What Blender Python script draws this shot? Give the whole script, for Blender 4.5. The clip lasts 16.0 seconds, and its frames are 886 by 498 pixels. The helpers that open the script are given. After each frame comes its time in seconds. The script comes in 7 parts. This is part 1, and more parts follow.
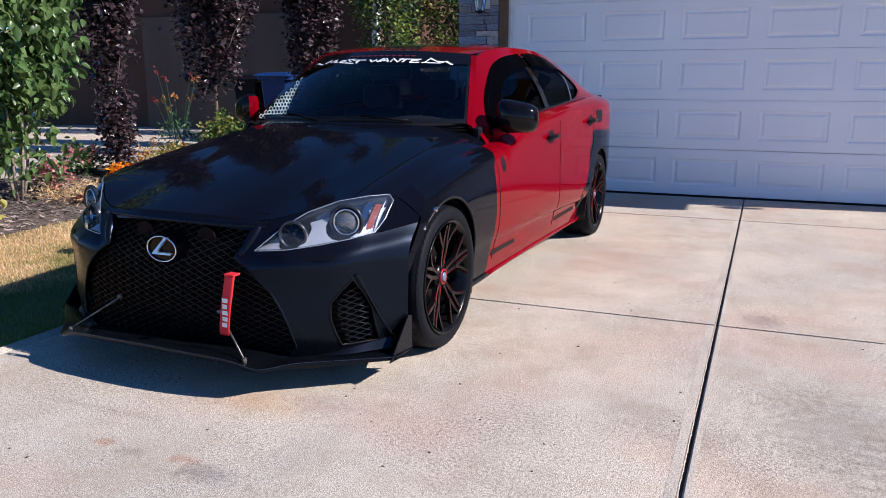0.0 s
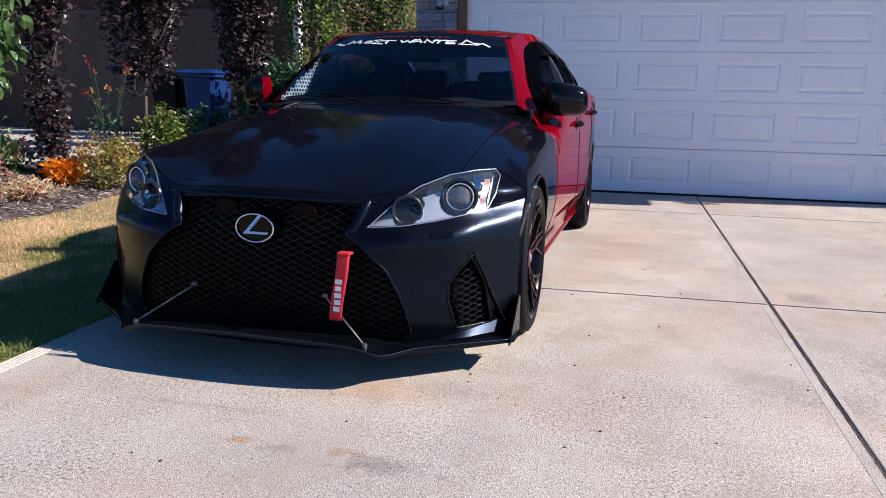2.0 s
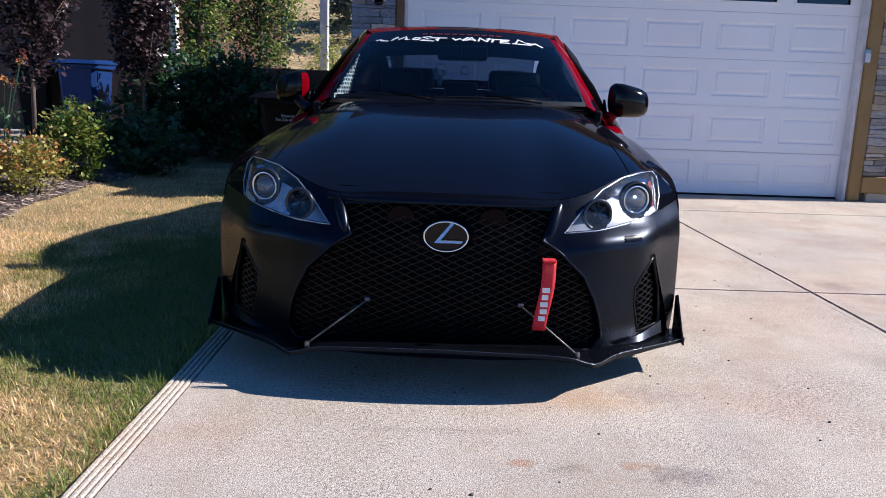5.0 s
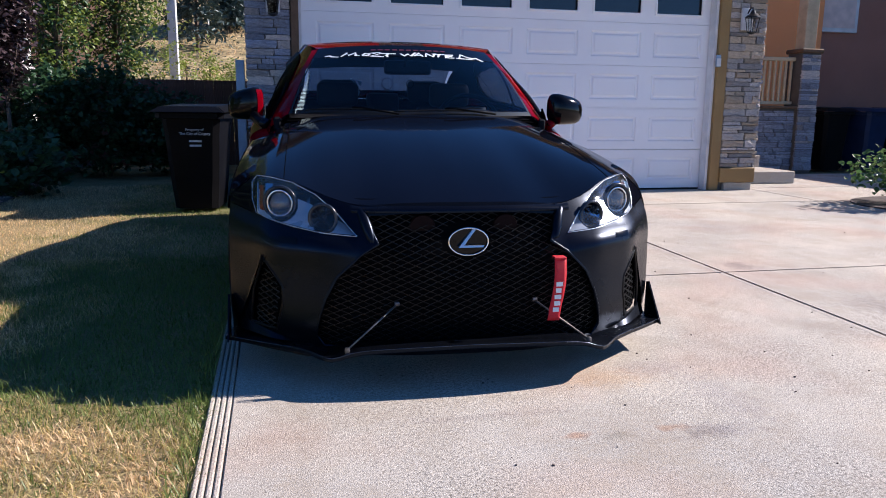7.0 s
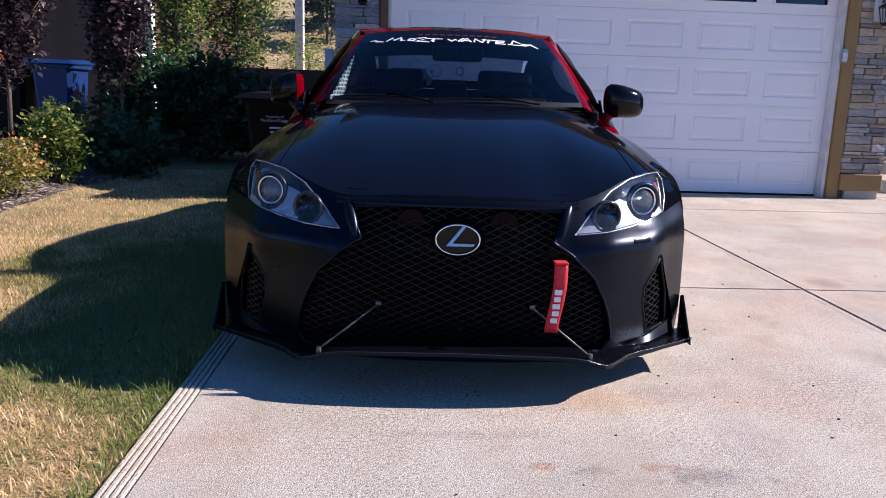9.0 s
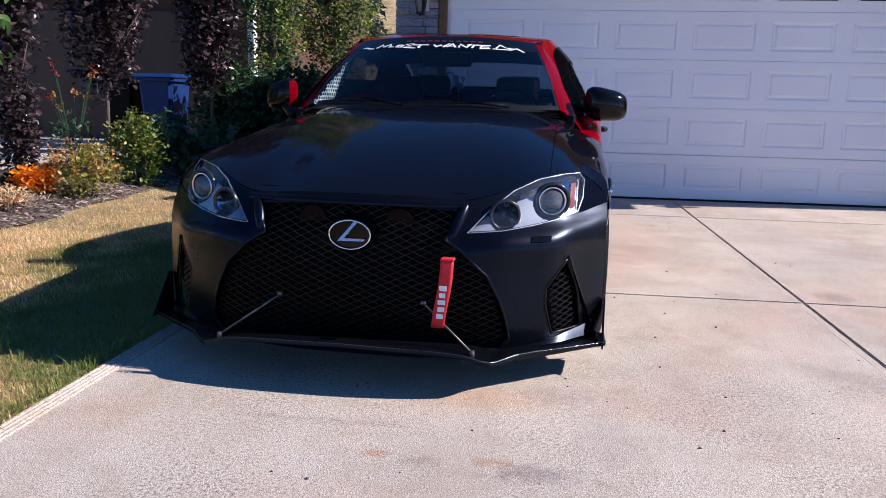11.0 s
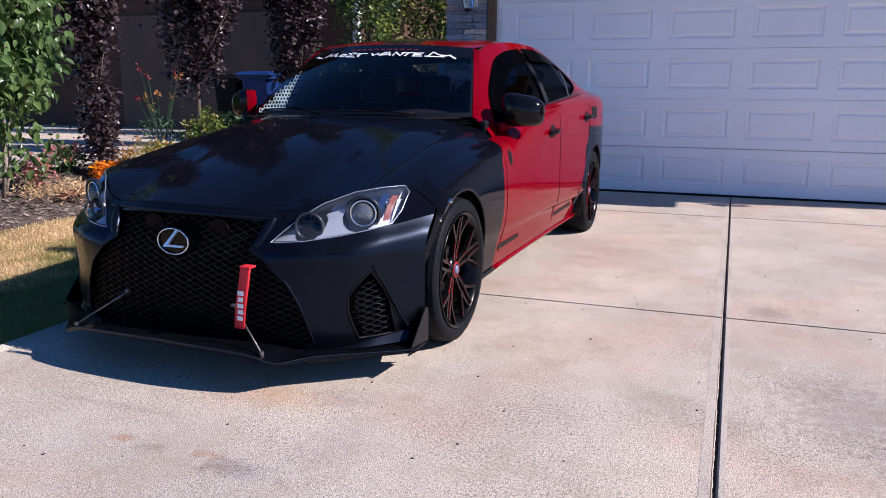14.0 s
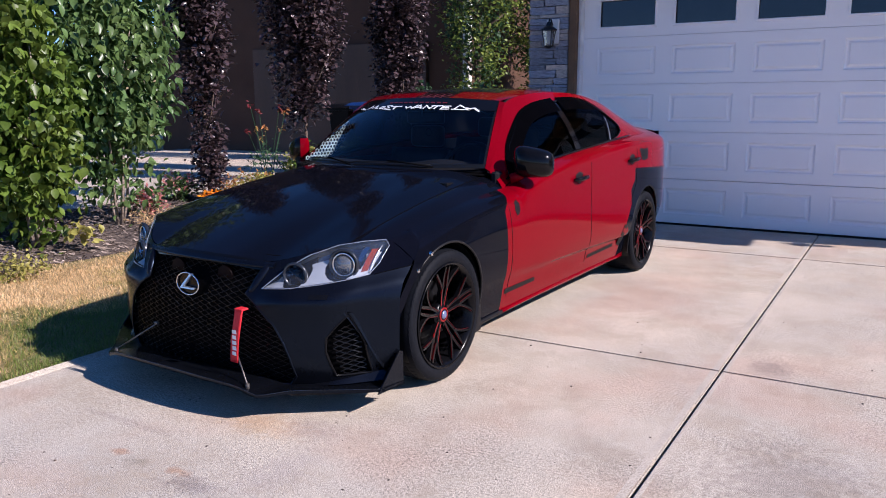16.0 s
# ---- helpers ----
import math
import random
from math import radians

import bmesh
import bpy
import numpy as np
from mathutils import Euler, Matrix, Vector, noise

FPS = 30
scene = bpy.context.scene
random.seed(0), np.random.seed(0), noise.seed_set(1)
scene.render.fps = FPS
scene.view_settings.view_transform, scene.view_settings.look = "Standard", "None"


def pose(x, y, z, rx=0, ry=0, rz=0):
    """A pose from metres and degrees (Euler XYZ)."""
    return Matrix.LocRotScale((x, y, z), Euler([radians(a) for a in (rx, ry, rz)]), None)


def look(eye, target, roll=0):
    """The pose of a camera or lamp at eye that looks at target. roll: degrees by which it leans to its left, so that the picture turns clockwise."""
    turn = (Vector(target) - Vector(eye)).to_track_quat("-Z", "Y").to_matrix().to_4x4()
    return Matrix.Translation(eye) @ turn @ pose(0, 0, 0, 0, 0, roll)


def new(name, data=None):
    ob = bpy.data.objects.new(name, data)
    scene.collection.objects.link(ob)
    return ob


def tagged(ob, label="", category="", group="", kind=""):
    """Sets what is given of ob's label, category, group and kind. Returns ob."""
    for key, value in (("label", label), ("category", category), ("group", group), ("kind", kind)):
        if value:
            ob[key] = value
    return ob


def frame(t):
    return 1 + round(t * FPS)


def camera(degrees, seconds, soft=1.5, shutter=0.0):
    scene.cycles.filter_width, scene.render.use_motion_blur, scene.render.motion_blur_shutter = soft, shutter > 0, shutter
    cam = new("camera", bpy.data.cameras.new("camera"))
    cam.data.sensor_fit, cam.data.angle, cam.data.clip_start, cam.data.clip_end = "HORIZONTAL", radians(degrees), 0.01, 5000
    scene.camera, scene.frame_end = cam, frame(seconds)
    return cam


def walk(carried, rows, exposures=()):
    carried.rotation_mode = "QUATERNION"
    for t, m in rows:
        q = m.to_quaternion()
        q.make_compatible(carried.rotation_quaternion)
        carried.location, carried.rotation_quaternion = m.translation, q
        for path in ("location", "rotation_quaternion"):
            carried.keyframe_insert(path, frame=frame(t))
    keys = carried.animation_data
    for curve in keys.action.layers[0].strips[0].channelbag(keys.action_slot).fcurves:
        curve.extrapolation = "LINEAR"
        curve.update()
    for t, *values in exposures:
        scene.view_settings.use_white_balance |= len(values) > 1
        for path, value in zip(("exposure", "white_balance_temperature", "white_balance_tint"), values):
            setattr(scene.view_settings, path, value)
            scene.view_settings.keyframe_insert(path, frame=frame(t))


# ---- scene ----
cam = camera(61.4, 16.0, soft=1.0)
PATH = [
    (0, (-0.288, -0.071, 1.096), (-0.997, 1.75, 0.671), 0.2),
    (0.5, (-0.514, -0.152, 1.028), (-1.132, 1.706, 0.618), 0.5),
    (1, (-0.707, -0.211, 0.999), (-1.261, 1.669, 0.6), 1.0),
    (1.5, (-0.921, -0.201, 0.96), (-1.427, 1.693, 0.565), 1.1),
    (2, (-1.122, -0.202, 0.935), (-1.532, 1.716, 0.543), 1.2),
    (2.5, (-1.365, -0.244, 0.921), (-1.671, 1.695, 0.538), 1.4),
    (3, (-1.554, -0.29, 0.929), (-1.809, 1.659, 0.559), 1.5),
    (3.5, (-1.728, -0.269, 0.906), (-1.951, 1.685, 0.544), 1.3),
    (3.7, (-1.799, -0.263, 0.912), (-1.988, 1.694, 0.548), 1.4),
    (5.8, (-2.618, -0.224, 0.923), (-2.379, 1.72, 0.517), 1.8),
    (6, (-2.679, -0.23, 0.927), (-2.378, 1.705, 0.518), 1.7),
    (6.5, (-2.838, -0.296, 0.941), (-2.42, 1.619, 0.54), 1.4),
    (7, (-2.915, -0.374, 0.952), (-2.483, 1.543, 0.581), 0.6),
    (7.5, (-2.891, -0.342, 0.939), (-2.458, 1.573, 0.555), 1.0),
    (8, (-2.8, -0.275, 0.936), (-2.405, 1.644, 0.531), 1.5),
    (8.5, (-2.628, -0.23, 0.926), (-2.38, 1.713, 0.518), 1.8),
    (8.7, (-2.555, -0.217, 0.927), (-2.366, 1.734, 0.527), 1.8),
    (10.8, (-1.752, -0.261, 0.915), (-1.958, 1.694, 0.545), 1.5),
    (11, (-1.683, -0.268, 0.913), (-1.909, 1.684, 0.542), 1.4),
    (11.5, (-1.514, -0.282, 0.932), (-1.771, 1.666, 0.56), 1.4),
    (12, (-1.293, -0.224, 0.925), (-1.625, 1.709, 0.535), 1.2),
    (12.5, (-1.048, -0.188, 0.949), (-1.492, 1.722, 0.555), 1.1),
    (13, (-0.86, -0.197, 0.983), (-1.377, 1.693, 0.582), 1.2),
    (13.5, (-0.661, -0.196, 1.016), (-1.22, 1.682, 0.613), 1.0),
    (14, (-0.448, -0.111, 1.049), (-1.091, 1.736, 0.631), 0.4),
    (14.5, (-0.233, -0.052, 1.113), (-0.973, 1.757, 0.691), 0.4),
    (15, (-0.075, -0.067, 1.175), (-0.892, 1.715, 0.776), 0.5),
    (15.5, (0.122, -0.101, 1.223), (-0.769, 1.65, 0.85), 0.2),
    (16, (0.237, -0.056, 1.244), (-0.743, 1.646, 0.867), -0.1),
]
walk(cam, [(t, look(eye, target, roll)) for t, eye, target, roll in PATH],
     exposures=((0, 0.81, 5780, 19), (4.5, 0.85, 5780, 19), (6.9, 0.87, 5760, 20), (7.5, 0.87, 5780, 23), (8.2, 0.87, 5810, 24.5), (11, 0.81, 5840, 24), (16, 0.78, 5780, 25.5)))

# ---- light ----
world = bpy.data.worlds.new("sky")
scene.world = world
world.use_nodes = True
wn = world.node_tree
for n in list(wn.nodes):
    wn.nodes.remove(n)
sky = wn.nodes.new("ShaderNodeTexSky")
sky.sky_type = "NISHITA"
sky.sun_disc = False
sky.sun_elevation = radians(35.4)
sky.sun_rotation = radians(84.0)
sky.altitude = 3000
sky.dust_density = 0.0
sky.ozone_density = 3.2
bg = wn.nodes.new("ShaderNodeBackground")
bg.inputs["Strength"].default_value = 0.090
wo = wn.nodes.new("ShaderNodeOutputWorld")
deep = wn.nodes.new("ShaderNodeHueSaturation")
deep.inputs["Saturation"].default_value = 1.22
wn.links.new(sky.outputs[0], deep.inputs["Color"])
wn.links.new(deep.outputs[0], bg.inputs[0])
wn.links.new(bg.outputs[0], wo.inputs[0])
sun_data = bpy.data.lights.new("sun", "SUN")
sun_data.energy = 5.0
sun_data.angle = radians(0.5)
sun_data.color = (1.0, 0.90, 0.74)
sun = new("sun", sun_data)
sun.matrix_world = look((14.0, 1.5, 10.0), (0.0, 0.0, 0.0))

# ---- materials ----
def mat(name, c1, c2=None, scale=6.0, rough=0.7, metal=0.0, bump=0.0, bscale=80.0, fine=0.25, coat=0.0, spec=0.5,
        rand=0.0, island=0.0, stretch=(1, 1, 1), rvar=0.1, trans=0.0):
    """A procedural surface: two colours mixed by a broad noise, a fine grain, varied roughness and relief."""
    m = bpy.data.materials.new(name)
    m.use_nodes = True
    nt = m.node_tree
    b = nt.nodes["Principled BSDF"]
    tc = nt.nodes.new("ShaderNodeTexCoord")
    mp = nt.nodes.new("ShaderNodeMapping")
    mp.inputs["Scale"].default_value = stretch
    nt.links.new(tc.outputs["Object"], mp.inputs[0])
    n1 = nt.nodes.new("ShaderNodeTexNoise")
    n1.inputs["Scale"].default_value = scale
    n1.inputs["Detail"].default_value = 5
    nt.links.new(mp.outputs[0], n1.inputs["Vector"])
    n2 = nt.nodes.new("ShaderNodeTexNoise")
    n2.inputs["Scale"].default_value = bscale
    n2.inputs["Detail"].default_value = 4
    nt.links.new(mp.outputs[0], n2.inputs["Vector"])
    ramp = nt.nodes.new("ShaderNodeMapRange")
    ramp.inputs[1].default_value, ramp.inputs[2].default_value = 0.35, 0.65
    nt.links.new(n1.outputs[0], ramp.inputs[0])
    mix = nt.nodes.new("ShaderNodeMix")
    mix.data_type = "RGBA"
    c2 = c2 or tuple(0.8 * c for c in c1)
    mix.inputs[6].default_value = (*c1, 1)
    mix.inputs[7].default_value = (*c2, 1)
    nt.links.new(ramp.outputs[0], mix.inputs[0])
    mul = nt.nodes.new("ShaderNodeMapRange")
    mul.inputs[1].default_value, mul.inputs[2].default_value = 0.3, 0.7
    mul.inputs[3].default_value, mul.inputs[4].default_value = 1 - fine, 1 + fine
    nt.links.new(n2.outputs[0], mul.inputs[0])
    hsv = nt.nodes.new("ShaderNodeHueSaturation")
    nt.links.new(mix.outputs[2], hsv.inputs["Color"])
    last = mul.outputs[0]
    if rand or island:
        src = nt.nodes.new("ShaderNodeObjectInfo" if rand else "ShaderNodeNewGeometry")
        rr = nt.nodes.new("ShaderNodeMapRange")
        amount = rand or island
        rr.inputs[3].default_value, rr.inputs[4].default_value = 1 - amount, 1 + amount
        nt.links.new(src.outputs["Random" if rand else "Random Per Island"], rr.inputs[0])
        mm = nt.nodes.new("ShaderNodeMath")
        mm.operation = "MULTIPLY"
        nt.links.new(last, mm.inputs[0])
        nt.links.new(rr.outputs[0], mm.inputs[1])
        last = mm.outputs[0]
    nt.links.new(last, hsv.inputs["Value"])
    nt.links.new(hsv.outputs[0], b.inputs["Base Color"])
    rv = nt.nodes.new("ShaderNodeMapRange")
    rv.inputs[3].default_value, rv.inputs[4].default_value = max(0.02, rough - rvar), min(1, rough + rvar)
    nt.links.new(n1.outputs[0], rv.inputs[0])
    nt.links.new(rv.outputs[0], b.inputs["Roughness"])
    b.inputs["Metallic"].default_value = metal
    b.inputs["Specular IOR Level"].default_value = spec
    b.inputs["Coat Weight"].default_value = coat
    b.inputs["Coat Roughness"].default_value = 0.04
    if trans:
        b.inputs["Transmission Weight"].default_value = trans
    if bump:
        bp = nt.nodes.new("ShaderNodeBump")
        bp.inputs["Strength"].default_value = bump
        bp.inputs["Distance"].default_value = 0.01
        nt.links.new(n2.outputs[0], bp.inputs["Height"])
        nt.links.new(bp.outputs[0], b.inputs["Normal"])
    return m


def leaf_mat(name, c1, c2, glow=0.35, rough=0.42):
    """Leaves: varied from leaf to leaf, a little light through them."""
    m = mat(name, c1, c2, scale=1.3, rough=rough, bscale=40, fine=0.15, island=0.35, spec=0.4)
    nt = m.node_tree
    b = nt.nodes["Principled BSDF"]
    tl = nt.nodes.new("ShaderNodeBsdfTranslucent")
    nt.links.new(b.inputs["Base Color"].links[0].from_socket, tl.inputs[0])
    mx = nt.nodes.new("ShaderNodeMixShader")
    mx.inputs[0].default_value = glow
    nt.links.new(b.outputs[0], mx.inputs[1])
    nt.links.new(tl.outputs[0], mx.inputs[2])
    nt.links.new(mx.outputs[0], nt.nodes["Material Output"].inputs[0])
    return m


def concrete_mat(name, c1, c2, stain, spots=()):
    """Broomed concrete: sandy grain, dark specks of aggregate and broad weathered patches."""
    m = mat(name, c1, c2, scale=0.55, rough=0.88, bump=0.40, bscale=250, fine=0.60)
    nt = m.node_tree
    b = nt.nodes["Principled BSDF"]
    tc = nt.nodes["Texture Coordinate"]
    base = b.inputs["Base Color"].links[0].from_socket
    vo = nt.nodes.new("ShaderNodeTexVoronoi")
    vo.inputs["Scale"].default_value = 120
    nt.links.new(tc.outputs["Object"], vo.inputs["Vector"])
    vr = nt.nodes.new("ShaderNodeMapRange")
    vr.inputs[1].default_value, vr.inputs[2].default_value = 0.05, 0.36
    vr.inputs[3].default_value, vr.inputs[4].default_value = 0.55, 1.0
    nt.links.new(vo.outputs["Distance"], vr.inputs[0])
    nz = nt.nodes.new("ShaderNodeTexNoise")
    nz.inputs["Scale"].default_value = 2.3
    nz.inputs["Detail"].default_value = 12
    nz.inputs["Roughness"].default_value = 0.78
    nt.links.new(tc.outputs["Object"], nz.inputs["Vector"])
    nr = nt.nodes.new("ShaderNodeMapRange")
    nr.inputs[1].default_value, nr.inputs[2].default_value = 0.46, 0.66
    nt.links.new(nz.outputs[0], nr.inputs[0])
    m1 = nt.nodes.new("ShaderNodeMix")
    m1.data_type, m1.blend_type = "RGBA", "MULTIPLY"
    m1.inputs[0].default_value = 1.0
    nt.links.new(base, m1.inputs[6])
    # sandy speckle, stronger where the surface has worn
    sp = nt.nodes.new("ShaderNodeTexNoise")
    sp.inputs["Scale"].default_value = 95
    sp.inputs["Detail"].default_value = 4
    sp.inputs["Roughness"].default_value = 0.72
    nt.links.new(tc.outputs["Object"], sp.inputs["Vector"])
    sr = nt.nodes.new("ShaderNodeMapRange")
    sr.inputs[1].default_value, sr.inputs[2].default_value = 0.34, 0.54
    sr.inputs[3].default_value, sr.inputs[4].default_value = 0.16, 1.08
    nt.links.new(sp.outputs[0], sr.inputs[0])
    wn = nt.nodes.new("ShaderNodeTexNoise")
    wn.inputs["Scale"].default_value = 1.7
    wn.inputs["Detail"].default_value = 5
    nt.links.new(tc.outputs["Object"], wn.inputs["Vector"])
    wr = nt.nodes.new("ShaderNodeMapRange")
    wr.inputs[1].default_value, wr.inputs[2].default_value = 0.40, 0.62
    wr.inputs[3].default_value, wr.inputs[4].default_value = 0.22, 0.95
    nt.links.new(wn.outputs[0], wr.inputs[0])
    ms = nt.nodes.new("ShaderNodeMix")
    ms.data_type, ms.blend_type = "RGBA", "MULTIPLY"
    nt.links.new(wr.outputs[0], ms.inputs[0])
    nt.links.new(vr.outputs[0], ms.inputs[6])
    nt.links.new(sr.outputs[0], ms.inputs[7])
    pv = nt.nodes.new("ShaderNodeTexVoronoi")
    pv.inputs["Scale"].default_value = 42
    nt.links.new(tc.outputs["Object"], pv.inputs["Vector"])
    pr = nt.nodes.new("ShaderNodeMapRange")
    pr.inputs[1].default_value, pr.inputs[2].default_value = 0.05, 0.12
    pr.inputs[3].default_value, pr.inputs[4].default_value = 0.22, 1.0
    nt.links.new(pv.outputs["Distance"], pr.inputs[0])
    pm = nt.nodes.new("ShaderNodeMix")
    pm.data_type, pm.blend_type = "RGBA", "MULTIPLY"
    pm.inputs[0].default_value = 1.0
    nt.links.new(ms.outputs[2], pm.inputs[6])
    nt.links.new(pr.outputs[0], pm.inputs[7])
    nt.links.new(pm.outputs[2], m1.inputs[7])
    m2 = nt.nodes.new("ShaderNodeMix")
    m2.data_type = "RGBA"
    m2.inputs[7].default_value = (*stain, 1)
    sc = nt.nodes.new("ShaderNodeMath")
    sc.operation = "MULTIPLY"
    sc.inputs[1].default_value = 0.75
    nt.links.new(nr.outputs[0], sc.inputs[0])
    nt.links.new(sc.outputs[0], m2.inputs[0])
    nt.links.new(m1.outputs[2], m2.inputs[6])
    n3 = nt.nodes.new("ShaderNodeTexNoise")
    n3.inputs["Scale"].default_value = 1.15
    n3.inputs["Detail"].default_value = 6
    mp2 = nt.nodes.new("ShaderNodeMapping")
    mp2.inputs["Location"].default_value = (3.1, 7.7, 0)
    nt.links.new(tc.outputs["Object"], mp2.inputs[0])
    nt.links.new(mp2.outputs[0], n3.inputs["Vector"])
    r3 = nt.nodes.new("ShaderNodeMapRange")
    r3.inputs[1].default_value, r3.inputs[2].default_value, r3.inputs[4].default_value = 0.48, 0.64, 0.55
    nt.links.new(n3.outputs[0], r3.inputs[0])
    m3 = nt.nodes.new("ShaderNodeMix")
    m3.data_type, m3.blend_type = "RGBA", "MULTIPLY"
    m3.inputs[7].default_value = (1.0, 0.81, 0.75, 1)
    nt.links.new(r3.outputs[0], m3.inputs[0])
    nt.links.new(m2.outputs[2], m3.inputs[6])
    last = m3.outputs[2]
    # single stains with ragged edges: (x, y, half length, half width, colour, strength)
    rag = nt.nodes.new("ShaderNodeTexNoise")
    rag.inputs["Scale"].default_value = 26
    rag.inputs["Detail"].default_value = 5
    nt.links.new(tc.outputs["Object"], rag.inputs["Vector"])
    for x, y, rx, ry, colour, strength in spots:
        mp3 = nt.nodes.new("ShaderNodeMapping")
        mp3.inputs["Location"].default_value = (-x / rx, -y / ry, 0)
        mp3.inputs["Scale"].default_value = (1 / rx, 1 / ry, 0)
        nt.links.new(tc.outputs["Object"], mp3.inputs[0])
        ln = nt.nodes.new("ShaderNodeVectorMath")
        ln.operation = "LENGTH"
        nt.links.new(mp3.outputs[0], ln.inputs[0])
        ad = nt.nodes.new("ShaderNodeMath")
        ad.operation = "MULTIPLY_ADD"
        ad.inputs[1].default_value = 2.4
        nt.links.new(rag.outputs[0], ad.inputs[0])
        nt.links.new(ln.outputs["Value"], ad.inputs[2])
        mr = nt.nodes.new("ShaderNodeMapRange")
        mr.inputs[1].default_value, mr.inputs[2].default_value = 1.5, 2.4
        mr.inputs[3].default_value, mr.inputs[4].default_value = strength, 0.0
        nt.links.new(ad.outputs[0], mr.inputs[0])
        m4 = nt.nodes.new("ShaderNodeMix")
        m4.data_type, m4.blend_type = "RGBA", "MULTIPLY"
        m4.inputs[7].default_value = (*colour, 1)
        nt.links.new(mr.outputs[0], m4.inputs[0])
        nt.links.new(last, m4.inputs[6])
        last = m4.outputs[2]
    nt.links.new(last, b.inputs["Base Color"])
    return m


def glass_mat(name, tint, rough=0.0, flat=0.0, ior=1.5):
    m = bpy.data.materials.new(name)
    m.use_nodes = True
    nt = m.node_tree
    nt.nodes.remove(nt.nodes["Principled BSDF"])
    tr = nt.nodes.new("ShaderNodeBsdfTransparent")
    tr.inputs[0].default_value = (*tint, 1)
    gl = nt.nodes.new("ShaderNodeBsdfGlossy")
    gl.inputs["Roughness"].default_value = rough
    fr = nt.nodes.new("ShaderNodeFresnel")
    fr.inputs[0].default_value = ior
    mx = nt.nodes.new("ShaderNodeMixShader")
    if flat:
        mx.inputs[0].default_value = flat
    else:
        nt.links.new(fr.outputs[0], mx.inputs[0])
    nt.links.new(tr.outputs[0], mx.inputs[1])
    nt.links.new(gl.outputs[0], mx.inputs[2])
    nt.links.new(mx.outputs[0], nt.nodes["Material Output"].inputs[0])
    return m


def hazy(m, amount, colour):
    """Old plastic lenses: a thin milky bloom over the clear pane."""
    nt = m.node_tree
    out = nt.nodes["Material Output"]
    df = nt.nodes.new("ShaderNodeBsdfDiffuse")
    df.inputs[0].default_value = (*colour, 1)
    nz = nt.nodes.new("ShaderNodeTexNoise")
    nz.inputs["Scale"].default_value = 9
    nz.inputs["Detail"].default_value = 6
    mr = nt.nodes.new("ShaderNodeMapRange")
    mr.inputs[1].default_value, mr.inputs[2].default_value = 0.3, 0.7
    mr.inputs[3].default_value, mr.inputs[4].default_value = amount * 0.5, amount * 1.5
    nt.links.new(nz.outputs[0], mr.inputs[0])
    mx = nt.nodes.new("ShaderNodeMixShader")
    nt.links.new(mr.outputs[0], mx.inputs[0])
    nt.links.new(out.inputs[0].links[0].from_socket, mx.inputs[1])
    nt.links.new(df.outputs[0], mx.inputs[2])
    nt.links.new(mx.outputs[0], out.inputs[0])
    return m


M = {}
M["concrete"] = concrete_mat("concrete", (0.555, 0.485, 0.385), (0.42, 0.385, 0.335), (0.33, 0.27, 0.20), (
    (-2.065, 1.565, .045, .030, (.86, .60, .46), .8), (-1.755, 1.560, .055, .028, (.88, .64, .50), .7), (-1.63, 1.515, .13, .055, (.62, .60, .64), .8),
    (-1.58, 2.06, .16, .10, (.76, .74, .78), .7), (-1.95, 1.54, .06, .03, (.66, .66, .62), .6), (-1.78, 2.0, .22, .10, (.98, .86, .72), .8),
    (-1.45, 1.75, .10, .22, (.80, .78, .82), .6), (-2.25, 1.75, .30, .03, (.78, .76, .78), .6), (-.35, 2.3, .18, .12, (.80, .78, .78), .6),
    (.08, 2.50, .26, .34, (.66, .64, .65), .8), (.30, 2.05, .22, .40, (.70, .68, .68), .7), (-.10, 3.70, .10, .13, (.62, .61, .64), .8), (-.55, 2.42, .14, .13, (.84, .83, .83), .7)))
M["concrete_edge"] = mat("tooled_concrete", (0.46, 0.405, 0.335), (0.36, 0.325, 0.275), scale=3, rough=0.85, bump=0.3, bscale=170, fine=0.42)
M["joint"] = mat("joint_filler", (0.03, 0.027, 0.025), rough=0.9)
M["lawn_soil"] = mat("lawn_soil", (0.32, 0.24, 0.11), (0.15, 0.13, 0.05), scale=1.6, rough=0.95, bump=0.8, bscale=90, fine=0.45)
M["mulch_soil"] = mat("mulch_soil", (0.06, 0.045, 0.04), (0.10, 0.075, 0.06), scale=4, rough=0.95, bump=1.0, bscale=60, fine=0.5)
M["far_ground"] = mat("far_ground", (0.20, 0.16, 0.08), (0.10, 0.11, 0.04), scale=0.3, rough=1.0, bscale=8, fine=0.3)
M["door_white"] = mat("door_white", (0.86, 0.86, 0.86), (0.82, 0.82, 0.83), scale=1.2, rough=0.5, bump=0.05, bscale=180, fine=0.03)
M["rubber"] = mat("black_rubber", (0.007, 0.007, 0.0075), rough=0.6, spec=0.15)
M["trim_tan"] = mat("tan_trim", (0.30, 0.185, 0.065), (0.26, 0.155, 0.055), scale=3, rough=0.75, bump=0.1, bscale=120, fine=0.12)
M["trim_brown"] = mat("brown_trim", (0.16, 0.09, 0.045), rough=0.75)
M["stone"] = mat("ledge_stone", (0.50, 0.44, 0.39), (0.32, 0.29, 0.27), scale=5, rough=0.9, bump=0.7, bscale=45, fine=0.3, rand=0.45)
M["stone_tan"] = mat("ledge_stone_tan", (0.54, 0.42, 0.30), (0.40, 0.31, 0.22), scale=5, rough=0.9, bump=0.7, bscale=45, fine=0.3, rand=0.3)
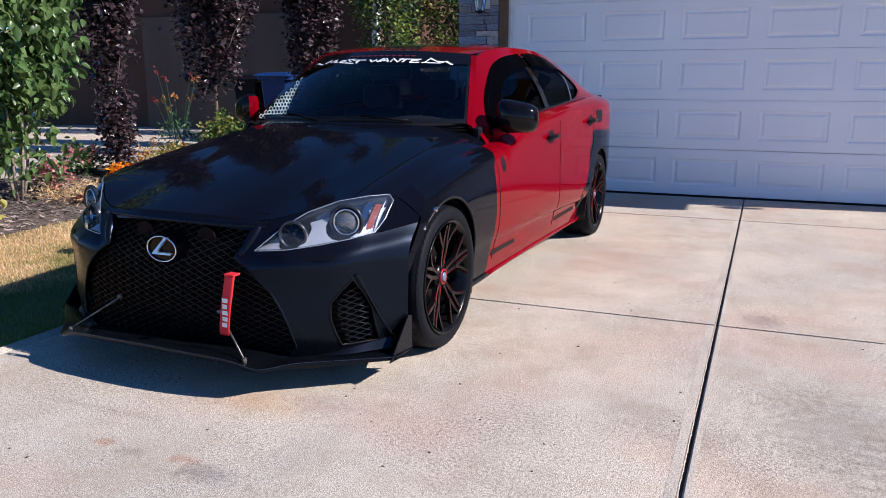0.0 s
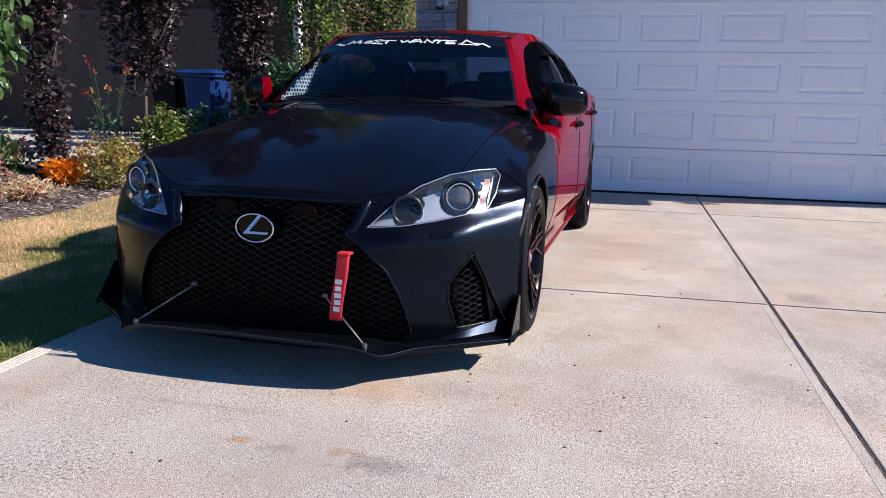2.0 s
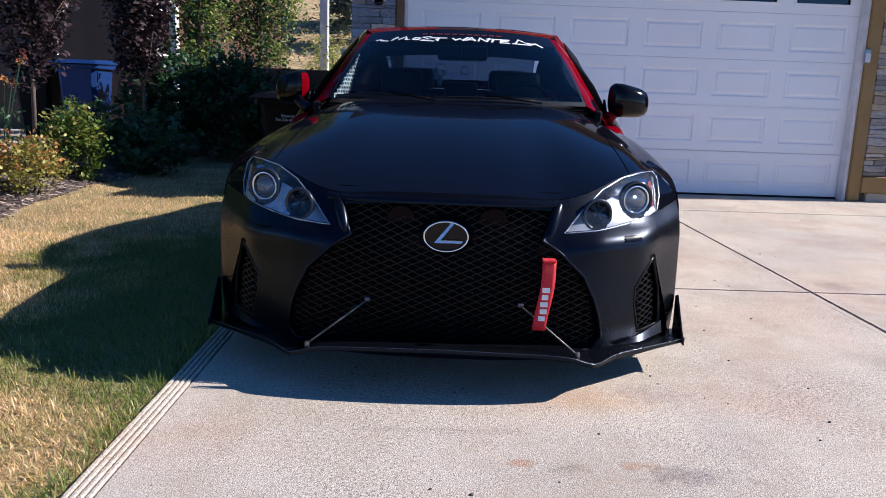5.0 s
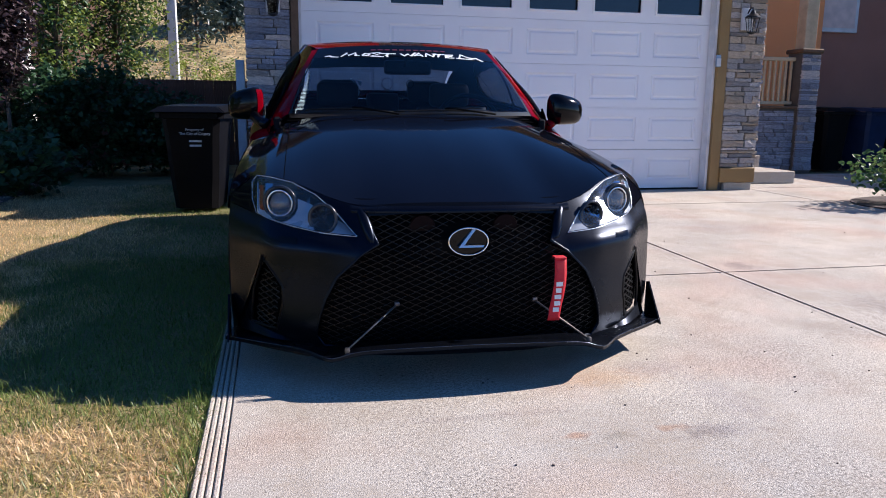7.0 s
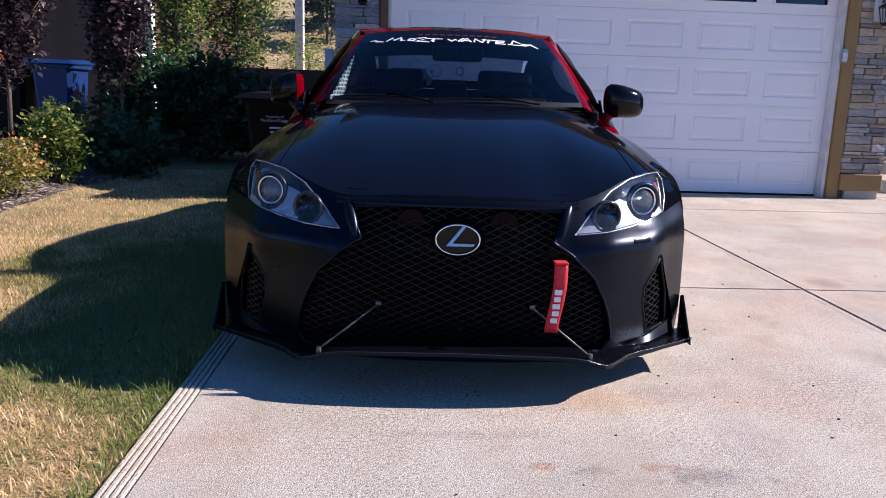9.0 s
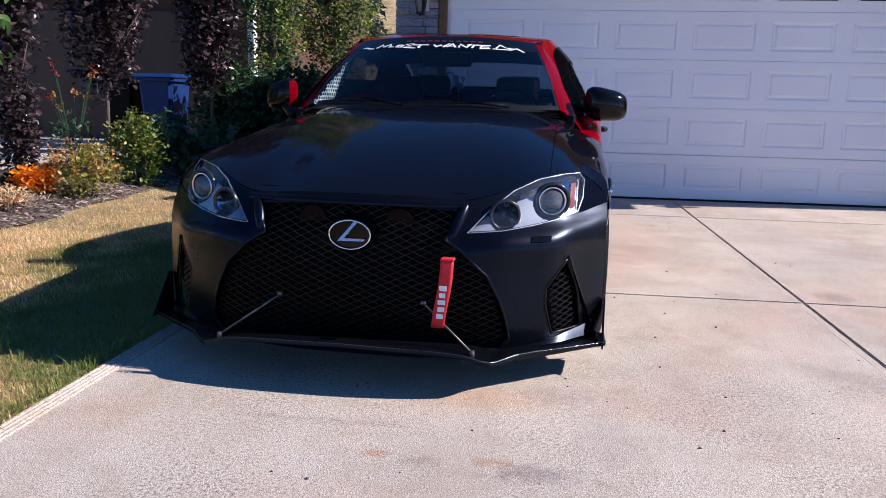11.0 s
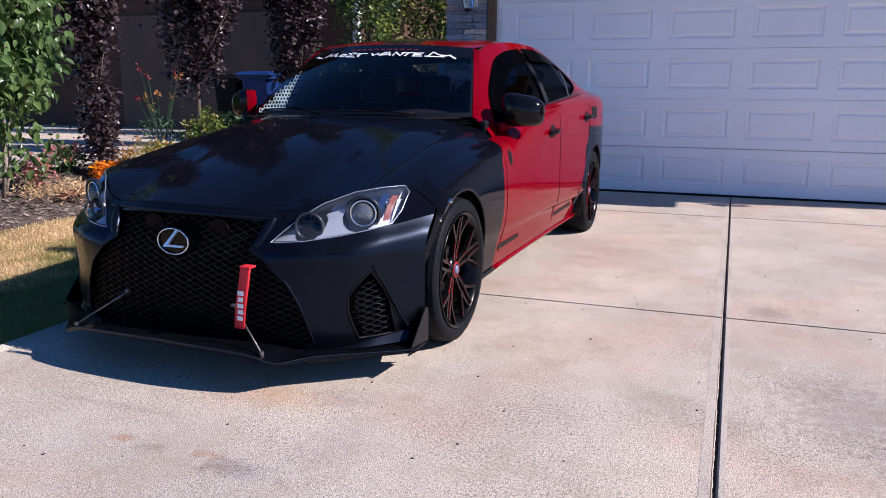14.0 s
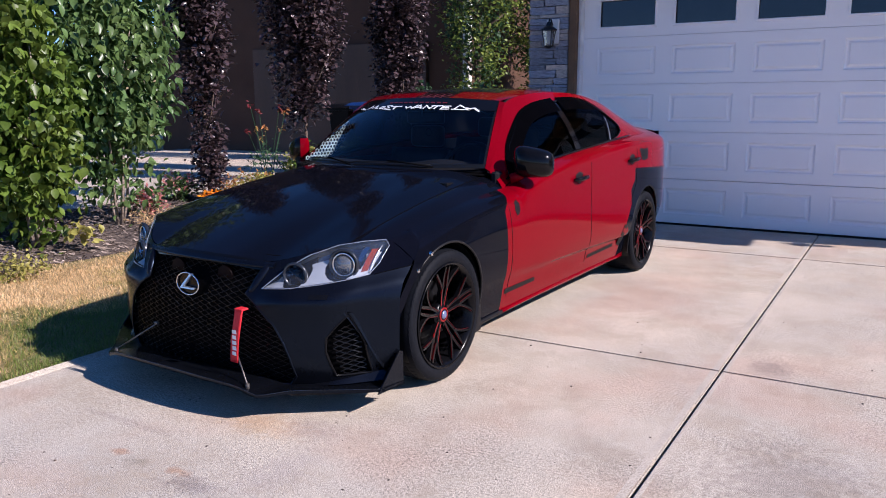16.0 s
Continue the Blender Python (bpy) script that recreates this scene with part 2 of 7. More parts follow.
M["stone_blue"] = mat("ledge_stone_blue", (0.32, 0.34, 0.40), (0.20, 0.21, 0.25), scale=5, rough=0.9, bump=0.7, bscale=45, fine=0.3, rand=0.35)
M["mortar"] = mat("mortar", (0.12, 0.11, 0.10), rough=0.95, bump=0.5)
M["stucco"] = mat("brown_stucco", (0.22, 0.13, 0.075), (0.19, 0.11, 0.065), scale=1.5, rough=0.95, bump=0.5, bscale=140, fine=0.15)
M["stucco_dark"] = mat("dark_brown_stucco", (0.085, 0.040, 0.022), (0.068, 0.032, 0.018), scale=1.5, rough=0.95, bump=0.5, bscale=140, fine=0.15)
M["door_wood"] = mat("stained_door_wood", (0.08, 0.036, 0.018), (0.06, 0.028, 0.014), scale=3, rough=0.6, fine=0.2, stretch=(1, 1, 0.2))
M["leaf_vine"] = leaf_mat("vine_leaves", (0.075, 0.135, 0.018), (0.12, 0.17, 0.026), 0.3)
M["stucco_orange"] = mat("orange_stucco", (0.90, 0.35, 0.13), (0.86, 0.33, 0.12), scale=1.5, rough=0.95, bump=0.5, bscale=140, fine=0.12)
M["shingle"] = mat("roof_shingle", (0.07, 0.06, 0.055), (0.04, 0.036, 0.034), scale=4, rough=0.95, bump=0.6, bscale=30, fine=0.4)
M["white_paint"] = mat("white_paint", (0.75, 0.75, 0.74), rough=0.6, fine=0.05)
M["cream_paint"] = mat("cream_paint", (0.62, 0.47, 0.28), rough=0.65, fine=0.1)
M["win_dark"] = mat("dark_window", (0.012, 0.014, 0.02), rough=0.06, rvar=0.02, spec=0.6)
M["black_metal"] = mat("black_metal", (0.018, 0.018, 0.02), rough=0.4, metal=0.3)
M["lamp_glass"] = glass_mat("lantern_glass", (0.85, 0.87, 0.9), 0.05)
M["bin_black"] = mat("black_bin_plastic", (0.003, 0.003, 0.004), (0.005, 0.005, 0.006), scale=3, rough=0.45, fine=0.2, spec=0.08)
M["bin_blue"] = mat("blue_bin_plastic", (0.010, 0.035, 0.14), (0.008, 0.03, 0.12), scale=3, rough=0.38, fine=0.1, spec=0.16)
M["post_blue"] = mat("pale_blue_metal", (0.30, 0.40, 0.50), rough=0.5, fine=0.1)
M["fence"] = mat("fence_wood", (0.16, 0.07, 0.045), (0.11, 0.05, 0.035), scale=3, rough=0.9, bump=0.4, rand=0.2, stretch=(1, 1, 0.15))
M["bark"] = mat("bark", (0.14, 0.10, 0.075), (0.09, 0.065, 0.05), scale=9, rough=0.95, bump=0.9, bscale=40, fine=0.3)
M["bark_pale"] = mat("pale_bark", (0.30, 0.25, 0.20), (0.20, 0.16, 0.13), scale=9, rough=0.95, bump=0.9, bscale=40, fine=0.3)
M["leaf_green"] = leaf_mat("green_leaves", (0.066, 0.135, 0.044), (0.135, 0.205, 0.064), 0.38, 0.32)
M["leaf_lime"] = leaf_mat("lime_leaves", (0.21, 0.28, 0.05), (0.31, 0.35, 0.075), 0.42)
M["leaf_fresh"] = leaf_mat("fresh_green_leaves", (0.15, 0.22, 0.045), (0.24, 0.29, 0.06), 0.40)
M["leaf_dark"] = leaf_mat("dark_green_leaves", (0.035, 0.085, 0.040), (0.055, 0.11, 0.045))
M["leaf_purple"] = leaf_mat("purple_leaves", (0.040, 0.025, 0.029), (0.075, 0.052, 0.056), 0.10, 0.30)
M["leaf_yellow"] = leaf_mat("yellow_leaves", (0.36, 0.32, 0.085), (0.26, 0.27, 0.06))
M["leaf_rust"] = leaf_mat("rust_leaves", (0.44, 0.17, 0.06), (0.34, 0.22, 0.06))
M["petal_pink"] = leaf_mat("pink_petals", (0.55, 0.20, 0.20), (0.60, 0.30, 0.26))
M["petal_red"] = leaf_mat("red_petals", (0.20, 0.025, 0.03), (0.26, 0.07, 0.03))
M["petal_orange"] = leaf_mat("orange_petals", (0.88, 0.27, 0.008), (0.90, 0.36, 0.012), 0.45)
M["grass_dry"] = leaf_mat("dry_grass", (0.84, 0.63, 0.36), (0.70, 0.50, 0.27), 0.45)
M["grass_olive"] = leaf_mat("olive_grass", (0.60, 0.46, 0.19), (0.44, 0.37, 0.13), 0.45)
M["grass_green"] = leaf_mat("green_grass", (0.11, 0.17, 0.035), (0.19, 0.23, 0.05), 0.35)
M["chips"] = mat("mulch_chips", (0.085, 0.07, 0.065), (0.30, 0.24, 0.20), scale=3, rough=0.9, fine=0.4, island=0.8)
M["chrome"] = mat("chrome", (0.75, 0.76, 0.78), rough=0.08, metal=1.0, rvar=0.03, fine=0.02)


# ---- helpers for meshes ----
def part(name, bm, material, parent=None, label="", smooth=False):
    """Links a bmesh as one mesh object under a thing or a part."""
    me = bpy.data.meshes.new(name)
    bm.normal_update()
    bm.to_mesh(me)
    bm.free()
    if smooth:
        me.shade_smooth()
    me.materials.append(material)
    ob = new(name, me)
    if parent is not None:
        ob.parent = parent
    return tagged(ob, label)


def raw_part(name, verts, faces, material, parent=None, label="", smooth=False):
    me = bpy.data.meshes.new(name)
    me.from_pydata(verts, [], faces)
    me.update()
    if smooth:
        me.shade_smooth()
    me.materials.append(material)
    ob = new(name, me)
    if parent is not None:
        ob.parent = parent
    return tagged(ob, label)


def thing(name, m, label, category, group="", kind=""):
    ob = new(name)
    ob.empty_display_size = 0.1
    ob.matrix_world = m
    return tagged(ob, label, category, group, kind)


def box(x0, x1, y0, y1, z0, z1, bev=0.0, segs=1, bm=None):
    """A box between two corners with eased edges."""
    bm = bm or bmesh.new()
    r = bmesh.ops.create_cube(bm, size=1)
    vs = r["verts"]
    for p in vs:
        p.co = Vector((x0 + (p.co.x + 0.5) * (x1 - x0), y0 + (p.co.y + 0.5) * (y1 - y0), z0 + (p.co.z + 0.5) * (z1 - z0)))
    if bev:
        es = list({e for p in vs for e in p.link_edges})
        bmesh.ops.bevel(bm, geom=es, offset=bev, segments=segs, affect="EDGES", profile=0.5)
    return bm


def tube(points, radius, sides=8, bm=None, closed=False, caps=True):
    """A round bar along points; radius may be a number or a list."""
    bm = bm or bmesh.new()
    pts = [Vector(p) for p in points]
    n = len(pts)
    rings = []
    side = None
    for i, p in enumerate(pts):
        a = pts[(i - 1) % n] if (i > 0 or closed) else p
        c = pts[(i + 1) % n] if (i < n - 1 or closed) else p
        d = (c - a).normalized()
        if side is None:
            side = d.orthogonal().normalized()
        side = (side - d * side.dot(d)).normalized()
        up = d.cross(side)
        r = radius[i] if isinstance(radius, (list, tuple)) else radius
        rings.append([bm.verts.new(p + r * (math.cos(2 * math.pi * k / sides) * side + math.sin(2 * math.pi * k / sides) * up)) for k in range(sides)])
    for i in range(n if closed else n - 1):
        a, c = rings[i], rings[(i + 1) % n]
        for k in range(sides):
            bm.faces.new((a[k], a[(k + 1) % sides], c[(k + 1) % sides], c[k]))
    if caps and not closed:
        bm.faces.new(rings[0][::-1])
        bm.faces.new(rings[-1])
    return bm


def prism(outline, z0, z1, bm=None, axis="z", bev=0.0):
    """A flat outline raised between two levels. axis: the way it is raised."""
    bm = bm or bmesh.new()
    def place(a, c, h):
        return {"z": (a, c, h), "y": (a, h, c), "x": (h, a, c)}[axis]
    lo = [bm.verts.new(place(a, c, z0)) for a, c in outline]
    hi = [bm.verts.new(place(a, c, z1)) for a, c in outline]
    n = len(outline)
    fs = [bm.faces.new(lo[::-1]), bm.faces.new(hi)]
    for i in range(n):
        fs.append(bm.faces.new((lo[i], lo[(i + 1) % n], hi[(i + 1) % n], hi[i])))
    if bev:
        bmesh.ops.bevel(bm, geom=[e for f in fs[:2] for e in f.edges], offset=bev, segments=2, affect="EDGES")
    bmesh.ops.recalc_face_normals(bm, faces=bm.faces)
    return bm


def lathe(profile, segs=32, bm=None, axis="x", closed=False):
    """Turns (radius, height) pairs round an axis."""
    bm = bm or bmesh.new()
    rings = []
    for k in range(segs):
        a = 2 * math.pi * k / segs
        row = []
        for r, h in profile:
            q = {"x": (h, r * math.cos(a), r * math.sin(a)), "z": (r * math.cos(a), r * math.sin(a), h), "y": (r * math.cos(a), h, r * math.sin(a))}[axis]
            row.append(bm.verts.new(q))
        rings.append(row)
    m = len(profile)
    for k in range(segs):
        a, c = rings[k], rings[(k + 1) % segs]
        for i in range(m if closed else m - 1):
            j = (i + 1) % m
            bm.faces.new((a[i], a[j], c[j], c[i]))
    bmesh.ops.remove_doubles(bm, verts=bm.verts, dist=1e-5)
    bmesh.ops.recalc_face_normals(bm, faces=bm.faces)
    return bm


def text_part(words, size, m, material, parent, name="lettering", shear=0.0, extrude=0.001, label=""):
    cu = bpy.data.curves.new(name, "FONT")
    cu.body, cu.size, cu.align_x, cu.align_y, cu.extrude, cu.shear = words, size, "CENTER", "CENTER", extrude, shear
    ob = new(name, cu)
    me = bpy.data.meshes.new_from_object(ob.evaluated_get(bpy.context.evaluated_depsgraph_get()))
    bpy.data.objects.remove(ob)
    me.materials.clear()
    me.materials.append(material)
    ob = new(name, me)
    ob.parent = parent
    ob.matrix_local = m
    return tagged(ob, label)

# ---- ground ----
raw_part("ground", [(-400, -400, -0.06), (400, -400, -0.06), (400, 400, -0.06), (-400, 400, -0.06)], [(0, 1, 2, 3)], M["far_ground"])
tagged(bpy.data.objects["ground"], "dry grassy ground around the houses", "ground", kind="structure")


def joint_x(y):
    return -0.306 + 0.031 * (y - 3.53)


driveway = thing("driveway", pose(0, 0, 0), "pale broomed concrete driveway with dark control joints", "driveway", kind="structure")
part("joint_bed", box(-3.146, 7.0, -9.0, 9.8, -0.055, -0.018), M["joint"], driveway, "dark joint filler")


def slab(outline):
    part("slab", prism(outline, -0.05, 0.0, bev=0.0045), M["concrete"], driveway)


rows_y = [-9.0, -4.6, -0.5, 3.53, 6.62, 7.97]
gap = 0.006
for ya, yb in zip(rows_y, rows_y[1:]):
    ja, jb = joint_x(ya), joint_x(yb)
    a, c = ya + gap, yb - gap
    slab([(-3.075, a), (ja - 0.004, a), (jb - 0.004, c), (-3.075, c)])
    slab([(ja + 0.007, a), (2.85, a), (2.85, c), (jb + 0.007, c)])
    slab([(2.862, a), (7.0, a), (7.0, c), (2.862, c)])
slab([(2.862, 7.98), (7.0, 7.98), (7.0, 9.8), (2.862, 9.8)])
# smooth trowelled margins along the long joint, and the ragged lip of mortar on one side
for ya, yb in zip(rows_y[1:], rows_y[2:]):
    ja, jb = joint_x(ya), joint_x(yb)
    a, c = ya + gap + 0.004, yb - gap - 0.004
    for near, far in ((-0.010, -0.040), (0.012, 0.030)):
        part("tooled_edge", prism([(ja + near, a), (ja + far, a), (jb + far, c), (jb + near, c)][::1 if near < 0 else -1], -0.01, 0.0007, bev=0.0006), M["concrete_edge"], driveway)
r = random.Random(29)
for y0 in (0.6 + 0.19 * i for i in range(30)):
    n = r.choice((6, 10, 10, 10))
    part("mortar_lip", tube([(joint_x(y0 + .021 * i) - 0.0050 + r.uniform(-.0012, .0012), y0 + .021 * i, r.uniform(-.0055, -.0035)) for i in range(n)], [.0018 + r.uniform(0, .0018) for i in range(n)], 5), M["concrete_edge"], driveway, "", True)
# the ribbed strip along the lawn
bm = bmesh.new()
for k in range(4):
    box(-3.148 + 0.0183 * k, -3.148 + 0.0183 * k + 0.0152, -9.0, 7.9, -0.05, 0.002, 0.004, 1, bm)
part("ribbed_edging", bm, M["concrete"], driveway, "ribbed concrete edging strip")

# pebbles and dark specks lying on the concrete
rng = random.Random(7)
bm = bmesh.new()
for k in range(240):
    x, y = rng.uniform(-2.9, 2.6), rng.uniform(0.4, 7.0)
    s = rng.uniform(0.002, 0.0055)
    q = bmesh.ops.create_icosphere(bm, subdivisions=1, radius=s, matrix=Matrix.Translation((x, y, s * 0.4)) @ Matrix.Diagonal((1, rng.uniform(0.5, 1.2), 0.6, 1)))
tagged(part("grit", bm, M["mulch_soil"]), "dark grit and crumbs scattered on the driveway", "grit", kind="stuff")


def lawn_z(x, y):
    return -0.012 + 0.012 * noise.noise((x * 1.3, y * 1.3, 0)) + 0.23 * max(0.0, min(1.0, (-5.3 - x) / 1.4))


def terrain(name, x0, x1, y0, y1, step, fz, material, label, category):
    nx, ny = int((x1 - x0) / step) + 1, int((y1 - y0) / step) + 1
    vs = [(x0 + (x1 - x0) * i / nx, y0 + (y1 - y0) * j / ny) for j in range(ny + 1) for i in range(nx + 1)]
    fs = [(j * (nx + 1) + i, j * (nx + 1) + i + 1, (j + 1) * (nx + 1) + i + 1, (j + 1) * (nx + 1) + i) for j in range(ny) for i in range(nx)]
    return tagged(raw_part(name, [(x, y, fz(x, y)) for x, y in vs], fs, material, smooth=True), label, category, kind="structure")


def bed_edge(y):
    """Where the lawn ends and the planting bed begins."""
    return -5.36 - 0.035 * (y - 4.0) + 0.05 * math.sin(1.7 * y) + 0.02 * math.sin(5.3 * y)


terrain("lawn", -5.6, -3.150, -9, 12.2, 0.2, lawn_z, M["lawn_soil"], "patchy half-dry lawn beside the driveway", "lawn")
bm = bmesh.new()
ys = [-9 + 0.25 * k for k in range(86)]
rowsv = [[bm.verts.new((xx, y, lawn_z(xx, y) + 0.012)) for xx in [bed_edge(y) + (-6.75 - bed_edge(y)) * i / 8 for i in range(9)]] for y in ys]
for j in range(len(ys) - 1):
    for i in range(8):
        bm.faces.new((rowsv[j][i], rowsv[j + 1][i], rowsv[j + 1][i + 1], rowsv[j][i + 1]))
tagged(part("planting_bed", bm, M["mulch_soil"], smooth=True), "dark mulched planting bed along the lawn", "flower bed", kind="structure")

terrain("neighbour_driveway", -14.5, -6.7, -9, 13.2, 1.2, lambda x, y: 0.21, M["concrete"], "pale concrete driveway of the next house", "driveway")


def blades(name, spots, material, length, width, label, category, seed):
    """Loose blades of grass: each rises from the thatch, bends over and ends in a point."""
    r = np.random.RandomState(seed)
    c = np.array(spots, float)
    n = len(c)
    yaw, lean = r.uniform(0, 2 * np.pi, n), r.uniform(0.25, 1.42, n)
    size, w = length * r.uniform(0.45, 1.35, n), width * r.uniform(0.6, 1.3, n)
    d = np.stack([np.cos(yaw), np.sin(yaw), np.zeros(n)], 1)
    across = np.stack([-np.sin(yaw), np.cos(yaw), np.zeros(n)], 1) * w[:, None]
    up = np.array([0.0, 0.0, 1.0])
    mid = c + (d * np.sin(lean)[:, None] + up * np.cos(lean)[:, None]) * (size * 0.55)[:, None]
    droop = lean + r.uniform(0.1, 0.7, n)
    tip = mid + (d * np.sin(droop)[:, None] + up * np.cos(droop)[:, None]) * (size * 0.45)[:, None]
    tip[:, 2] = np.maximum(tip[:, 2], c[:, 2] + 0.003)
    vs = np.stack([c - across, c + across, mid + across * 0.7, mid - across * 0.7, tip], 1).reshape(-1, 3)
    k = np.arange(n) * 5
    fs = np.stack([k, k + 1, k + 2, k + 3], 1).tolist() + np.stack([k + 3, k + 2, k + 4], 1).tolist()
    return tagged(raw_part(name, vs.tolist(), fs, material), label, category, kind="stuff")


rng = random.Random(3)
dry, olive, green = [], [], []
for k in range(190000):
    y = rng.uniform(0.1, 4.6) if k % 4 else rng.uniform(4.6, 9.2)
    x = rng.uniform(bed_edge(y), -3.150)
    near = max(0.0, min(1.0, (2.3 - y) / 0.7))
    q = 0.8 * noise.noise((x * 0.9, y * 0.9, 3.0)) + 0.6 * noise.noise((x * 4.1, y * 4.1, 8.0)) + rng.uniform(-0.4, 0.4)
    # besides the noise patches, green follows the car's shadow and straw the sunlit parts
    q += near * (1.2 * (x + 3.36) - 0.05) + (1 - near) * (1.3 * (x + 4.40))
    (dry if q < 0.0 else olive if q < 0.30 else green).append((x, y, lawn_z(x, y) - 0.003))
blades("dry_grass", dry, M["grass_dry"], 0.036, 0.0019, "straw-coloured dry lawn grass", "grass", 1)
blades("olive_grass", olive, M["grass_olive"], 0.038, 0.0018, "yellowing olive lawn grass", "grass", 2)
blades("green_grass", green, M["grass_green"], 0.040, 0.0016, "short green lawn grass", "grass", 3)
tufts = []
for k in range(2600):
    y = rng.uniform(0.3, 7.0)
    tufts.append((-3.152 - abs(rng.gauss(0, 0.035)), y, -0.012))
blades("edge_grass", tufts, M["grass_green"], 0.065, 0.0018, "longer green grass along the driveway edge", "grass", 4)

vs, fs = [], []
for k in range(14000):
    y = rng.uniform(-0.5, 9.5)
    x = rng.uniform(-6.7, bed_edge(y) + 0.06 * rng.uniform(-1, 1))
    z = lawn_z(x, y) + 0.016
    a, l, w, t = rng.uniform(0, 6.283), rng.uniform(0.010, 0.038), rng.uniform(0.002, 0.006), rng.uniform(-0.012, 0.02)
    cx, cy = math.cos(a), math.sin(a)
    n = len(vs)
    vs += [(x - cx * l - cy * w, y - cy * l + cx * w, z), (x - cx * l + cy * w, y - cy * l - cx * w, z + 0.003),
           (x + cx * l + cy * w, y + cy * l - cx * w, z + t + 0.006), (x + cx * l - cy * w, y + cy * l + cx * w, z + t)]
    fs.append((n, n + 1, n + 2, n + 3))
tagged(raw_part("mulch", vs, fs, M["chips"]), "dark shredded bark mulch with pale splinters", "mulch", kind="stuff")

# ---- garage and house ----
DOOR_X0, DOOR_X1, DOOR_Y = -2.635, 2.265, 7.95
garage_door = thing("garage_door", pose(0, 0, 0), "white sectional garage door with raised panels and a window row", "garage door", kind="structure")
PX = [-2.45 + 0.785 * i for i in range(6)]
SEC = 0.4877


def door_section(z0, z1, windows):
    """One hinged section: a skin with six pressed panels or six window holes."""
    bm = bmesh.new()
    xs = [DOOR_X0]
    for a in PX:
        xs += [a, a + 0.62]
    xs.append(DOOR_X1)
    za, zb = (z0 + 0.10, z1 - 0.10) if not windows else (z0 + 0.09, z1 - 0.09)
    zs = [z0 + 0.0015, za, zb, z1 - (0.0045 if z0 < 0.1 else 0.0015)]
    y = DOOR_Y
    grid = [[bm.verts.new((x, y, z)) for x in xs] for z in zs]
    for j in range(3):
        for i in range(len(xs) - 1):
            hole = j == 1 and i % 2 == 1
            if not hole:
                bm.faces.new((grid[j][i], grid[j][i + 1], grid[j + 1][i + 1], grid[j + 1][i]))
    for i in range(1, len(xs) - 1, 2):
        ring = [grid[1][i], grid[1][i + 1], grid[2][i + 1], grid[2][i]]
        steps = [(0.014, 0.011), (0.03, 0.012), (0.05, 0.002)] if not windows else [(0.006, 0.03)]
        for inset, depth in steps:
            x0, x1, w0, w1 = xs[i] + inset, xs[i + 1] - inset, za + inset, zb - inset
            nxt = [bm.verts.new(p) for p in ((x0, y + depth, w0), (x1, y + depth, w0), (x1, y + depth, w1), (x0, y + depth, w1))]
            for k in range(4):
                bm.faces.new((ring[k], ring[(k + 1) % 4], nxt[(k + 1) % 4], nxt[k]))
            ring = nxt
        if not windows:
            bm.faces.new(ring)
    top = [grid[3][0], grid[3][-1]]
    e = [bm.verts.new((q.co.x, y + 0.04, q.co.z)) for q in (grid[0][0], grid[0][-1], grid[3][-1], grid[3][0])]
    bm.faces.new((grid[3][0], *[grid[3][i] for i in range(1, len(xs))], e[2], e[3]))
    bm.faces.new((*[grid[0][i] for i in range(len(xs) - 1, -1, -1)], e[0], e[1]))
    return bm


for k in range(5):
    sec = part("door_panel", door_section(SEC * k + (0.02 if k == 0 else 0), SEC * (k + 1), k == 4), M["door_white"], garage_door)
    if k == 4:
        for a in PX:
            z0, z1 = SEC * 4 + 0.09, SEC * 5 - 0.09
            bm = bmesh.new()
            for q in ((a, a + 0.62, z0, z0 + 0.022), (a, a + 0.62, z1 - 0.022, z1), (a, a + 0.022, z0 + 0.022, z1 - 0.022), (a + 0.598, a + 0.62, z0 + 0.022, z1 - 0.022)):
                box(q[0], q[1], DOOR_Y - 0.012, DOOR_Y + 0.01, q[2], q[3], 0.003, 1, bm)
            part("window_frame", bm, M["door_white"], sec)
            part("pane", box(a + 0.01, a + 0.61, DOOR_Y + 0.028, DOOR_Y + 0.034, z0 + 0.01, z1 - 0.01), M["win_dark"], sec, "dark window pane")
part("bottom_seal", box(DOOR_X0, DOOR_X1, DOOR_Y - 0.01, DOOR_Y + 0.03, 0.0, 0.022, 0.004), M["rubber"], garage_door, "black rubber seal")
part("door_back", box(DOOR_X0, DOOR_X1, DOOR_Y + 0.045, DOOR_Y + 0.06, 0.0, 2.44), M["door_white"], garage_door)

WALL_Y = 7.78
wall = thing("wall_garage", pose(0, 0, 0), "brown stucco garage front with stone piers and tan trim", "wall", kind="structure")
part("wall_body", box(-3.16, -2.72, WALL_Y + 0.03, 8.3, -0.05, 2.60), M["mortar"], wall)
part("wall_body", box(2.36, 2.83, WALL_Y + 0.03, 8.3, -0.05, 2.60), M["mortar"], wall)
part("wall_body", box(-3.16, 2.83, WALL_Y + 0.02, 8.3, 2.60, 2.78), M["stucco"], wall)
part("wall_body", box(-3.16, -2.92, 8.3, 18.0, -0.05, 2.78), M["stucco"], wall)
part("wall_body", box(2.60, 2.83, 8.3, 18.0, -0.05, 2.78), M["stucco"], wall)
part("wall_body", box(-2.72, -2.645, 8.0, 8.3, -0.05, 2.6), M["trim_brown"], wall)
part("wall_body", box(2.275, 2.36, 8.0, 8.3, -0.05, 2.6), M["trim_brown"], wall)
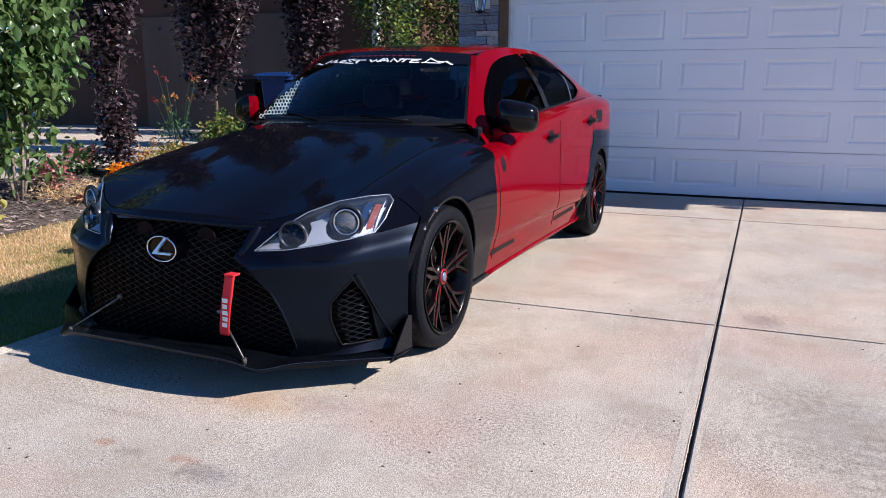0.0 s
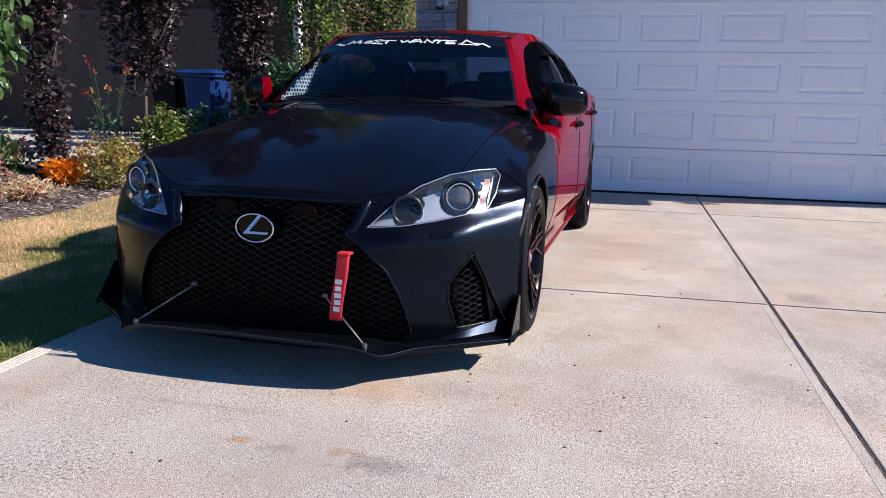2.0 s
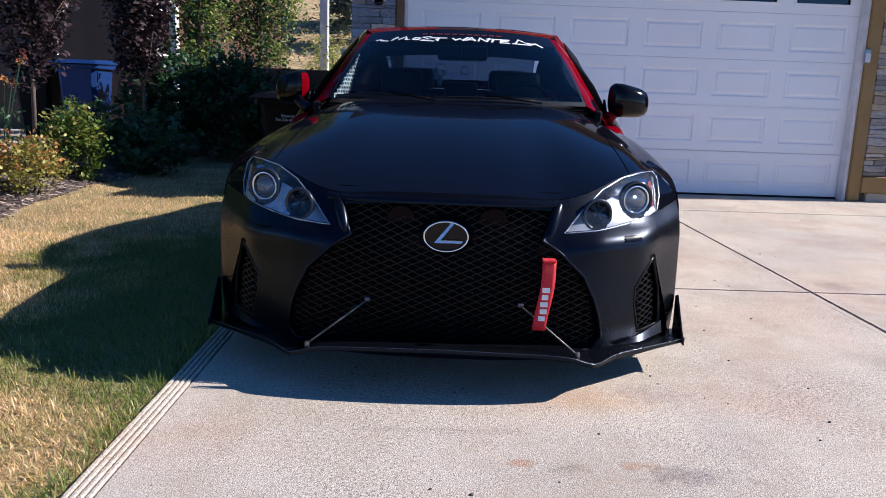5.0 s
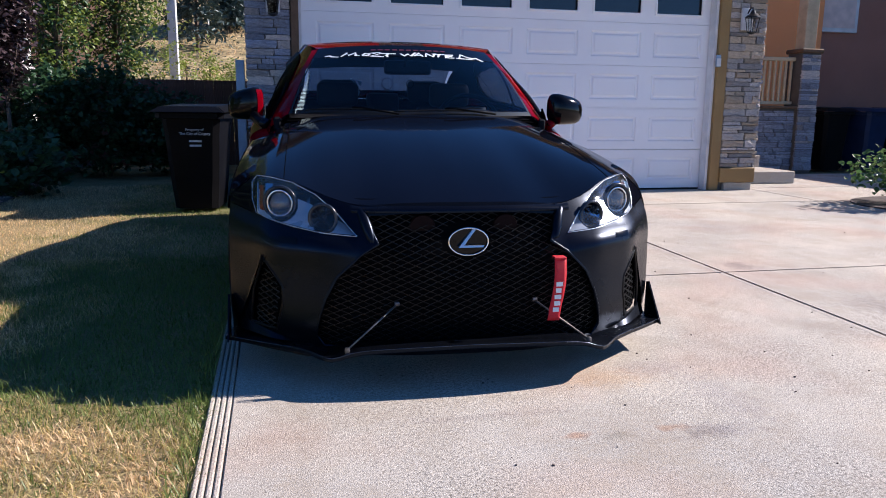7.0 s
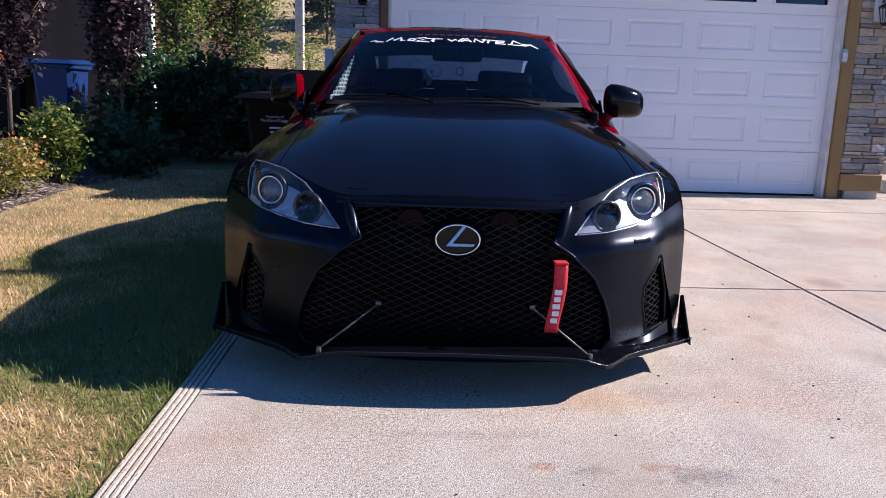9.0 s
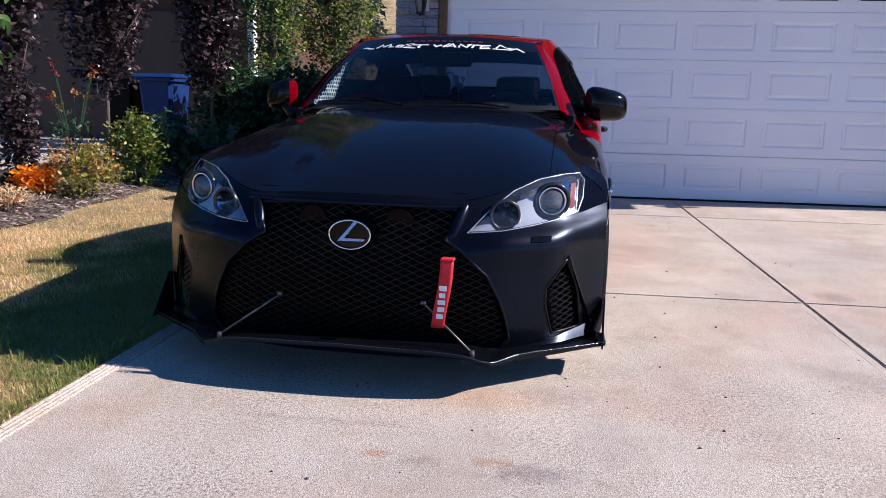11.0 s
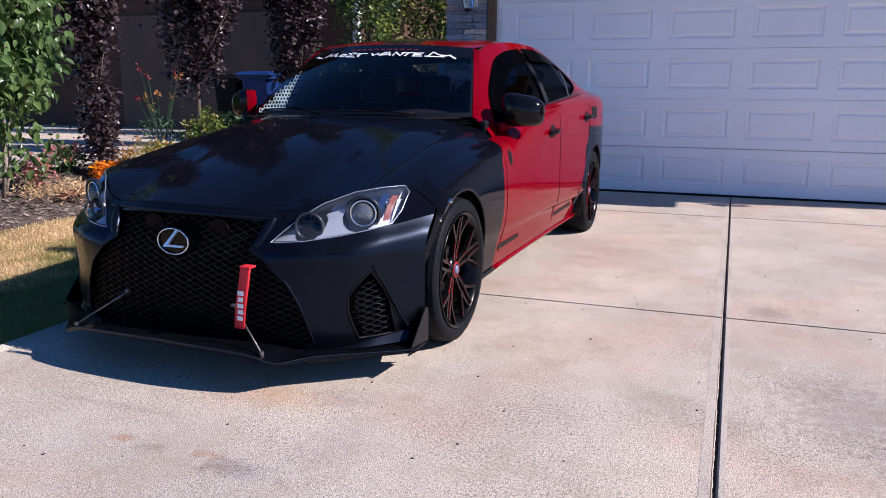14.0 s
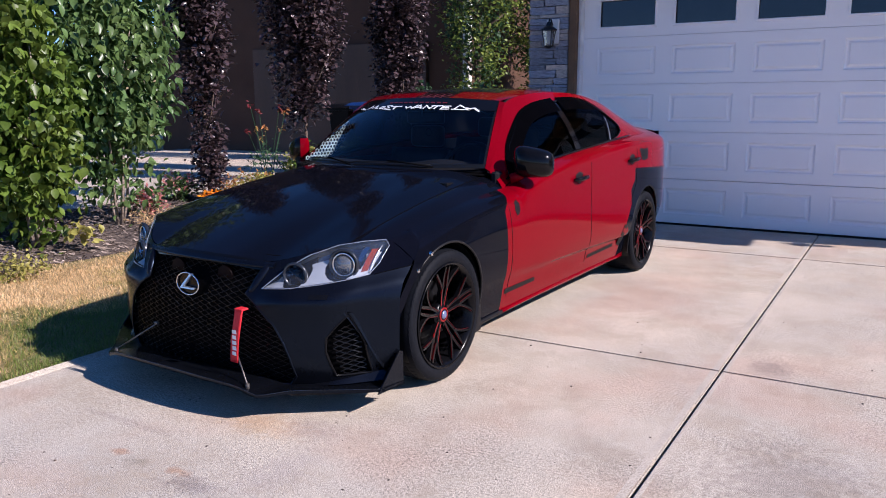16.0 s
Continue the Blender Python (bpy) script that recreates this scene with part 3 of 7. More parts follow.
# left casing is tan like the right; brown puts its shade in the colour
part("trim_board", box(-2.715, -2.635, WALL_Y - 0.015, 8.0, 0.0, 2.60, 0.006), M["trim_brown"], wall, "door casing, tan darkened to brown for its shade")
part("trim_board", box(2.222, 2.350, WALL_Y - 0.015, 8.0, 0.0, 2.60, 0.006), M["trim_tan"], wall, "tan door casing")
part("trim_board", box(2.186, 2.222, WALL_Y + 0.03, 7.945, 0.0, 2.46, 0.004), M["white_paint"], wall, "white door stop")
part("trim_board", box(-2.635, -2.605, WALL_Y + 0.06, 7.945, 0.0, 2.46, 0.004), M["white_paint"], wall, "white door stop")
part("trim_board", box(-2.72, 2.36, WALL_Y - 0.015, 8.0, 2.44, 2.62, 0.006), M["trim_tan"], wall, "tan head casing")
part("trim_board", box(2.345, 2.82, WALL_Y - 0.045, WALL_Y + 0.03, 0.10, 0.275, 0.008), M["trim_tan"], wall, "tan skirting board")
part("foundation", box(2.42, 2.80, WALL_Y - 0.02, WALL_Y + 0.03, -0.03, 0.10, 0.01), M["concrete"], wall)

# ledge stones, row upon row
STONES = []
for k in range(12):
    bm = bmesh.new()
    bmesh.ops.create_cube(bm, size=1)
    bmesh.ops.subdivide_edges(bm, edges=bm.edges, cuts=1, use_grid_fill=True)
    r2 = random.Random(k)
    for p in bm.verts:
        p.co += Vector((r2.uniform(-0.04, 0.04), r2.uniform(-0.10, 0.10), r2.uniform(-0.07, 0.07)))
        if abs(p.co.x) > 0.4 and abs(p.co.y) > 0.4:
            p.co.x *= 0.95
    me = bpy.data.meshes.new("stone")
    bm.to_mesh(me)
    bm.free()
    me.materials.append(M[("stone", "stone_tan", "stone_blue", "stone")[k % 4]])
    STONES.append(me)


def stone_face(x0, x1, y, z0, z1, parent, seed, along="x", mix=(0, 1, 2, 3)):
    r2 = random.Random(seed)
    z = z0
    while z < z1 - 0.02:
        h = min(r2.choice((0.036, 0.045, 0.055, 0.068, 0.085)), z1 - z)
        x = x0
        while x < x1 - 0.01:
            w = r2.uniform(0.11, 0.36)
            if x1 - (x + w) < 0.09:
                w = x1 - x
            d = r2.uniform(0.035, 0.06)
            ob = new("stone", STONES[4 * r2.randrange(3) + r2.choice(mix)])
            ob.parent = parent
            if along == "x":
                ob.location, ob.scale = (x + w / 2, y - d / 2 + 0.03, z + h / 2), (w - 0.008, d, h - 0.008)
            else:
                ob.location, ob.rotation_euler, ob.scale = (y - 0.03 + d / 2, x + w / 2, z + h / 2), (0, 0, radians(90)), (w - 0.008, d, h - 0.008)
            x += w
        z += h


# tan stones put the right pier's light in colour, blue the left's shade
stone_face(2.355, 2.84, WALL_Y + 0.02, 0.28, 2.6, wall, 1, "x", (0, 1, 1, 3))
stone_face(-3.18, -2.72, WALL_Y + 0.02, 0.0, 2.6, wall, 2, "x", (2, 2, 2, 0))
stone_face(WALL_Y, 8.6, 2.83, 0.28, 2.2, wall, 5, "y")

roof = thing("roof", pose(0, 0, 0), "dark shingled low-pitched roof with tan eaves over the garage", "roof", kind="structure")
part("eave", box(-3.36, 3.1, 7.42, 8.0, 2.68, 2.80, 0.01), M["trim_tan"], roof)
hip = [(-3.36, 7.4, 2.804), (3.1, 7.4, 2.804), (3.1, 18.2, 2.804), (-3.36, 18.2, 2.804), (-0.1, 10.6, 4.0), (-0.1, 15.0, 4.0)]
for ids in ((0, 1, 4), (1, 2, 5, 4), (2, 3, 5), (3, 0, 4, 5)):
    raw_part("roof_slope", [hip[i] for i in ids], [tuple(range(len(ids)))], M["shingle"], roof)
part("soffit", box(-3.36, 3.1, 8.0, 18.2, 2.78, 2.80), M["trim_tan"], roof)


def lantern(x, y, z):
    """A wall lantern: plate, arm, caged glass and cap."""
    t = thing("wall_lantern", pose(x, y, z), "black metal wall lantern with clear glass on the stone pier", "wall lamp", "garage lanterns")
    part("mount_plate", box(-0.07, 0.07, -0.012, 0.02, -0.09, 0.16, 0.004), M["white_paint"], t, "white mounting plate")
    part("arm", tube([(0, -0.01, 0.10), (0, -0.06, 0.155), (0, -0.10, 0.15), (0, -0.11, 0.12)], 0.009), M["black_metal"], t)
    bm = bmesh.new()
    for sx in (-1, 1):
        for sy in (-1, 1):
            tube([(sx * 0.035, -0.11 + sy * 0.035, -0.12), (sx * 0.055, -0.11 + sy * 0.055, 0.04)], 0.005, 6, bm)
    part("cage", bm, M["black_metal"], t)
    part("glass", lathe([(0.045, -0.12), (0.066, 0.04)], 4, axis="z"), M["lamp_glass"], t, "clear glass").location = (0, -0.11, 0)
    part("cap", lathe([(0.0, 0.13), (0.02, 0.125), (0.035, 0.085), (0.085, 0.05), (0.088, 0.038), (0.0, 0.038)], 16, axis="z"), M["black_metal"], t).location = (0, -0.11, 0)
    part("base", lathe([(0.0, -0.15), (0.02, -0.145), (0.05, -0.125), (0.05, -0.118), (0.0, -0.118)], 16, axis="z"), M["black_metal"], t).location = (0, -0.11, 0)
    return t


lantern(2.55, WALL_Y - 0.03, 1.98)
lantern(-2.89, WALL_Y - 0.03, 1.99)
kp = thing("keypad", pose(2.215, WALL_Y - 0.015, 1.53), "small grey door keypad on the tan casing", "keypad")
part("keypad_body", box(-0.03, 0.03, -0.03, 0.0, -0.07, 0.07, 0.008, 2), M["post_blue"], kp)
part("cover", box(-0.027, 0.027, -0.036, -0.031, -0.06, 0.03, 0.002), M["white_paint"], kp)
dp = thing("downspout", pose(-3.24, 7.86, 0), "pale blue-grey square downspout at the garage corner", "downspout")
part("pipe", box(-0.045, 0.045, -0.04, 0.04, 0.12, 1.42, 0.008, 2), M["post_blue"], dp)
part("elbow", tube([(0, 0, 0.16), (0, -0.05, 0.08), (0, -0.2, 0.04)], 0.04, 6), M["post_blue"], dp)
part("bracket", box(-0.055, 0.06, -0.045, 0.06, 1.0, 1.03, 0.003), M["post_blue"], dp)

# porch on the right
porch = thing("porch", pose(0, 0, 0), "recessed porch with stone base, concrete step and orange stucco wall", "porch", kind="structure")
part("step", box(2.85, 3.92, 8.42, 9.8, 0.0, 0.165, 0.012, 2), M["concrete"], porch)
part("step", box(2.85, 3.92, 9.2, 10.2, 0.165, 0.33, 0.012, 2), M["concrete"], porch)
part("base_wall", box(3.6, 5.45, 10.5, 10.75, -0.05, 1.0), M["mortar"], porch)
# only blue stones here, so the porch shade sits in the wall's colour
stone_face(3.6, 5.4, 10.49, 0.0, 0.98, porch, 9, "x", (2, 2, 2, 2))
part("cap_stone", box(3.58, 5.45, 10.42, 10.8, 1.0, 1.04, 0.008), M["trim_brown"], porch)
part("back_wall", box(2.84, 6.9, 11.9, 12.19, 0.0, 3.4), M["stucco_orange"], porch)
part("column_base", box(5.40, 5.74, 10.42, 10.76, -0.05, 1.88), M["mortar"], porch)
# column base likewise mostly blue, darkened for the porch shade
stone_face(5.40, 5.74, 10.41, 0.0, 1.86, porch, 12, "x", (2, 2, 2, 0))
part("column_cap", box(5.37, 5.77, 10.38, 10.80, 1.88, 1.95, 0.012), M["trim_brown"], porch)
part("column", box(5.46, 5.68, 10.48, 10.70, 1.95, 3.4, 0.01), M["cream_paint"], porch)
rail = thing("porch_railing", pose(0, 10.6, 1.04), "cream wooden railing with square balusters on the porch wall", "railing")
part("top_rail", box(3.62, 5.40, -0.045, 0.045, 0.72, 0.78, 0.008), M["cream_paint"], rail)
part("bottom_rail", box(3.62, 5.40, -0.03, 0.03, 0.03, 0.08, 0.006), M["cream_paint"], rail)
bal = part("baluster", box(-0.019, 0.019, -0.019, 0.019, 0.08, 0.72, 0.004), M["cream_paint"], rail)
for k in range(18):
    o = bal if k == 0 else bpy.data.objects.new("baluster", bal.data)
    if k:
        scene.collection.objects.link(o)
        o.parent = rail
    o.location = (3.68 + 0.098 * k, 0, 0)


def bin_cart(x, y, z, turn, body, label, h=1.02, name="wheeled_bin"):
    """A wheeled refuse bin: tapered tub with rim and ribs, hinged lid, axle wheels and bar."""
    t = thing(name, pose(x, y, z, 0, 0, turn), label, "waste bin", "wheeled bins")
    bm = bmesh.new()
    lv = [(0.19, 0.24, 0.03), (0.215, 0.27, 0.30), (0.24, 0.30, 0.70), (0.255, 0.32, h - 0.10), (0.30, 0.36, h - 0.095), (0.30, 0.36, h - 0.05)]
    rings = []
    for a, b2, zz in lv:
        c = 0.05
        pts = [(-a + c, -b2), (a - c, -b2), (a, -b2 + c), (a, b2 - c), (a - c, b2), (-a + c, b2), (-a, b2 - c), (-a, -b2 + c)]
        rings.append([bm.verts.new((px, py, zz)) for px, py in pts])
    for r0, r1 in zip(rings, rings[1:]):
        for i in range(8):
            bm.faces.new((r0[i], r0[(i + 1) % 8], r1[(i + 1) % 8], r1[i]))
    bm.faces.new(rings[0][::-1])
    bm.faces.new(rings[-1])
    part("tub", bm, body, t)
    bm = bmesh.new()
    q = [(-0.335, -0.43, h - 0.045), (0.335, -0.43, h - 0.045), (0.335, 0.37, h - 0.03), (-0.335, 0.37, h - 0.03)]
    u = [(-0.25, -0.33, h + 0.01), (0.25, -0.33, h + 0.01), (0.25, 0.31, h + 0.035), (-0.25, 0.31, h + 0.035)]
    a = [bm.verts.new(p) for p in q]
    c = [bm.verts.new(p) for p in u]
    bm.faces.new(a[::-1])
    bm.faces.new(c)
    for i in range(4):
        bm.faces.new((a[i], a[(i + 1) % 4], c[(i + 1) % 4], c[i]))
    bmesh.ops.bevel(bm, geom=list(bm.edges), offset=0.012, segments=2, affect="EDGES")
    part("lid", bm, body, t)
    part("handle_bar", tube([(-0.24, 0.34, h - 0.06), (-0.24, 0.42, h - 0.05), (0.24, 0.42, h - 0.05), (0.24, 0.34, h - 0.06)], 0.014), body, t)
    for sx in (-1, 1):
        wheel = part("wheel", lathe([(0.0, -0.025), (0.06, -0.03), (0.10, -0.028), (0.118, -0.02), (0.12, 0.0), (0.118, 0.02), (0.10, 0.028), (0.06, 0.03), (0.0, 0.025)], 20), M["rubber"], t)
        wheel.location = (sx * 0.255, 0.28, 0.12)
    part("axle", tube([(-0.25, 0.28, 0.12), (0.25, 0.28, 0.12)], 0.011), M["black_metal"], t)
    return t


city_bin = bin_cart(-3.60, 6.98, -0.005, -8.0, M["bin_black"], "black wheeled city refuse bin on the lawn by the garage", 0.94)
M["ink_white"] = mat("pale_print", (0.6, 0.62, 0.65), rough=0.6)
text_part("Property of", 0.034, Matrix.Translation((0.04, -0.330, 0.745)) @ pose(0, 0, 0, 93, 0, 0), M["ink_white"], city_bin)
text_part("The City of Calgary", 0.034, Matrix.Translation((0.04, -0.327, 0.71)) @ pose(0, 0, 0, 93, 0, 0), M["ink_white"], city_bin)
for zz, w in ((0.645, 0.055), (0.605, 0.05)):
    part("print_bar", box(0.04 - w, 0.04 + w, -0.318, -0.305, zz - 0.008, zz + 0.008), M["ink_white"], city_bin, "small pale print")
bin_cart(-7.10, 10.4, 0.21, 1, M["bin_blue"], "blue wheeled recycling bin by the next house", 1.08)
bin_cart(-7.85, 10.7, 0.21, 0, M["bin_black"], "black wheeled bin beside the blue one", 1.05)
bin_cart(6.35, 10.9, -0.05, 0, M["bin_black"], "black wheeled bin in the side yard", 1.06)
# blue bin plastic darkened to navy to paint in the side yard's shade
M["bin_blue_shaded"] = mat("shaded_blue_bin_plastic", (0.012, 0.025, 0.07), rough=0.5, fine=0.1, spec=0.25)
bin_cart(7.05, 10.8, -0.05, 5, M["bin_blue_shaded"], "blue wheeled bin, its colour darkened for the side yard's shade", 1.06)
bin_cart(7.75, 10.9, -0.05, -4, M["bin_black"], "black wheeled bin in the side yard", 1.06)

# the next house on the left
nh = thing("neighbour_house", pose(0, 0, 0), "brown stucco house with a dark wooden garage door and white corner boards", "house", kind="structure")
part("house_wall", box(-15.5, -6.7, 13.0, 22.0, 0.0, 6.0), M["stucco_dark"], nh)
part("door", box(-12.2, -7.6, 12.9, 13.05, 0.2, 2.5, 0.01), M["door_wood"], nh, "dark brown garage door")
part("corner_board", box(-6.80, -6.68, 12.93, 13.1, 0.2, 5.8, 0.008), M["white_paint"], nh, "white corner board")
part("eave", box(-16, -6.3, 12.6, 22.4, 6.0, 6.2), M["trim_brown"], nh)
part("house_roof", prism([(12.6, 6.2), (22.4, 6.2), (17.5, 8.4)], -16, -6.3, axis="x"), M["shingle"], nh)
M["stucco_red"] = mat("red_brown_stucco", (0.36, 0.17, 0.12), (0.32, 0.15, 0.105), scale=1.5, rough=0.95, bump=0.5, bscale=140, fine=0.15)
M["blind"] = mat("pink_blind", (0.78, 0.62, 0.55), rough=0.7, fine=0.05)
# the next house on the right
rh = thing("house_beyond", pose(0, 0, 0), "dark brown stucco house with a white-framed window", "house", kind="structure")
part("house_wall", box(6.2, 16.0, 12.2, 22.0, -0.1, 6.0), M["stucco_red"], rh)
wnd = part("window", box(6.75, 7.85, 12.14, 12.25, 2.42, 3.77, 0.01), M["white_paint"], rh, "white-framed window")
part("pane", box(6.83, 7.77, 12.125, 12.135, 2.50, 3.69), M["blind"], wnd, "pale blind behind glass")
part("outlet_box", box(6.84, 6.92, 12.12, 12.2, 1.70, 1.79, 0.01), M["white_paint"], rh, "small white outlet box")
# unseen wing, added to cast shade over the side-yard bins
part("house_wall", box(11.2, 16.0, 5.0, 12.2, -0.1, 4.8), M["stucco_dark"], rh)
part("house_roof", prism([(11.8, 6.0), (22.4, 6.0), (17.0, 8.2)], 5.9, 16.5, axis="x"), M["shingle"], rh)

# fence behind the bin, and the hillside seen over it
fence = thing("fence", pose(0, 12.0, 0), "dark reddish wooden board fence between the houses", "fence")
bd = part("fence_board", box(-0.0697, 0.0697, -0.01, 0.01, 0.03, 1.34, 0.004), M["fence"], fence)
for k in range(24):
    o = bd if k == 0 else bpy.data.objects.new("fence_board", bd.data)
    if k:
        scene.collection.objects.link(o)
        o.parent = fence
    o.location = (-6.28 + 0.141 * k, 0, 0)
part("fence_rail", box(-6.35, -2.95, 0.011, 0.05, 0.3, 0.39), M["fence"], fence)
part("fence_rail", box(-6.35, -2.95, 0.011, 0.05, 1.1, 1.19), M["fence"], fence)


def hill_z(x, y):
    return -0.06 + max(0.0, y - 19) * 0.115 + max(0.0, y - 34) * 0.16 + 0.5 * noise.noise((x * 0.12, y * 0.12, 5)) * min(1.0, max(0.0, (y - 19) / 6))


M["hill"] = mat("dry_hillside", (0.44, 0.32, 0.16), (0.22, 0.18, 0.08), scale=0.9, rough=1.0, bscale=5, fine=0.6, bump=0.6)
terrain("hillside", -60, 40, 19, 120, 2.5, hill_z, M["hill"], "dry grassy hillside behind the houses", "hill")

# ---- the car ----
def herm(xs, ys):
    """A smooth curve through the given places."""
    n = len(xs)
    ms = []
    for i in range(n):
        a, c = max(0, i - 1), min(n - 1, i + 1)
        ms.append((ys[c] - ys[a]) / (xs[c] - xs[a]))
    def f(x):
        x = min(max(x, xs[0]), xs[-1])
        i = 0
        while i < n - 2 and x > xs[i + 1]:
            i += 1
        h = xs[i + 1] - xs[i]
        t = (x - xs[i]) / h
        return ((2 * t ** 3 - 3 * t * t + 1) * ys[i] + (t ** 3 - 2 * t * t + t) * h * ms[i]
                + (3 * t * t - 2 * t ** 3) * ys[i + 1] + (t ** 3 - t * t) * h * ms[i + 1])
    return f


def sheet(fn, us, vs, bm=None):
    """A grid of quads over the places fn(u, v)."""
    bm = bm or bmesh.new()
    g = [[bm.verts.new(fn(a, b)) for a in us] for b in vs]
    for j in range(len(vs) - 1):
        for i in range(len(us) - 1):
            bm.faces.new((g[j][i], g[j][i + 1], g[j + 1][i + 1], g[j + 1][i]))
    return bm


def span(a, b, n):
    return [a + (b - a) * i / n for i in range(n + 1)]


def flat(co, plane):
    return {"yz": (co.y, co.z), "xz": (co.x, co.z), "xy": (co.x, co.y)}[plane]


def inside(p, poly):
    x, y = p
    hit = False
    for i in range(len(poly)):
        (x0, y0), (x1, y1) = poly[i - 1], poly[i]
        if (y0 > y) != (y1 > y) and x < (x1 - x0) * (y - y0) / (y1 - y0) + x0:
            hit = not hit
    return hit


def cut(bm, poly, plane, side=0):
    """Splits the faces along an outline drawn on one of the main planes. side: only where x has this sign."""
    for i in range(len(poly)):
        a, c = Vector(poly[i - 1]), Vector(poly[i])
        d = c - a
        L = d.length
        if L < 1e-6:
            continue
        d /= L
        geom = []
        for f in bm.faces:
            if side and f.calc_center_median().x * side < 0:
                continue
            r = max((q.co - f.verts[0].co).length for q in f.verts)
            for q in f.verts:
                w = Vector(flat(q.co, plane)) - a
                if -r < w.dot(d) < L + r and abs(w.x * d.y - w.y * d.x) < r:
                    geom.append(f)
                    break
        if not geom:
            continue
        e = {x for f in geom for x in f.edges}
        p = {x for f in geom for x in f.verts}
        place = {"yz": Vector((0, a.x, a.y)), "xz": Vector((a.x, 0, a.y)), "xy": Vector((a.x, a.y, 0))}[plane]
        norm = {"yz": Vector((0, -d.y, d.x)), "xz": Vector((-d.y, 0, d.x)), "xy": Vector((-d.y, d.x, 0))}[plane]
        bmesh.ops.bisect_plane(bm, geom=geom + list(e) + list(p), dist=0.0004, plane_co=place, plane_no=norm)


def take(bm, test, push=0.0):
    """A copy of those faces whose middle passes the test."""
    out = bmesh.new()
    made = {}
    bm.normal_update()
    for f in bm.faces:
        if test(f.calc_center_median()):
            q = []
            for p in f.verts:
                if p not in made:
                    made[p] = out.verts.new(p.co + p.normal * push)
                q.append(made[p])
            out.faces.new(q)
    return out


def mirror(bm):
    """Adds the other half across x = 0."""
    geo = bmesh.ops.duplicate(bm, geom=list(bm.verts) + list(bm.edges) + list(bm.faces))["geom"]
    for p in geo:
        if isinstance(p, bmesh.types.BMVert):
            p.co.x = -p.co.x
    bmesh.ops.reverse_faces(bm, faces=[f for f in geo if isinstance(f, bmesh.types.BMFace)])
    return bm


def flip(bm):
    for p in bm.verts:
        p.co.x = -p.co.x
    bmesh.ops.reverse_faces(bm, faces=bm.faces)
    return bm


def outward(bm, away=Vector((0, 1.4, 0.5))):
    """Turns every face away from the middle of the car."""
    bm.normal_update()
    bad = [f for f in bm.faces if f.normal.dot(f.calc_center_median() - away) < 0]
    bmesh.ops.reverse_faces(bm, faces=bad)
    return bm


M["paint_black"] = mat("black_satin_paint", (0.0025, 0.003, 0.0055), (0.003, 0.0035, 0.007), scale=2.5, rough=0.06, rvar=0.02, fine=0.08, spec=0.058)
M["paint_black"].node_tree.nodes["Principled BSDF"].inputs["Specular Tint"].default_value = (0.36, 0.55, 1.0, 1)
M["bumper_black"] = mat("black_primer_bumper", (0.002, 0.0024, 0.004), (0.003, 0.0035, 0.005), scale=4, rough=0.27, rvar=0.04, fine=0.1, spec=0.26)
M["bumper_black"].node_tree.nodes["Principled BSDF"].inputs["Specular Tint"].default_value = (0.46, 0.64, 1.0, 1)
M["paint_red"] = mat("red_paint", (0.145, 0.0005, 0.0045), (0.135, 0.0005, 0.004), scale=2, rough=0.05, rvar=0.02, fine=0.04, spec=0.062)
M["plastic"] = mat("black_plastic", (0.006, 0.006, 0.007), rough=0.45, fine=0.15, spec=0.25)
M["gloss_black"] = mat("gloss_black", (0.004, 0.004, 0.005), rough=0.10, rvar=0.04, fine=0.1, spec=0.2)
M["visor"] = mat("smoked_visor", (0.0012, 0.0012, 0.0018), rough=0.14, rvar=0.03, fine=0.1, spec=0.016)
M["visor"].node_tree.nodes["Principled BSDF"].inputs["IOR"].default_value = 1.12
M["primer"] = mat("grey_patch", (0.006, 0.006, 0.007), (0.009, 0.009, 0.010), scale=12, rough=0.5, spec=0.1, fine=0.3)
M["tyre"] = mat("tyre_rubber", (0.005, 0.006, 0.009), (0.007, 0.008, 0.011), scale=9, rough=0.6, spec=0.08, fine=0.25, bump=0.2)
M["rim_black"] = mat("rim_black", (0.004, 0.004, 0.005), rough=0.22, rvar=0.05, fine=0.1, spec=0.16)
M["rim_edge"] = mat("rim_dark_red_edge", (0.055, 0.002, 0.003), rough=0.35, fine=0.05, spec=0.2)
M["rim_red"] = mat("rim_red", (0.26, 0.005, 0.006), rough=0.3, fine=0.05, spec=0.3)
M["brake"] = mat("brake_steel", (0.22, 0.21, 0.20), (0.15, 0.13, 0.12), scale=20, rough=0.45, metal=0.9)
M["screen_glass"] = glass_mat("windscreen_glass", (0.70, 0.80, 0.90), 0.0, 0.0, 1.42)
M["tint_glass"] = glass_mat("tinted_glass", (0.11, 0.12, 0.14), 0.0, 0.03)
M["rear_glass"] = glass_mat("rear_glass", (0.17, 0.21, 0.27), 0.0, 0.05)
M["shade_white"] = leaf_mat("white_sunshade", (0.52, 0.62, 0.62), (0.46, 0.56, 0.58), 0.3)
M["badge_blue"] = mat("blue_centre_cap", (0.16, 0.20, 0.34), rough=0.3, metal=0.4)
M["mesh_black"] = mat("black_mesh", (0.005, 0.005, 0.006), rough=0.30, fine=0.1, spec=0.18)
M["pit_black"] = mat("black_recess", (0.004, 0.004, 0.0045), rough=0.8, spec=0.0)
M["lens_glass"] = hazy(glass_mat("headlight_lens", (0.92, 0.94, 0.96), 0.03, 0.07), 0.016, (0.75, 0.80, 0.85))
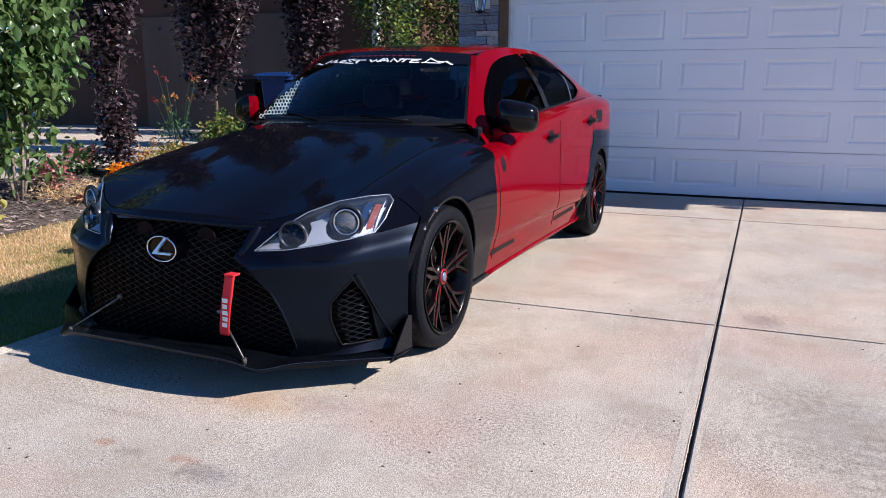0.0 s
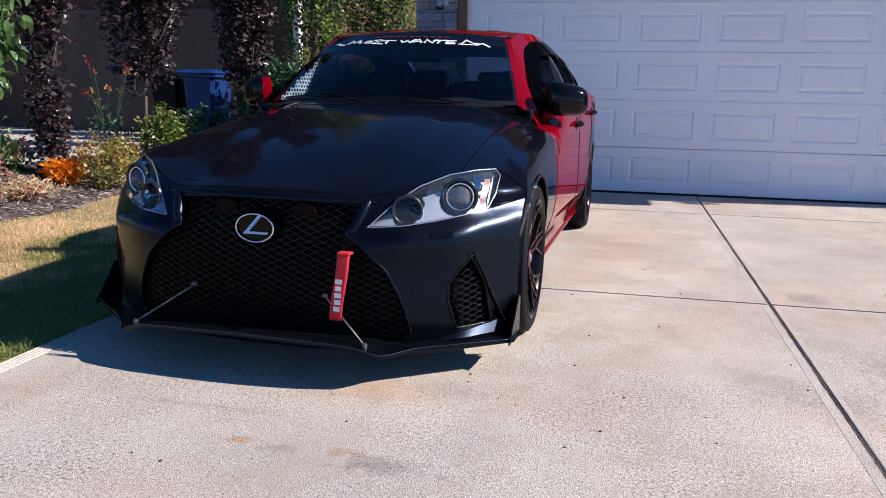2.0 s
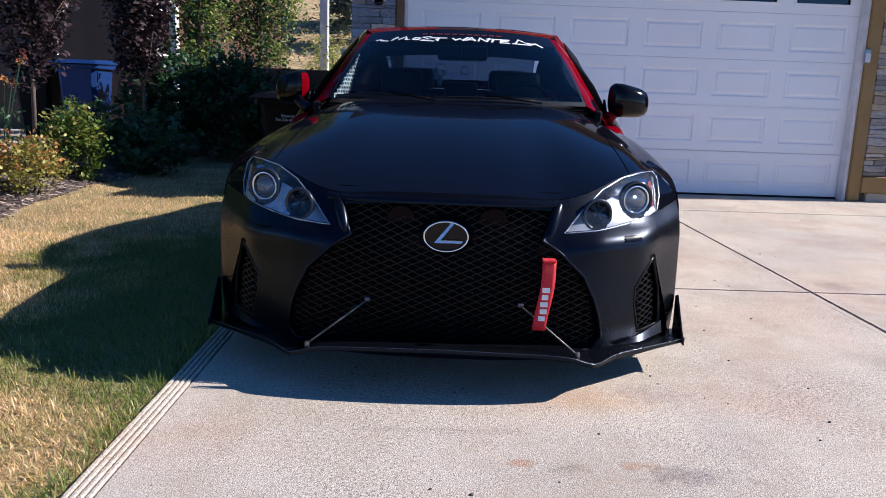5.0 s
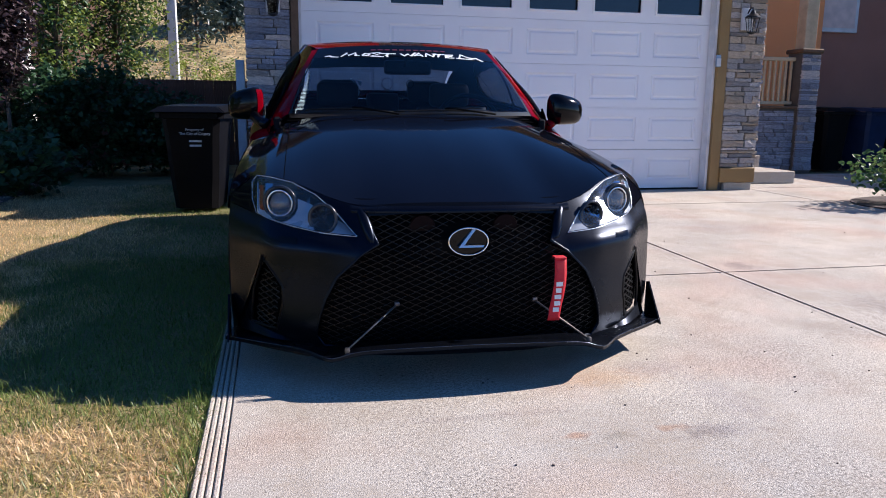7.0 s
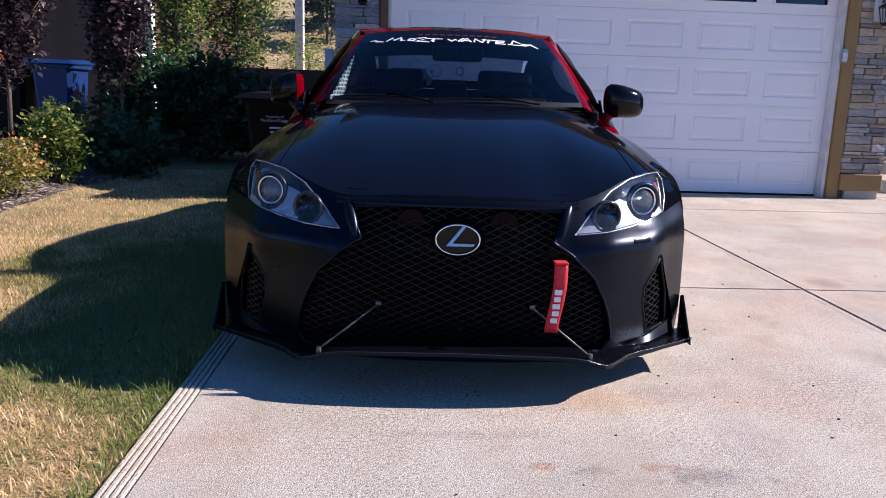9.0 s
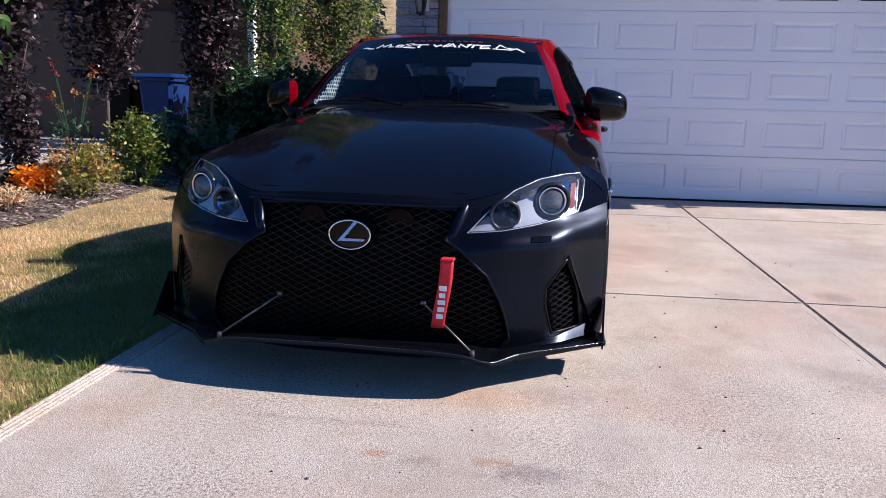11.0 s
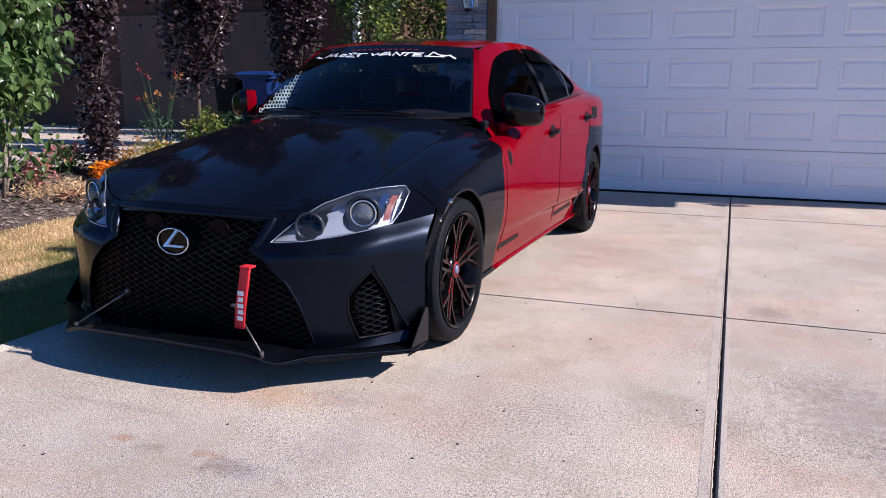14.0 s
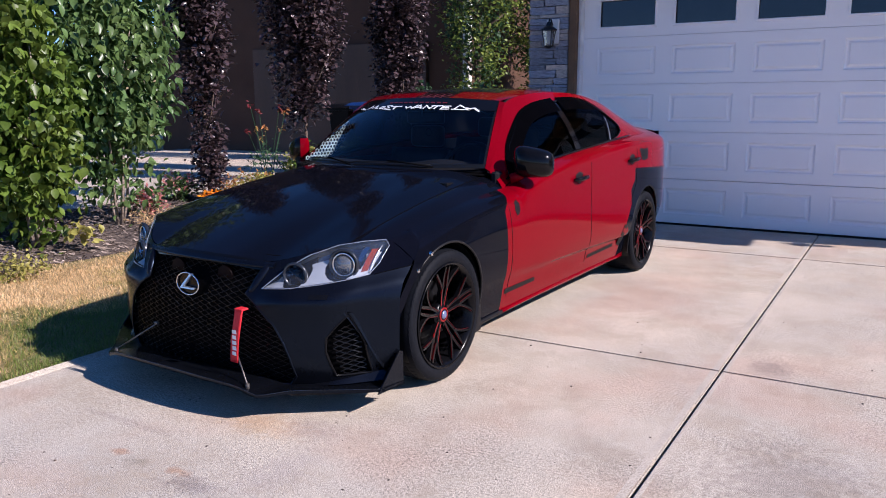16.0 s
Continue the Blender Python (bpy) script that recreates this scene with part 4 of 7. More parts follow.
M["lamp_silver"] = mat("lamp_silver", (0.52, 0.56, 0.62), (0.44, 0.48, 0.54), scale=6, rough=0.28, metal=0.7, fine=0.05)
M["bezel_silver"] = mat("bezel_silver", (0.50, 0.53, 0.57), (0.40, 0.43, 0.47), scale=14, rough=0.30, metal=0.45, fine=0.05)
M["bowl_facet"] = mat("bowl_facets", (0.26, 0.32, 0.42), (0.18, 0.22, 0.30), scale=30, rough=0.06, rvar=0.02, metal=1.0, fine=0.1)
M["lamp_facet"] = mat("lamp_facets", (0.72, 0.75, 0.80), (0.60, 0.64, 0.70), scale=20, rough=0.08, rvar=0.03, metal=1.0, fine=0.04)
M["projector_glass"] = hazy(glass_mat("projector_glass", (0.85, 0.90, 0.95), 0.03, 0.10), 0.08, (0.80, 0.84, 0.88))
M["lamp_grey"] = mat("lamp_housing", (0.03, 0.036, 0.05), (0.02, 0.025, 0.035), scale=6, rough=0.25, metal=0.4, fine=0.05)
M["lamp_mid"] = mat("lamp_reflector", (0.10, 0.12, 0.15), (0.06, 0.07, 0.09), scale=8, rough=0.22, metal=0.95, fine=0.08)
M["lamp_dark"] = mat("lamp_dark", (0.02, 0.025, 0.035), rough=0.25, metal=0.2)
M["amber"] = mat("amber_reflector", (0.20, 0.030, 0.012), (0.14, 0.022, 0.010), scale=60, rough=0.2)
M["strap_red"] = mat("red_webbing", (0.62, 0.012, 0.02), (0.55, 0.01, 0.018), scale=30, rough=0.65, fine=0.15, bump=0.3, bscale=300)
M["decal_white"] = mat("white_decal", (0.80, 0.82, 0.82), rough=0.5, fine=0.05)
M["decal_red"] = mat("dark_red_decal", (0.10, 0.006, 0.012), rough=0.5, fine=0.1)
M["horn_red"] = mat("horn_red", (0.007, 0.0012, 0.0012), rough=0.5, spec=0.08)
M["cabin"] = mat("cabin_grey", (0.012, 0.012, 0.015), (0.009, 0.009, 0.011), scale=5, rough=0.7, fine=0.2, bump=0.2, spec=0.05)
M["seat_grey"] = mat("seat_leather", (0.022, 0.021, 0.023), (0.017, 0.016, 0.018), scale=5, rough=0.5, fine=0.15, bump=0.2)

CAR_X, CAR_Y, CAR_TURN, AXLES = -2.2325, 2.831, -2.7, (0.0, 2.77)
car = thing("sports_sedan", pose(CAR_X, CAR_Y, 0, 0, 0, CAR_TURN), "lowered black and red sports sedan with a front splitter", "car")

# front face: plan of the nose, and how it leans back with height
nose_y = herm([0, .2, .4, .5, .6, .68, .762, .81, .845, .865], [-.745, -.737, -.702, -.668, -.612, -.555, -.455, -.398, -.355, -.325])
nose_back = herm([.08, .2, .3, .45, .5, .57, .62, .664, .72], [.03, 0, -.004, .008, .03, .075, .11, .155, .22])


def nose(x, z, out=0.0):
    ax = abs(x)
    rise = z - (.484 + .02 * max(0, ax - .40) + .20 * max(0, ax - .66))
    ridge = .030 * math.exp(-(rise / (.075 if rise < 0 else .034)) ** 2) * min(1, max(0, (ax - .36) / .14)) * (1 if ax < .72 else max(0.55, 1 - (ax - .72) * 3))
    return Vector((x, nose_y(ax) + nose_back(z) - out - ridge, z))


edge_y = herm([0, .2, .36, .46, .60, .68, .75], [-.640, -.632, -.604, -.560, -.435, -.365, -.285])
edge_z = herm([0, .2, .36, .46, .60, .68, .75], [.622, .620, .612, .632, .680, .695, .690])
cowl_y = herm([0, .3, .5, .63, .75], [.505, .535, .605, .702, .74])
cowl_z = herm([0, .3, .5, .63, .70, .75], [.917, .914, .903, .876, .850, .818])


def hood_at(x, b):
    """The top of the bonnet and wings: b runs from the front edge to the cowl."""
    ax = abs(x)
    y = edge_y(ax) * (1 - b) + cowl_y(ax) * b
    z = edge_z(ax) * (1 - b) + cowl_z(ax) * b + 4 * b * (1 - b) * (0.026 - 0.006 * (ax / .75)) + 0.0045 * math.exp(-((ax - .45) / .09) ** 2) * math.sin(math.pi * min(1, b * 1.1)) - 0.002 * math.exp(-((ax - .635) / .02) ** 2)
    return Vector((x, y, z))


XS = [-.75, -.72, -.69, -.66, -.635] + span(-.60, .60, 30) + [.635, .66, .69, .72, .75]
top = sheet(hood_at, XS, span(0, 1, 36))
part("hood", outward(take(top, lambda p: abs(p.x) < .634), Vector((0, 0.2, 0))), M["paint_black"], car, "black hood with soft reflections", True)
# the rolled front lip of the hood
bm = sheet(lambda x, k: Vector((x, edge_y(abs(x)) - 0.016 * math.sin(math.pi * min(1, k * 1.0) * 0.5) - 0.004 * k, edge_z(abs(x)) - 0.036 * k + 0.002)), span(-.37, .37, 40), span(0, 1, 5))
part("hood_lip", outward(bm, Vector((0, 0.2, 0.5))), M["gloss_black"], car, "glossy lip over the grille", True)

# body sides
wide = herm([-.40, -.2, 0, .6, 1.5, 2.2, 2.5, 2.77, 3.1, 3.4, 3.6, 3.72], [.838, .860, .868, .864, .872, .878, .884, .887, .866, .81, .74, .64])
belt_x = herm([-.3, .6, .75, 1.0, 1.5, 2.2, 2.7, 3.2, 3.5, 3.72], [.75, .75, .757, .775, .792, .802, .785, .74, .69, .60])
belt_z = herm([.6, .75, 1.0, 1.49, 2.25, 2.7, 3.1, 3.5, 3.72], [.815, .835, .895, .950, 1.002, 1.025, 1.03, 1.02, .98])
crease = herm([-.4, .1, .6, 1.5, 2.35, 3.0, 3.72], [.52, .54, .52, .49, .455, .49, .53])


def side_top(y):
    if y < .74:
        b = (y - edge_y(.75)) / (cowl_y(.75) - edge_y(.75))
        p = hood_at(.75, min(1, max(0, b)))
        return .75, p.z
    return belt_x(y), belt_z(y)


def side(y, k):
    """One flank: k runs from the top edge down to the sill."""
    x0, z0 = side_top(y)
    w, zc = wide(y), crease(y)
    dz = z0 - zc
    zs = z0 - min(.12, .55 * dz)
    rows = [(x0, z0), (x0 + .70 * (w - x0), z0 - min(.035, .18 * dz)), (w - .004, zs), (w, zc), (w - .016, zc - .12), (w - .038, .33), (w - .060, .23), (w - .080, .155)]
    i = min(6, int(k * 7))
    t = k * 7 - i
    p0, p1, p2, p3 = rows[max(0, i - 1)], rows[i], rows[i + 1], rows[min(7, i + 2)]
    def cr(a, b, c, d):
        return 0.5 * (2 * b + (c - a) * t + (2 * a - 5 * b + 4 * c - d) * t * t + (3 * b - a - 3 * c + d) * t ** 3)
    return Vector((cr(p0[0], p1[0], p2[0], p3[0]), y, cr(p0[1], p1[1], p2[1], p3[1])))


def arch(y0, r, n=28):
    return [(y0 + r * math.cos(2 * math.pi * i / n), .322 + r * math.sin(2 * math.pi * i / n)) for i in range(n)]


flank = sheet(side, span(-.385, 3.72, 150), span(0, 1, 42))
LEAN_EDGE = [(-.352 + nose_back(z), z) for z in span(.42, .72, 10)]
cut(flank, LEAN_EDGE + [(-.1, .8)], "yz")
ARCH = (.326, .334)
for yy, rr in zip(AXLES, ARCH):
    cut(flank, arch(yy, rr), "yz")
doors_cut = [(.765, .92), (.545, .72), (.607, .20), (.62, .10), (4.0, .10), (4.0, 1.2), (.50, 1.2)]
rear_black = [(2.47, .805), (2.62, .80), (3.10, .775), (3.30, .76), (3.30, .30), (2.33, .18), (2.34, .32), (2.40, .36), (2.34, .42), (2.42, .55), (2.40, .66), (2.47, .72)]
cut(flank, doors_cut[:3], "yz")
cut(flank, rear_black, "yz")
cut(flank, [(1.665, 1.2), (1.672, .60), (1.72, .20), (1.72, .0)], "yz")
cut(flank, [(2.50, 1.2), (2.50, .70), (2.34, .50), (2.30, .10)], "yz")
cut(flank, [(-1, .245), (.70, .235), (2.4, .255), (4, .26)], "yz")


def off_arch(p):
    return all((p.y - yy) ** 2 + (p.z - .322) ** 2 > rr * rr for yy, rr in zip(AXLES, ARCH))


def paint_edge(p):
    return .545 + (.72 - p.z) * (.119 if p.z < .72 else -1.1)


def door_seam(p):
    return 1.665 + max(0, (.60 - p.z)) * .13


def rear_seam(p):
    return 2.50 if p.z > .70 else 2.34 + (p.z - .5) * .8 if p.z > .5 else 2.30 + (p.z - .1) * .1


def sill_z(p):
    return .235 + .012 * (p.y - .7)


def flank_part(name, test, material, label=""):
    for s in (1, -1):
        q = take(flank, lambda p: off_arch(p) and test(p))
        outward(q, Vector((0, 1.4, .4)))
        if s < 0:
            flip(q)
        part(name, q, material, car, label, True)


is_front = lambda p: p.y < paint_edge(p) and p.y > -.352 + nose_back(p.z)
is_black_rear = lambda p: inside((p.y, p.z), rear_black)
flank_part("front_wing", lambda p: is_front(p) , M["paint_black"], "black front wing")
flank_part("front_door", lambda p: p.y >= paint_edge(p) and p.y < door_seam(p) and p.z > sill_z(p), M["paint_red"], "red front door")
flank_part("rear_door", lambda p: p.y > door_seam(p) and p.y < rear_seam(p) and p.z > sill_z(p) and not is_black_rear(p), M["paint_red"], "red rear door")
flank_part("sill", lambda p: p.y >= paint_edge(p) and p.y < 2.42 and p.z <= sill_z(p) and not is_black_rear(p), M["paint_red"], "red sill")
flank_part("rear_wing", lambda p: p.y > 2 and is_black_rear(p), M["paint_black"], "rear wing repainted black with a rough edge")
flank_part("quarter_panel", lambda p: p.y > door_seam(p) and not is_black_rear(p) and p.y >= rear_seam(p) and (p.z > sill_z(p) or p.y >= 2.42), M["paint_red"], "red rear quarter")
# wing tops, next to the hood
for s in (1, -1):
    part("wing_top", outward(take(top, lambda p: p.x * s > .636), Vector((0, 0.2, 0))), M["paint_black"], car, "", True)

def on_flank(y, z):
    lo, hi = 0.0, 1.0
    for _ in range(24):
        mid = (lo + hi) / 2
        lo, hi = (mid, hi) if side(y, mid).z > z else (lo, mid)
    return side(y, lo)


def wing_corner(t, q):
    """Closes the shoulder between headlamp, hood and flank."""
    z = .606 + .104 * t
    e = on_flank(-.352 + nose_back(z), z)
    y = edge_y(.75) + (-.150 - edge_y(.75)) * t
    a = hood_at(.75, (y - edge_y(.75)) / (cowl_y(.75) - edge_y(.75)))
    return a.lerp(e, q) + Vector((0, 0, .008 * math.sin(math.pi * q)))


for s in (1, -1):
    bm = outward(sheet(wing_corner, span(0, 1, 10), span(0, 1, 8)), Vector((0, .3, .3)))
    part("wing_corner", bm if s > 0 else flip(bm), M["paint_black"], car, "", True)

# rolled arch lips, wheel liners
for yy, rr in zip(AXLES, ARCH):
    for s in (1, -1):
        pts = []
        for i in range(33):
            a = radians(-24 + 228 * i / 32)
            y, z = yy + rr * math.cos(a), .322 + rr * math.sin(a)
            if z > .17 and (yy > 0 or y > -.24):
                w = wide(y)
                zc = crease(y)
                drop = 0.010 * max(0, min(1, (zc - z) / .12)) + 0.03 * max(0, (zc - .12 - z) / .2)
                pts.append((s * (w - drop - 0.004), y, z))
        part("arch_lip", tube(pts, 0.006, 8), M["plastic"], car, "dark wheel arch lip", True)
        bm = sheet(lambda a, h: Vector((s * (wide(yy) - .03 - h), yy + (rr - .004) * math.cos(a), .322 + (rr - .004) * math.sin(a))), span(radians(-30), radians(210), 30), [0, .12, .28])
        part("wheel_liner", bm, M["plastic"], car, "", True)

# front bumper
FX = span(-.60, .60, 60)
FX = [-.865, -.855, -.845, -.83, -.815, -.80, -.78, -.76, -.74, -.72, -.70, -.68, -.66, -.64, -.62] + FX + [.62, .64, .66, .68, .70, .72, .74, .76, .78, .80, .815, .83, .845, .855, .865]
front = sheet(lambda x, z: nose(x, z), FX, span(.085, .705, 40))
GRILLE = [(.357, .606), (.333, .53), (.312, .487), (.372, .450), (.452, .373), (.492, .295), (.513, .235), (.528, .155), (.50, .115)]
GRILLE = GRILLE + [(-x, z) for x, z in GRILLE[::-1]]
LAMP = [(.382, .512), (.452, .588), (.52, .642), (.604, .678), (.68, .691), (.738, .693), (.757, .670), (.754, .610), (.738, .566), (.68, .550), (.60, .534), (.50, .520)]
VENT = [(.712, .416), (.672, .365), (.643, .322), (.643, .262), (.668, .158), (.765, .160), (.752, .29)]
cut(front, GRILLE, "xz")
cut(front, [(x, edge_z(abs(x))) for x in span(-.75, .75, 60)], "xz")
for s in (1, -1):
    cut(front, [(s * .757, .69), (s * .87, .5883)], "xz", s)
    cut(front, [(s * .736, .5603), (s * .87, .5965)], "xz", s)
for s in (1, -1):
    cut(front, [(s * a, b) for a, b in LAMP], "xz", s)
    cut(front, [(s * a, b) for a, b in VENT], "xz", s)


def front_ok(p):
    a = (abs(p.x), p.z)
    return p.z < (.60 if a[0] < .36 else edge_z(a[0]) - .001 if a[0] < .757 else .69 - (a[0] - .757) * .9) and not inside((p.x, p.z), GRILLE) and not inside(a, LAMP) and not inside(a, VENT) and (p.y < -.28 or (p.y ** 2 + (p.z - .322) ** 2 > .338 ** 2)) and abs(p.x) < .850


def above_seam(p):
    return abs(p.x) > .736 and p.z > .5603 + .27 * (abs(p.x) - .736)


bumper = part("front_bumper", outward(take(front, lambda p: front_ok(p) and not above_seam(p)), Vector((0, 0.2, 0.4))), M["bumper_black"], car, "matt black front bumper", True)
for s in (1, -1):
    part("wing_nose", outward(take(front, lambda p: p.x * s > 0 and front_ok(p) and above_seam(p)), Vector((0, 0.2, 0.4))), M["paint_black"], car, "", True)
    part("bumper_seam", tube([nose(s * x, .5603 + .27 * (x - .736), -.001) for x in span(.75, .848, 8)], .0022, 5), M["pit_black"], bumper, "", True)


def on_nose(pts, out):
    return [nose(x, z, out) for x, z in pts]


def dense(pts, step=.02, closed=True):
    r = []
    n = len(pts)
    for i in range(n if closed else n - 1):
        a, c = pts[i], pts[(i + 1) % n]
        m = max(1, int(math.hypot(c[0] - a[0], c[1] - a[1]) / step))
        r += [(a[0] + (c[0] - a[0]) * j / m, a[1] + (c[1] - a[1]) * j / m) for j in range(m)]
    return r if closed else r + [pts[-1]]


part("grille_surround", tube(on_nose(dense(GRILLE), -.004), 0.006, 8, closed=True), M["bumper_black"], bumper, "", True)
# behind the grille: a black sheet for the pocket's shade, blocking sun; then woven mesh
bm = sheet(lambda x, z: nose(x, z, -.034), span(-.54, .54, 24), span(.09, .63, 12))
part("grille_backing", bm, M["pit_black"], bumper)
bm = bmesh.new()
pitch_x, pitch_z = .052, .0115
for k in range(-36, 37):
    for sgn in (1, -1):
        run = []
        for j in range(0, 170):
            z = .10 + j * .003
            ph = (z - .10) / pitch_z
            x = k * pitch_x / 1.0 + sgn * ph * pitch_x / 1.0 * .5
            if inside((x, z), GRILLE) and (x * x / .0075 + (z - .497) ** 2 / .0036 > 1):
                run.append(nose(x, z, -.024 + .003 * math.sin(ph * math.pi + (0 if sgn > 0 else math.pi))))
            else:
                if len(run) > 2:
                    tube(run[::3] + run[-1:] if len(run) > 6 else run, .0017, 4, bm, caps=False)
                run = []
        if len(run) > 2:
            tube(run[::3] + run[-1:] if len(run) > 6 else run, .0017, 4, bm, caps=False)
part("grille_mesh", bm, M["mesh_black"], bumper, "black diamond grille mesh")
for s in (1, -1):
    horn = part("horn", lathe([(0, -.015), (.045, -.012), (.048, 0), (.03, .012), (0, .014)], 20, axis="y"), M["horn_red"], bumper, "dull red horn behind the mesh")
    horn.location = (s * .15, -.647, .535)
for s in (1, -1):
    bm = tube([nose(s * a, b, -.009) for a, b in ((.322, .486), (.333, .500), (.342, .528), (.354, .562), (.366, .592), (.374, .604))], [.006, .015, .020, .021, .017, .008], 12)
    part("grille_shoulder", bm, M["bumper_black"], bumper, "", True)
# rolled upper edge of the bumper, under the hood
part("bumper_top", outward(sheet(lambda x, q: nose(x, .588 + (edge_z(abs(x)) - .592) * q, .003 + .007 * math.sin(math.pi * q)), span(-.40, .40, 40), span(0, 1, 6)), Vector((0, 0.2, 0.4))), M["bumper_black"], bumper, "", True)
# side vents
for s in (1, -1):
    vent = part("side_vent", tube([nose(s * a, b, -.002) for a, b in dense(VENT)], .005, 6, closed=True), M["mesh_black"], bumper, "", True)
    # black sheet stands for the shade inside the vent
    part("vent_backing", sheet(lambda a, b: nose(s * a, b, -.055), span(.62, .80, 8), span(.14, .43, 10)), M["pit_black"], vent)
    bm = bmesh.new()
    for k in range(22):
        z = .165 + k * .0112
        run = [nose(s * x, z + .005 * math.sin(x * 170 + k * math.pi), -.022) for x in span(.64, .752, 14) if inside((x, z), [(.705, .395), (.655, .32), (.655, .26), (.674, .165), (.752, .164), (.735, .3)])]
        if len(run) > 2:
            tube(run, .0024, 4, bm)
    part("vent_mesh", bm, M["mesh_black"], vent)
    # raised blade on the outer side of the vent
    bm = sheet(lambda t, q: nose(s * (.712 + .098 * t + .012 * q * (1 - t)), .425 - .265 * t, .004 + .018 * math.sin(math.pi * q) * (.35 + .65 * t)), span(0, 1, 14), span(-1, 1, 6))
    part("vent_blade", outward(bm, Vector((0, 0.2, .3))), M["bumper_black"], vent, "", True)
    # flat ledge under the vent
    bm = sheet(lambda t, q: nose(s * (.585 + .225 * t), .122 + .006 * t + .040 * t * (1 - q), .004 + (.012 + .030 * t) * q), span(0, 1, 14), span(0, 1, 3))
    part("vent_ledge", bm, M["bumper_black"], vent, "", True)
    part("washer_cover", sheet(lambda x, z: nose(s * x, z, .003), span(.59, .655, 6), span(.484, .502, 2)), M["gloss_black"], bumper, "", True)

# headlamps
def headlamp(s):
    low, high = herm([.38, .5, .6, .68, .735, .757], [.512, .52, .534, .55, .566, .64]), herm([.38, .452, .52, .604, .68, .738, .757], [.514, .588, .642, .678, .689, .688, .66])
    lamp = part("headlight", sheet(lambda x, q: nose(s * x, low(x) + (high(x) - low(x)) * q, -.010 - .055 * math.sin(math.pi * q) ** .6), span(.384, .755, 20), span(0.02, .96, 12)), M["lamp_mid"], car, "clear-lens headlight with projector and amber marker")
    keep = take(front, lambda p: p.x * s > 0 and inside((abs(p.x), p.z), LAMP), 0.0)
    bmesh.ops.translate(keep, verts=keep.verts, vec=(0, -.003, 0))
    part("lens", outward(keep, Vector((0, .2, .4))), M["lens_glass"], lamp, "", True).visible_shadow = False
    # silver tube paints in the bright sunlit edge of the lens
    part("lens_rim", tube([nose(s * a, b, .001) for a, b in dense(LAMP, .015)], .0018, 6, closed=True), M["lamp_silver"], lamp, "", True)
    # bright bezel with two round openings
    CUPS = ((.645, .606, .058, "projector"), (.494, .566, .047, "high_beam"))
    bm = sheet(lambda x, q: nose(s * x, low(x) + .003 + (high(x) - low(x)) * .62 * q, -.006 - .026 * q), span(.388, .735, 90), span(0, 1, 30))
    bm = take(bm, lambda p: all(math.hypot(abs(p.x) - cx, p.z - cz) > r + .003 for cx, cz, r, nm in CUPS))
    part("bezel", bm, M["bezel_silver"], lamp, "satin silver bezel", True)
    # dark upper cover
    bm = sheet(lambda t, q: nose(s * (.44 + .30 * t), .575 + .118 * math.sin(min(1, t * 1.25) * math.pi * .5) * 1.0 - (.010 + .035 * t) * q, -.016 - .03 * q), span(0, 1, 16), span(0, 1, 3))
    part("eyebrow", bm, M["lamp_dark"], lamp, "", True)
    for cx, cz, r, nm in CUPS:
        c = nose(s * cx, cz, -.026 if nm == "projector" else -.012)
        mm = Matrix.Translation(c) @ pose(0, 0, 0, 0, 0, s * 18)
        q = part(nm, lathe([(r + .006, 0), (r + .008, -.012), (r + .003, -.02), (r - .004, -.014), (r - .008, .012), (.012, .04), (0, .042)], 28, axis="y"), M["lamp_dark"], lamp, "", True)
        q.matrix_local = mm
        if nm == "projector":
            e = part("projector_lens", lathe([(0, -.034), (.020, -.030), (.035, -.018), (.042, -.004), (.042, .004)], 28, axis="y"), M["projector_glass"], lamp, "milky glass projector lens", True)
            e.matrix_local = mm
            e = part("projector_ring", lathe([(.042, -.014), (.048, -.018), (.052, -.012), (.046, -.005)], 28, axis="y", closed=True), M["chrome"], lamp, "", True)
            e.matrix_local = mm
            e = part("projector_back", lathe([(0, .012), (.042, .010)], 20, axis="y"), M["lamp_grey"], lamp)
            e.matrix_local = mm
        else:
            e = part("bowl_ring", lathe([(r - .001, -.014), (r + .001, -.019), (r + .004, -.016), (r + .001, -.010)], 28, axis="y", closed=True), M["lamp_mid"], lamp, "", True)
            e.matrix_local = mm
            e = part("reflector_bowl", lathe([(r - .003, -.010), (r - .012, .004), (r - .022, .016), (.010, .028)], 14, axis="y"), M["bowl_facet"], lamp, "faceted dark bowl")
            e.matrix_local = mm
            for k in range(4):
                e = part("bowl_rib", box(-.0012, .0012, -.012, .010, .006, r - .006, .0005), M["lamp_dark"], lamp)
                e.matrix_local = mm @ pose(0, 0, 0, 0, 45 + 90 * k, 0)
            e = part("bulb_cap", lathe([(0, .004), (.007, .006), (.009, .012), (.009, .036)], 16, axis="y"), M["lamp_mid"], lamp, "", True)
            e.matrix_local = mm
    part("amber_strip", sheet(lambda t, q: nose(s * (.708 + .003 * t + .017 * q), .570 + .090 * t, -.012), span(0, 1, 8), span(0, 1, 2)), M["amber"], lamp, "amber side marker", True)
    part("marker_bezel", sheet(lambda t, q: nose(s * (.700 + .004 * t - (.006 + .034 * t * (1 - .35 * t)) * q), .568 + .100 * t, -.008 - .022 * q), span(0, 1, 10), span(0, 1, 4)), M["lamp_facet"], lamp, "", True)
    part("marker_edge", tube([nose(s * (.731 + .003 * t), .570 + .100 * t, -.008) for t in span(0, 1, 8)], .0035, 6), M["lamp_silver"], lamp, "", True)
    return lamp


headlamp(1)
headlamp(-1)

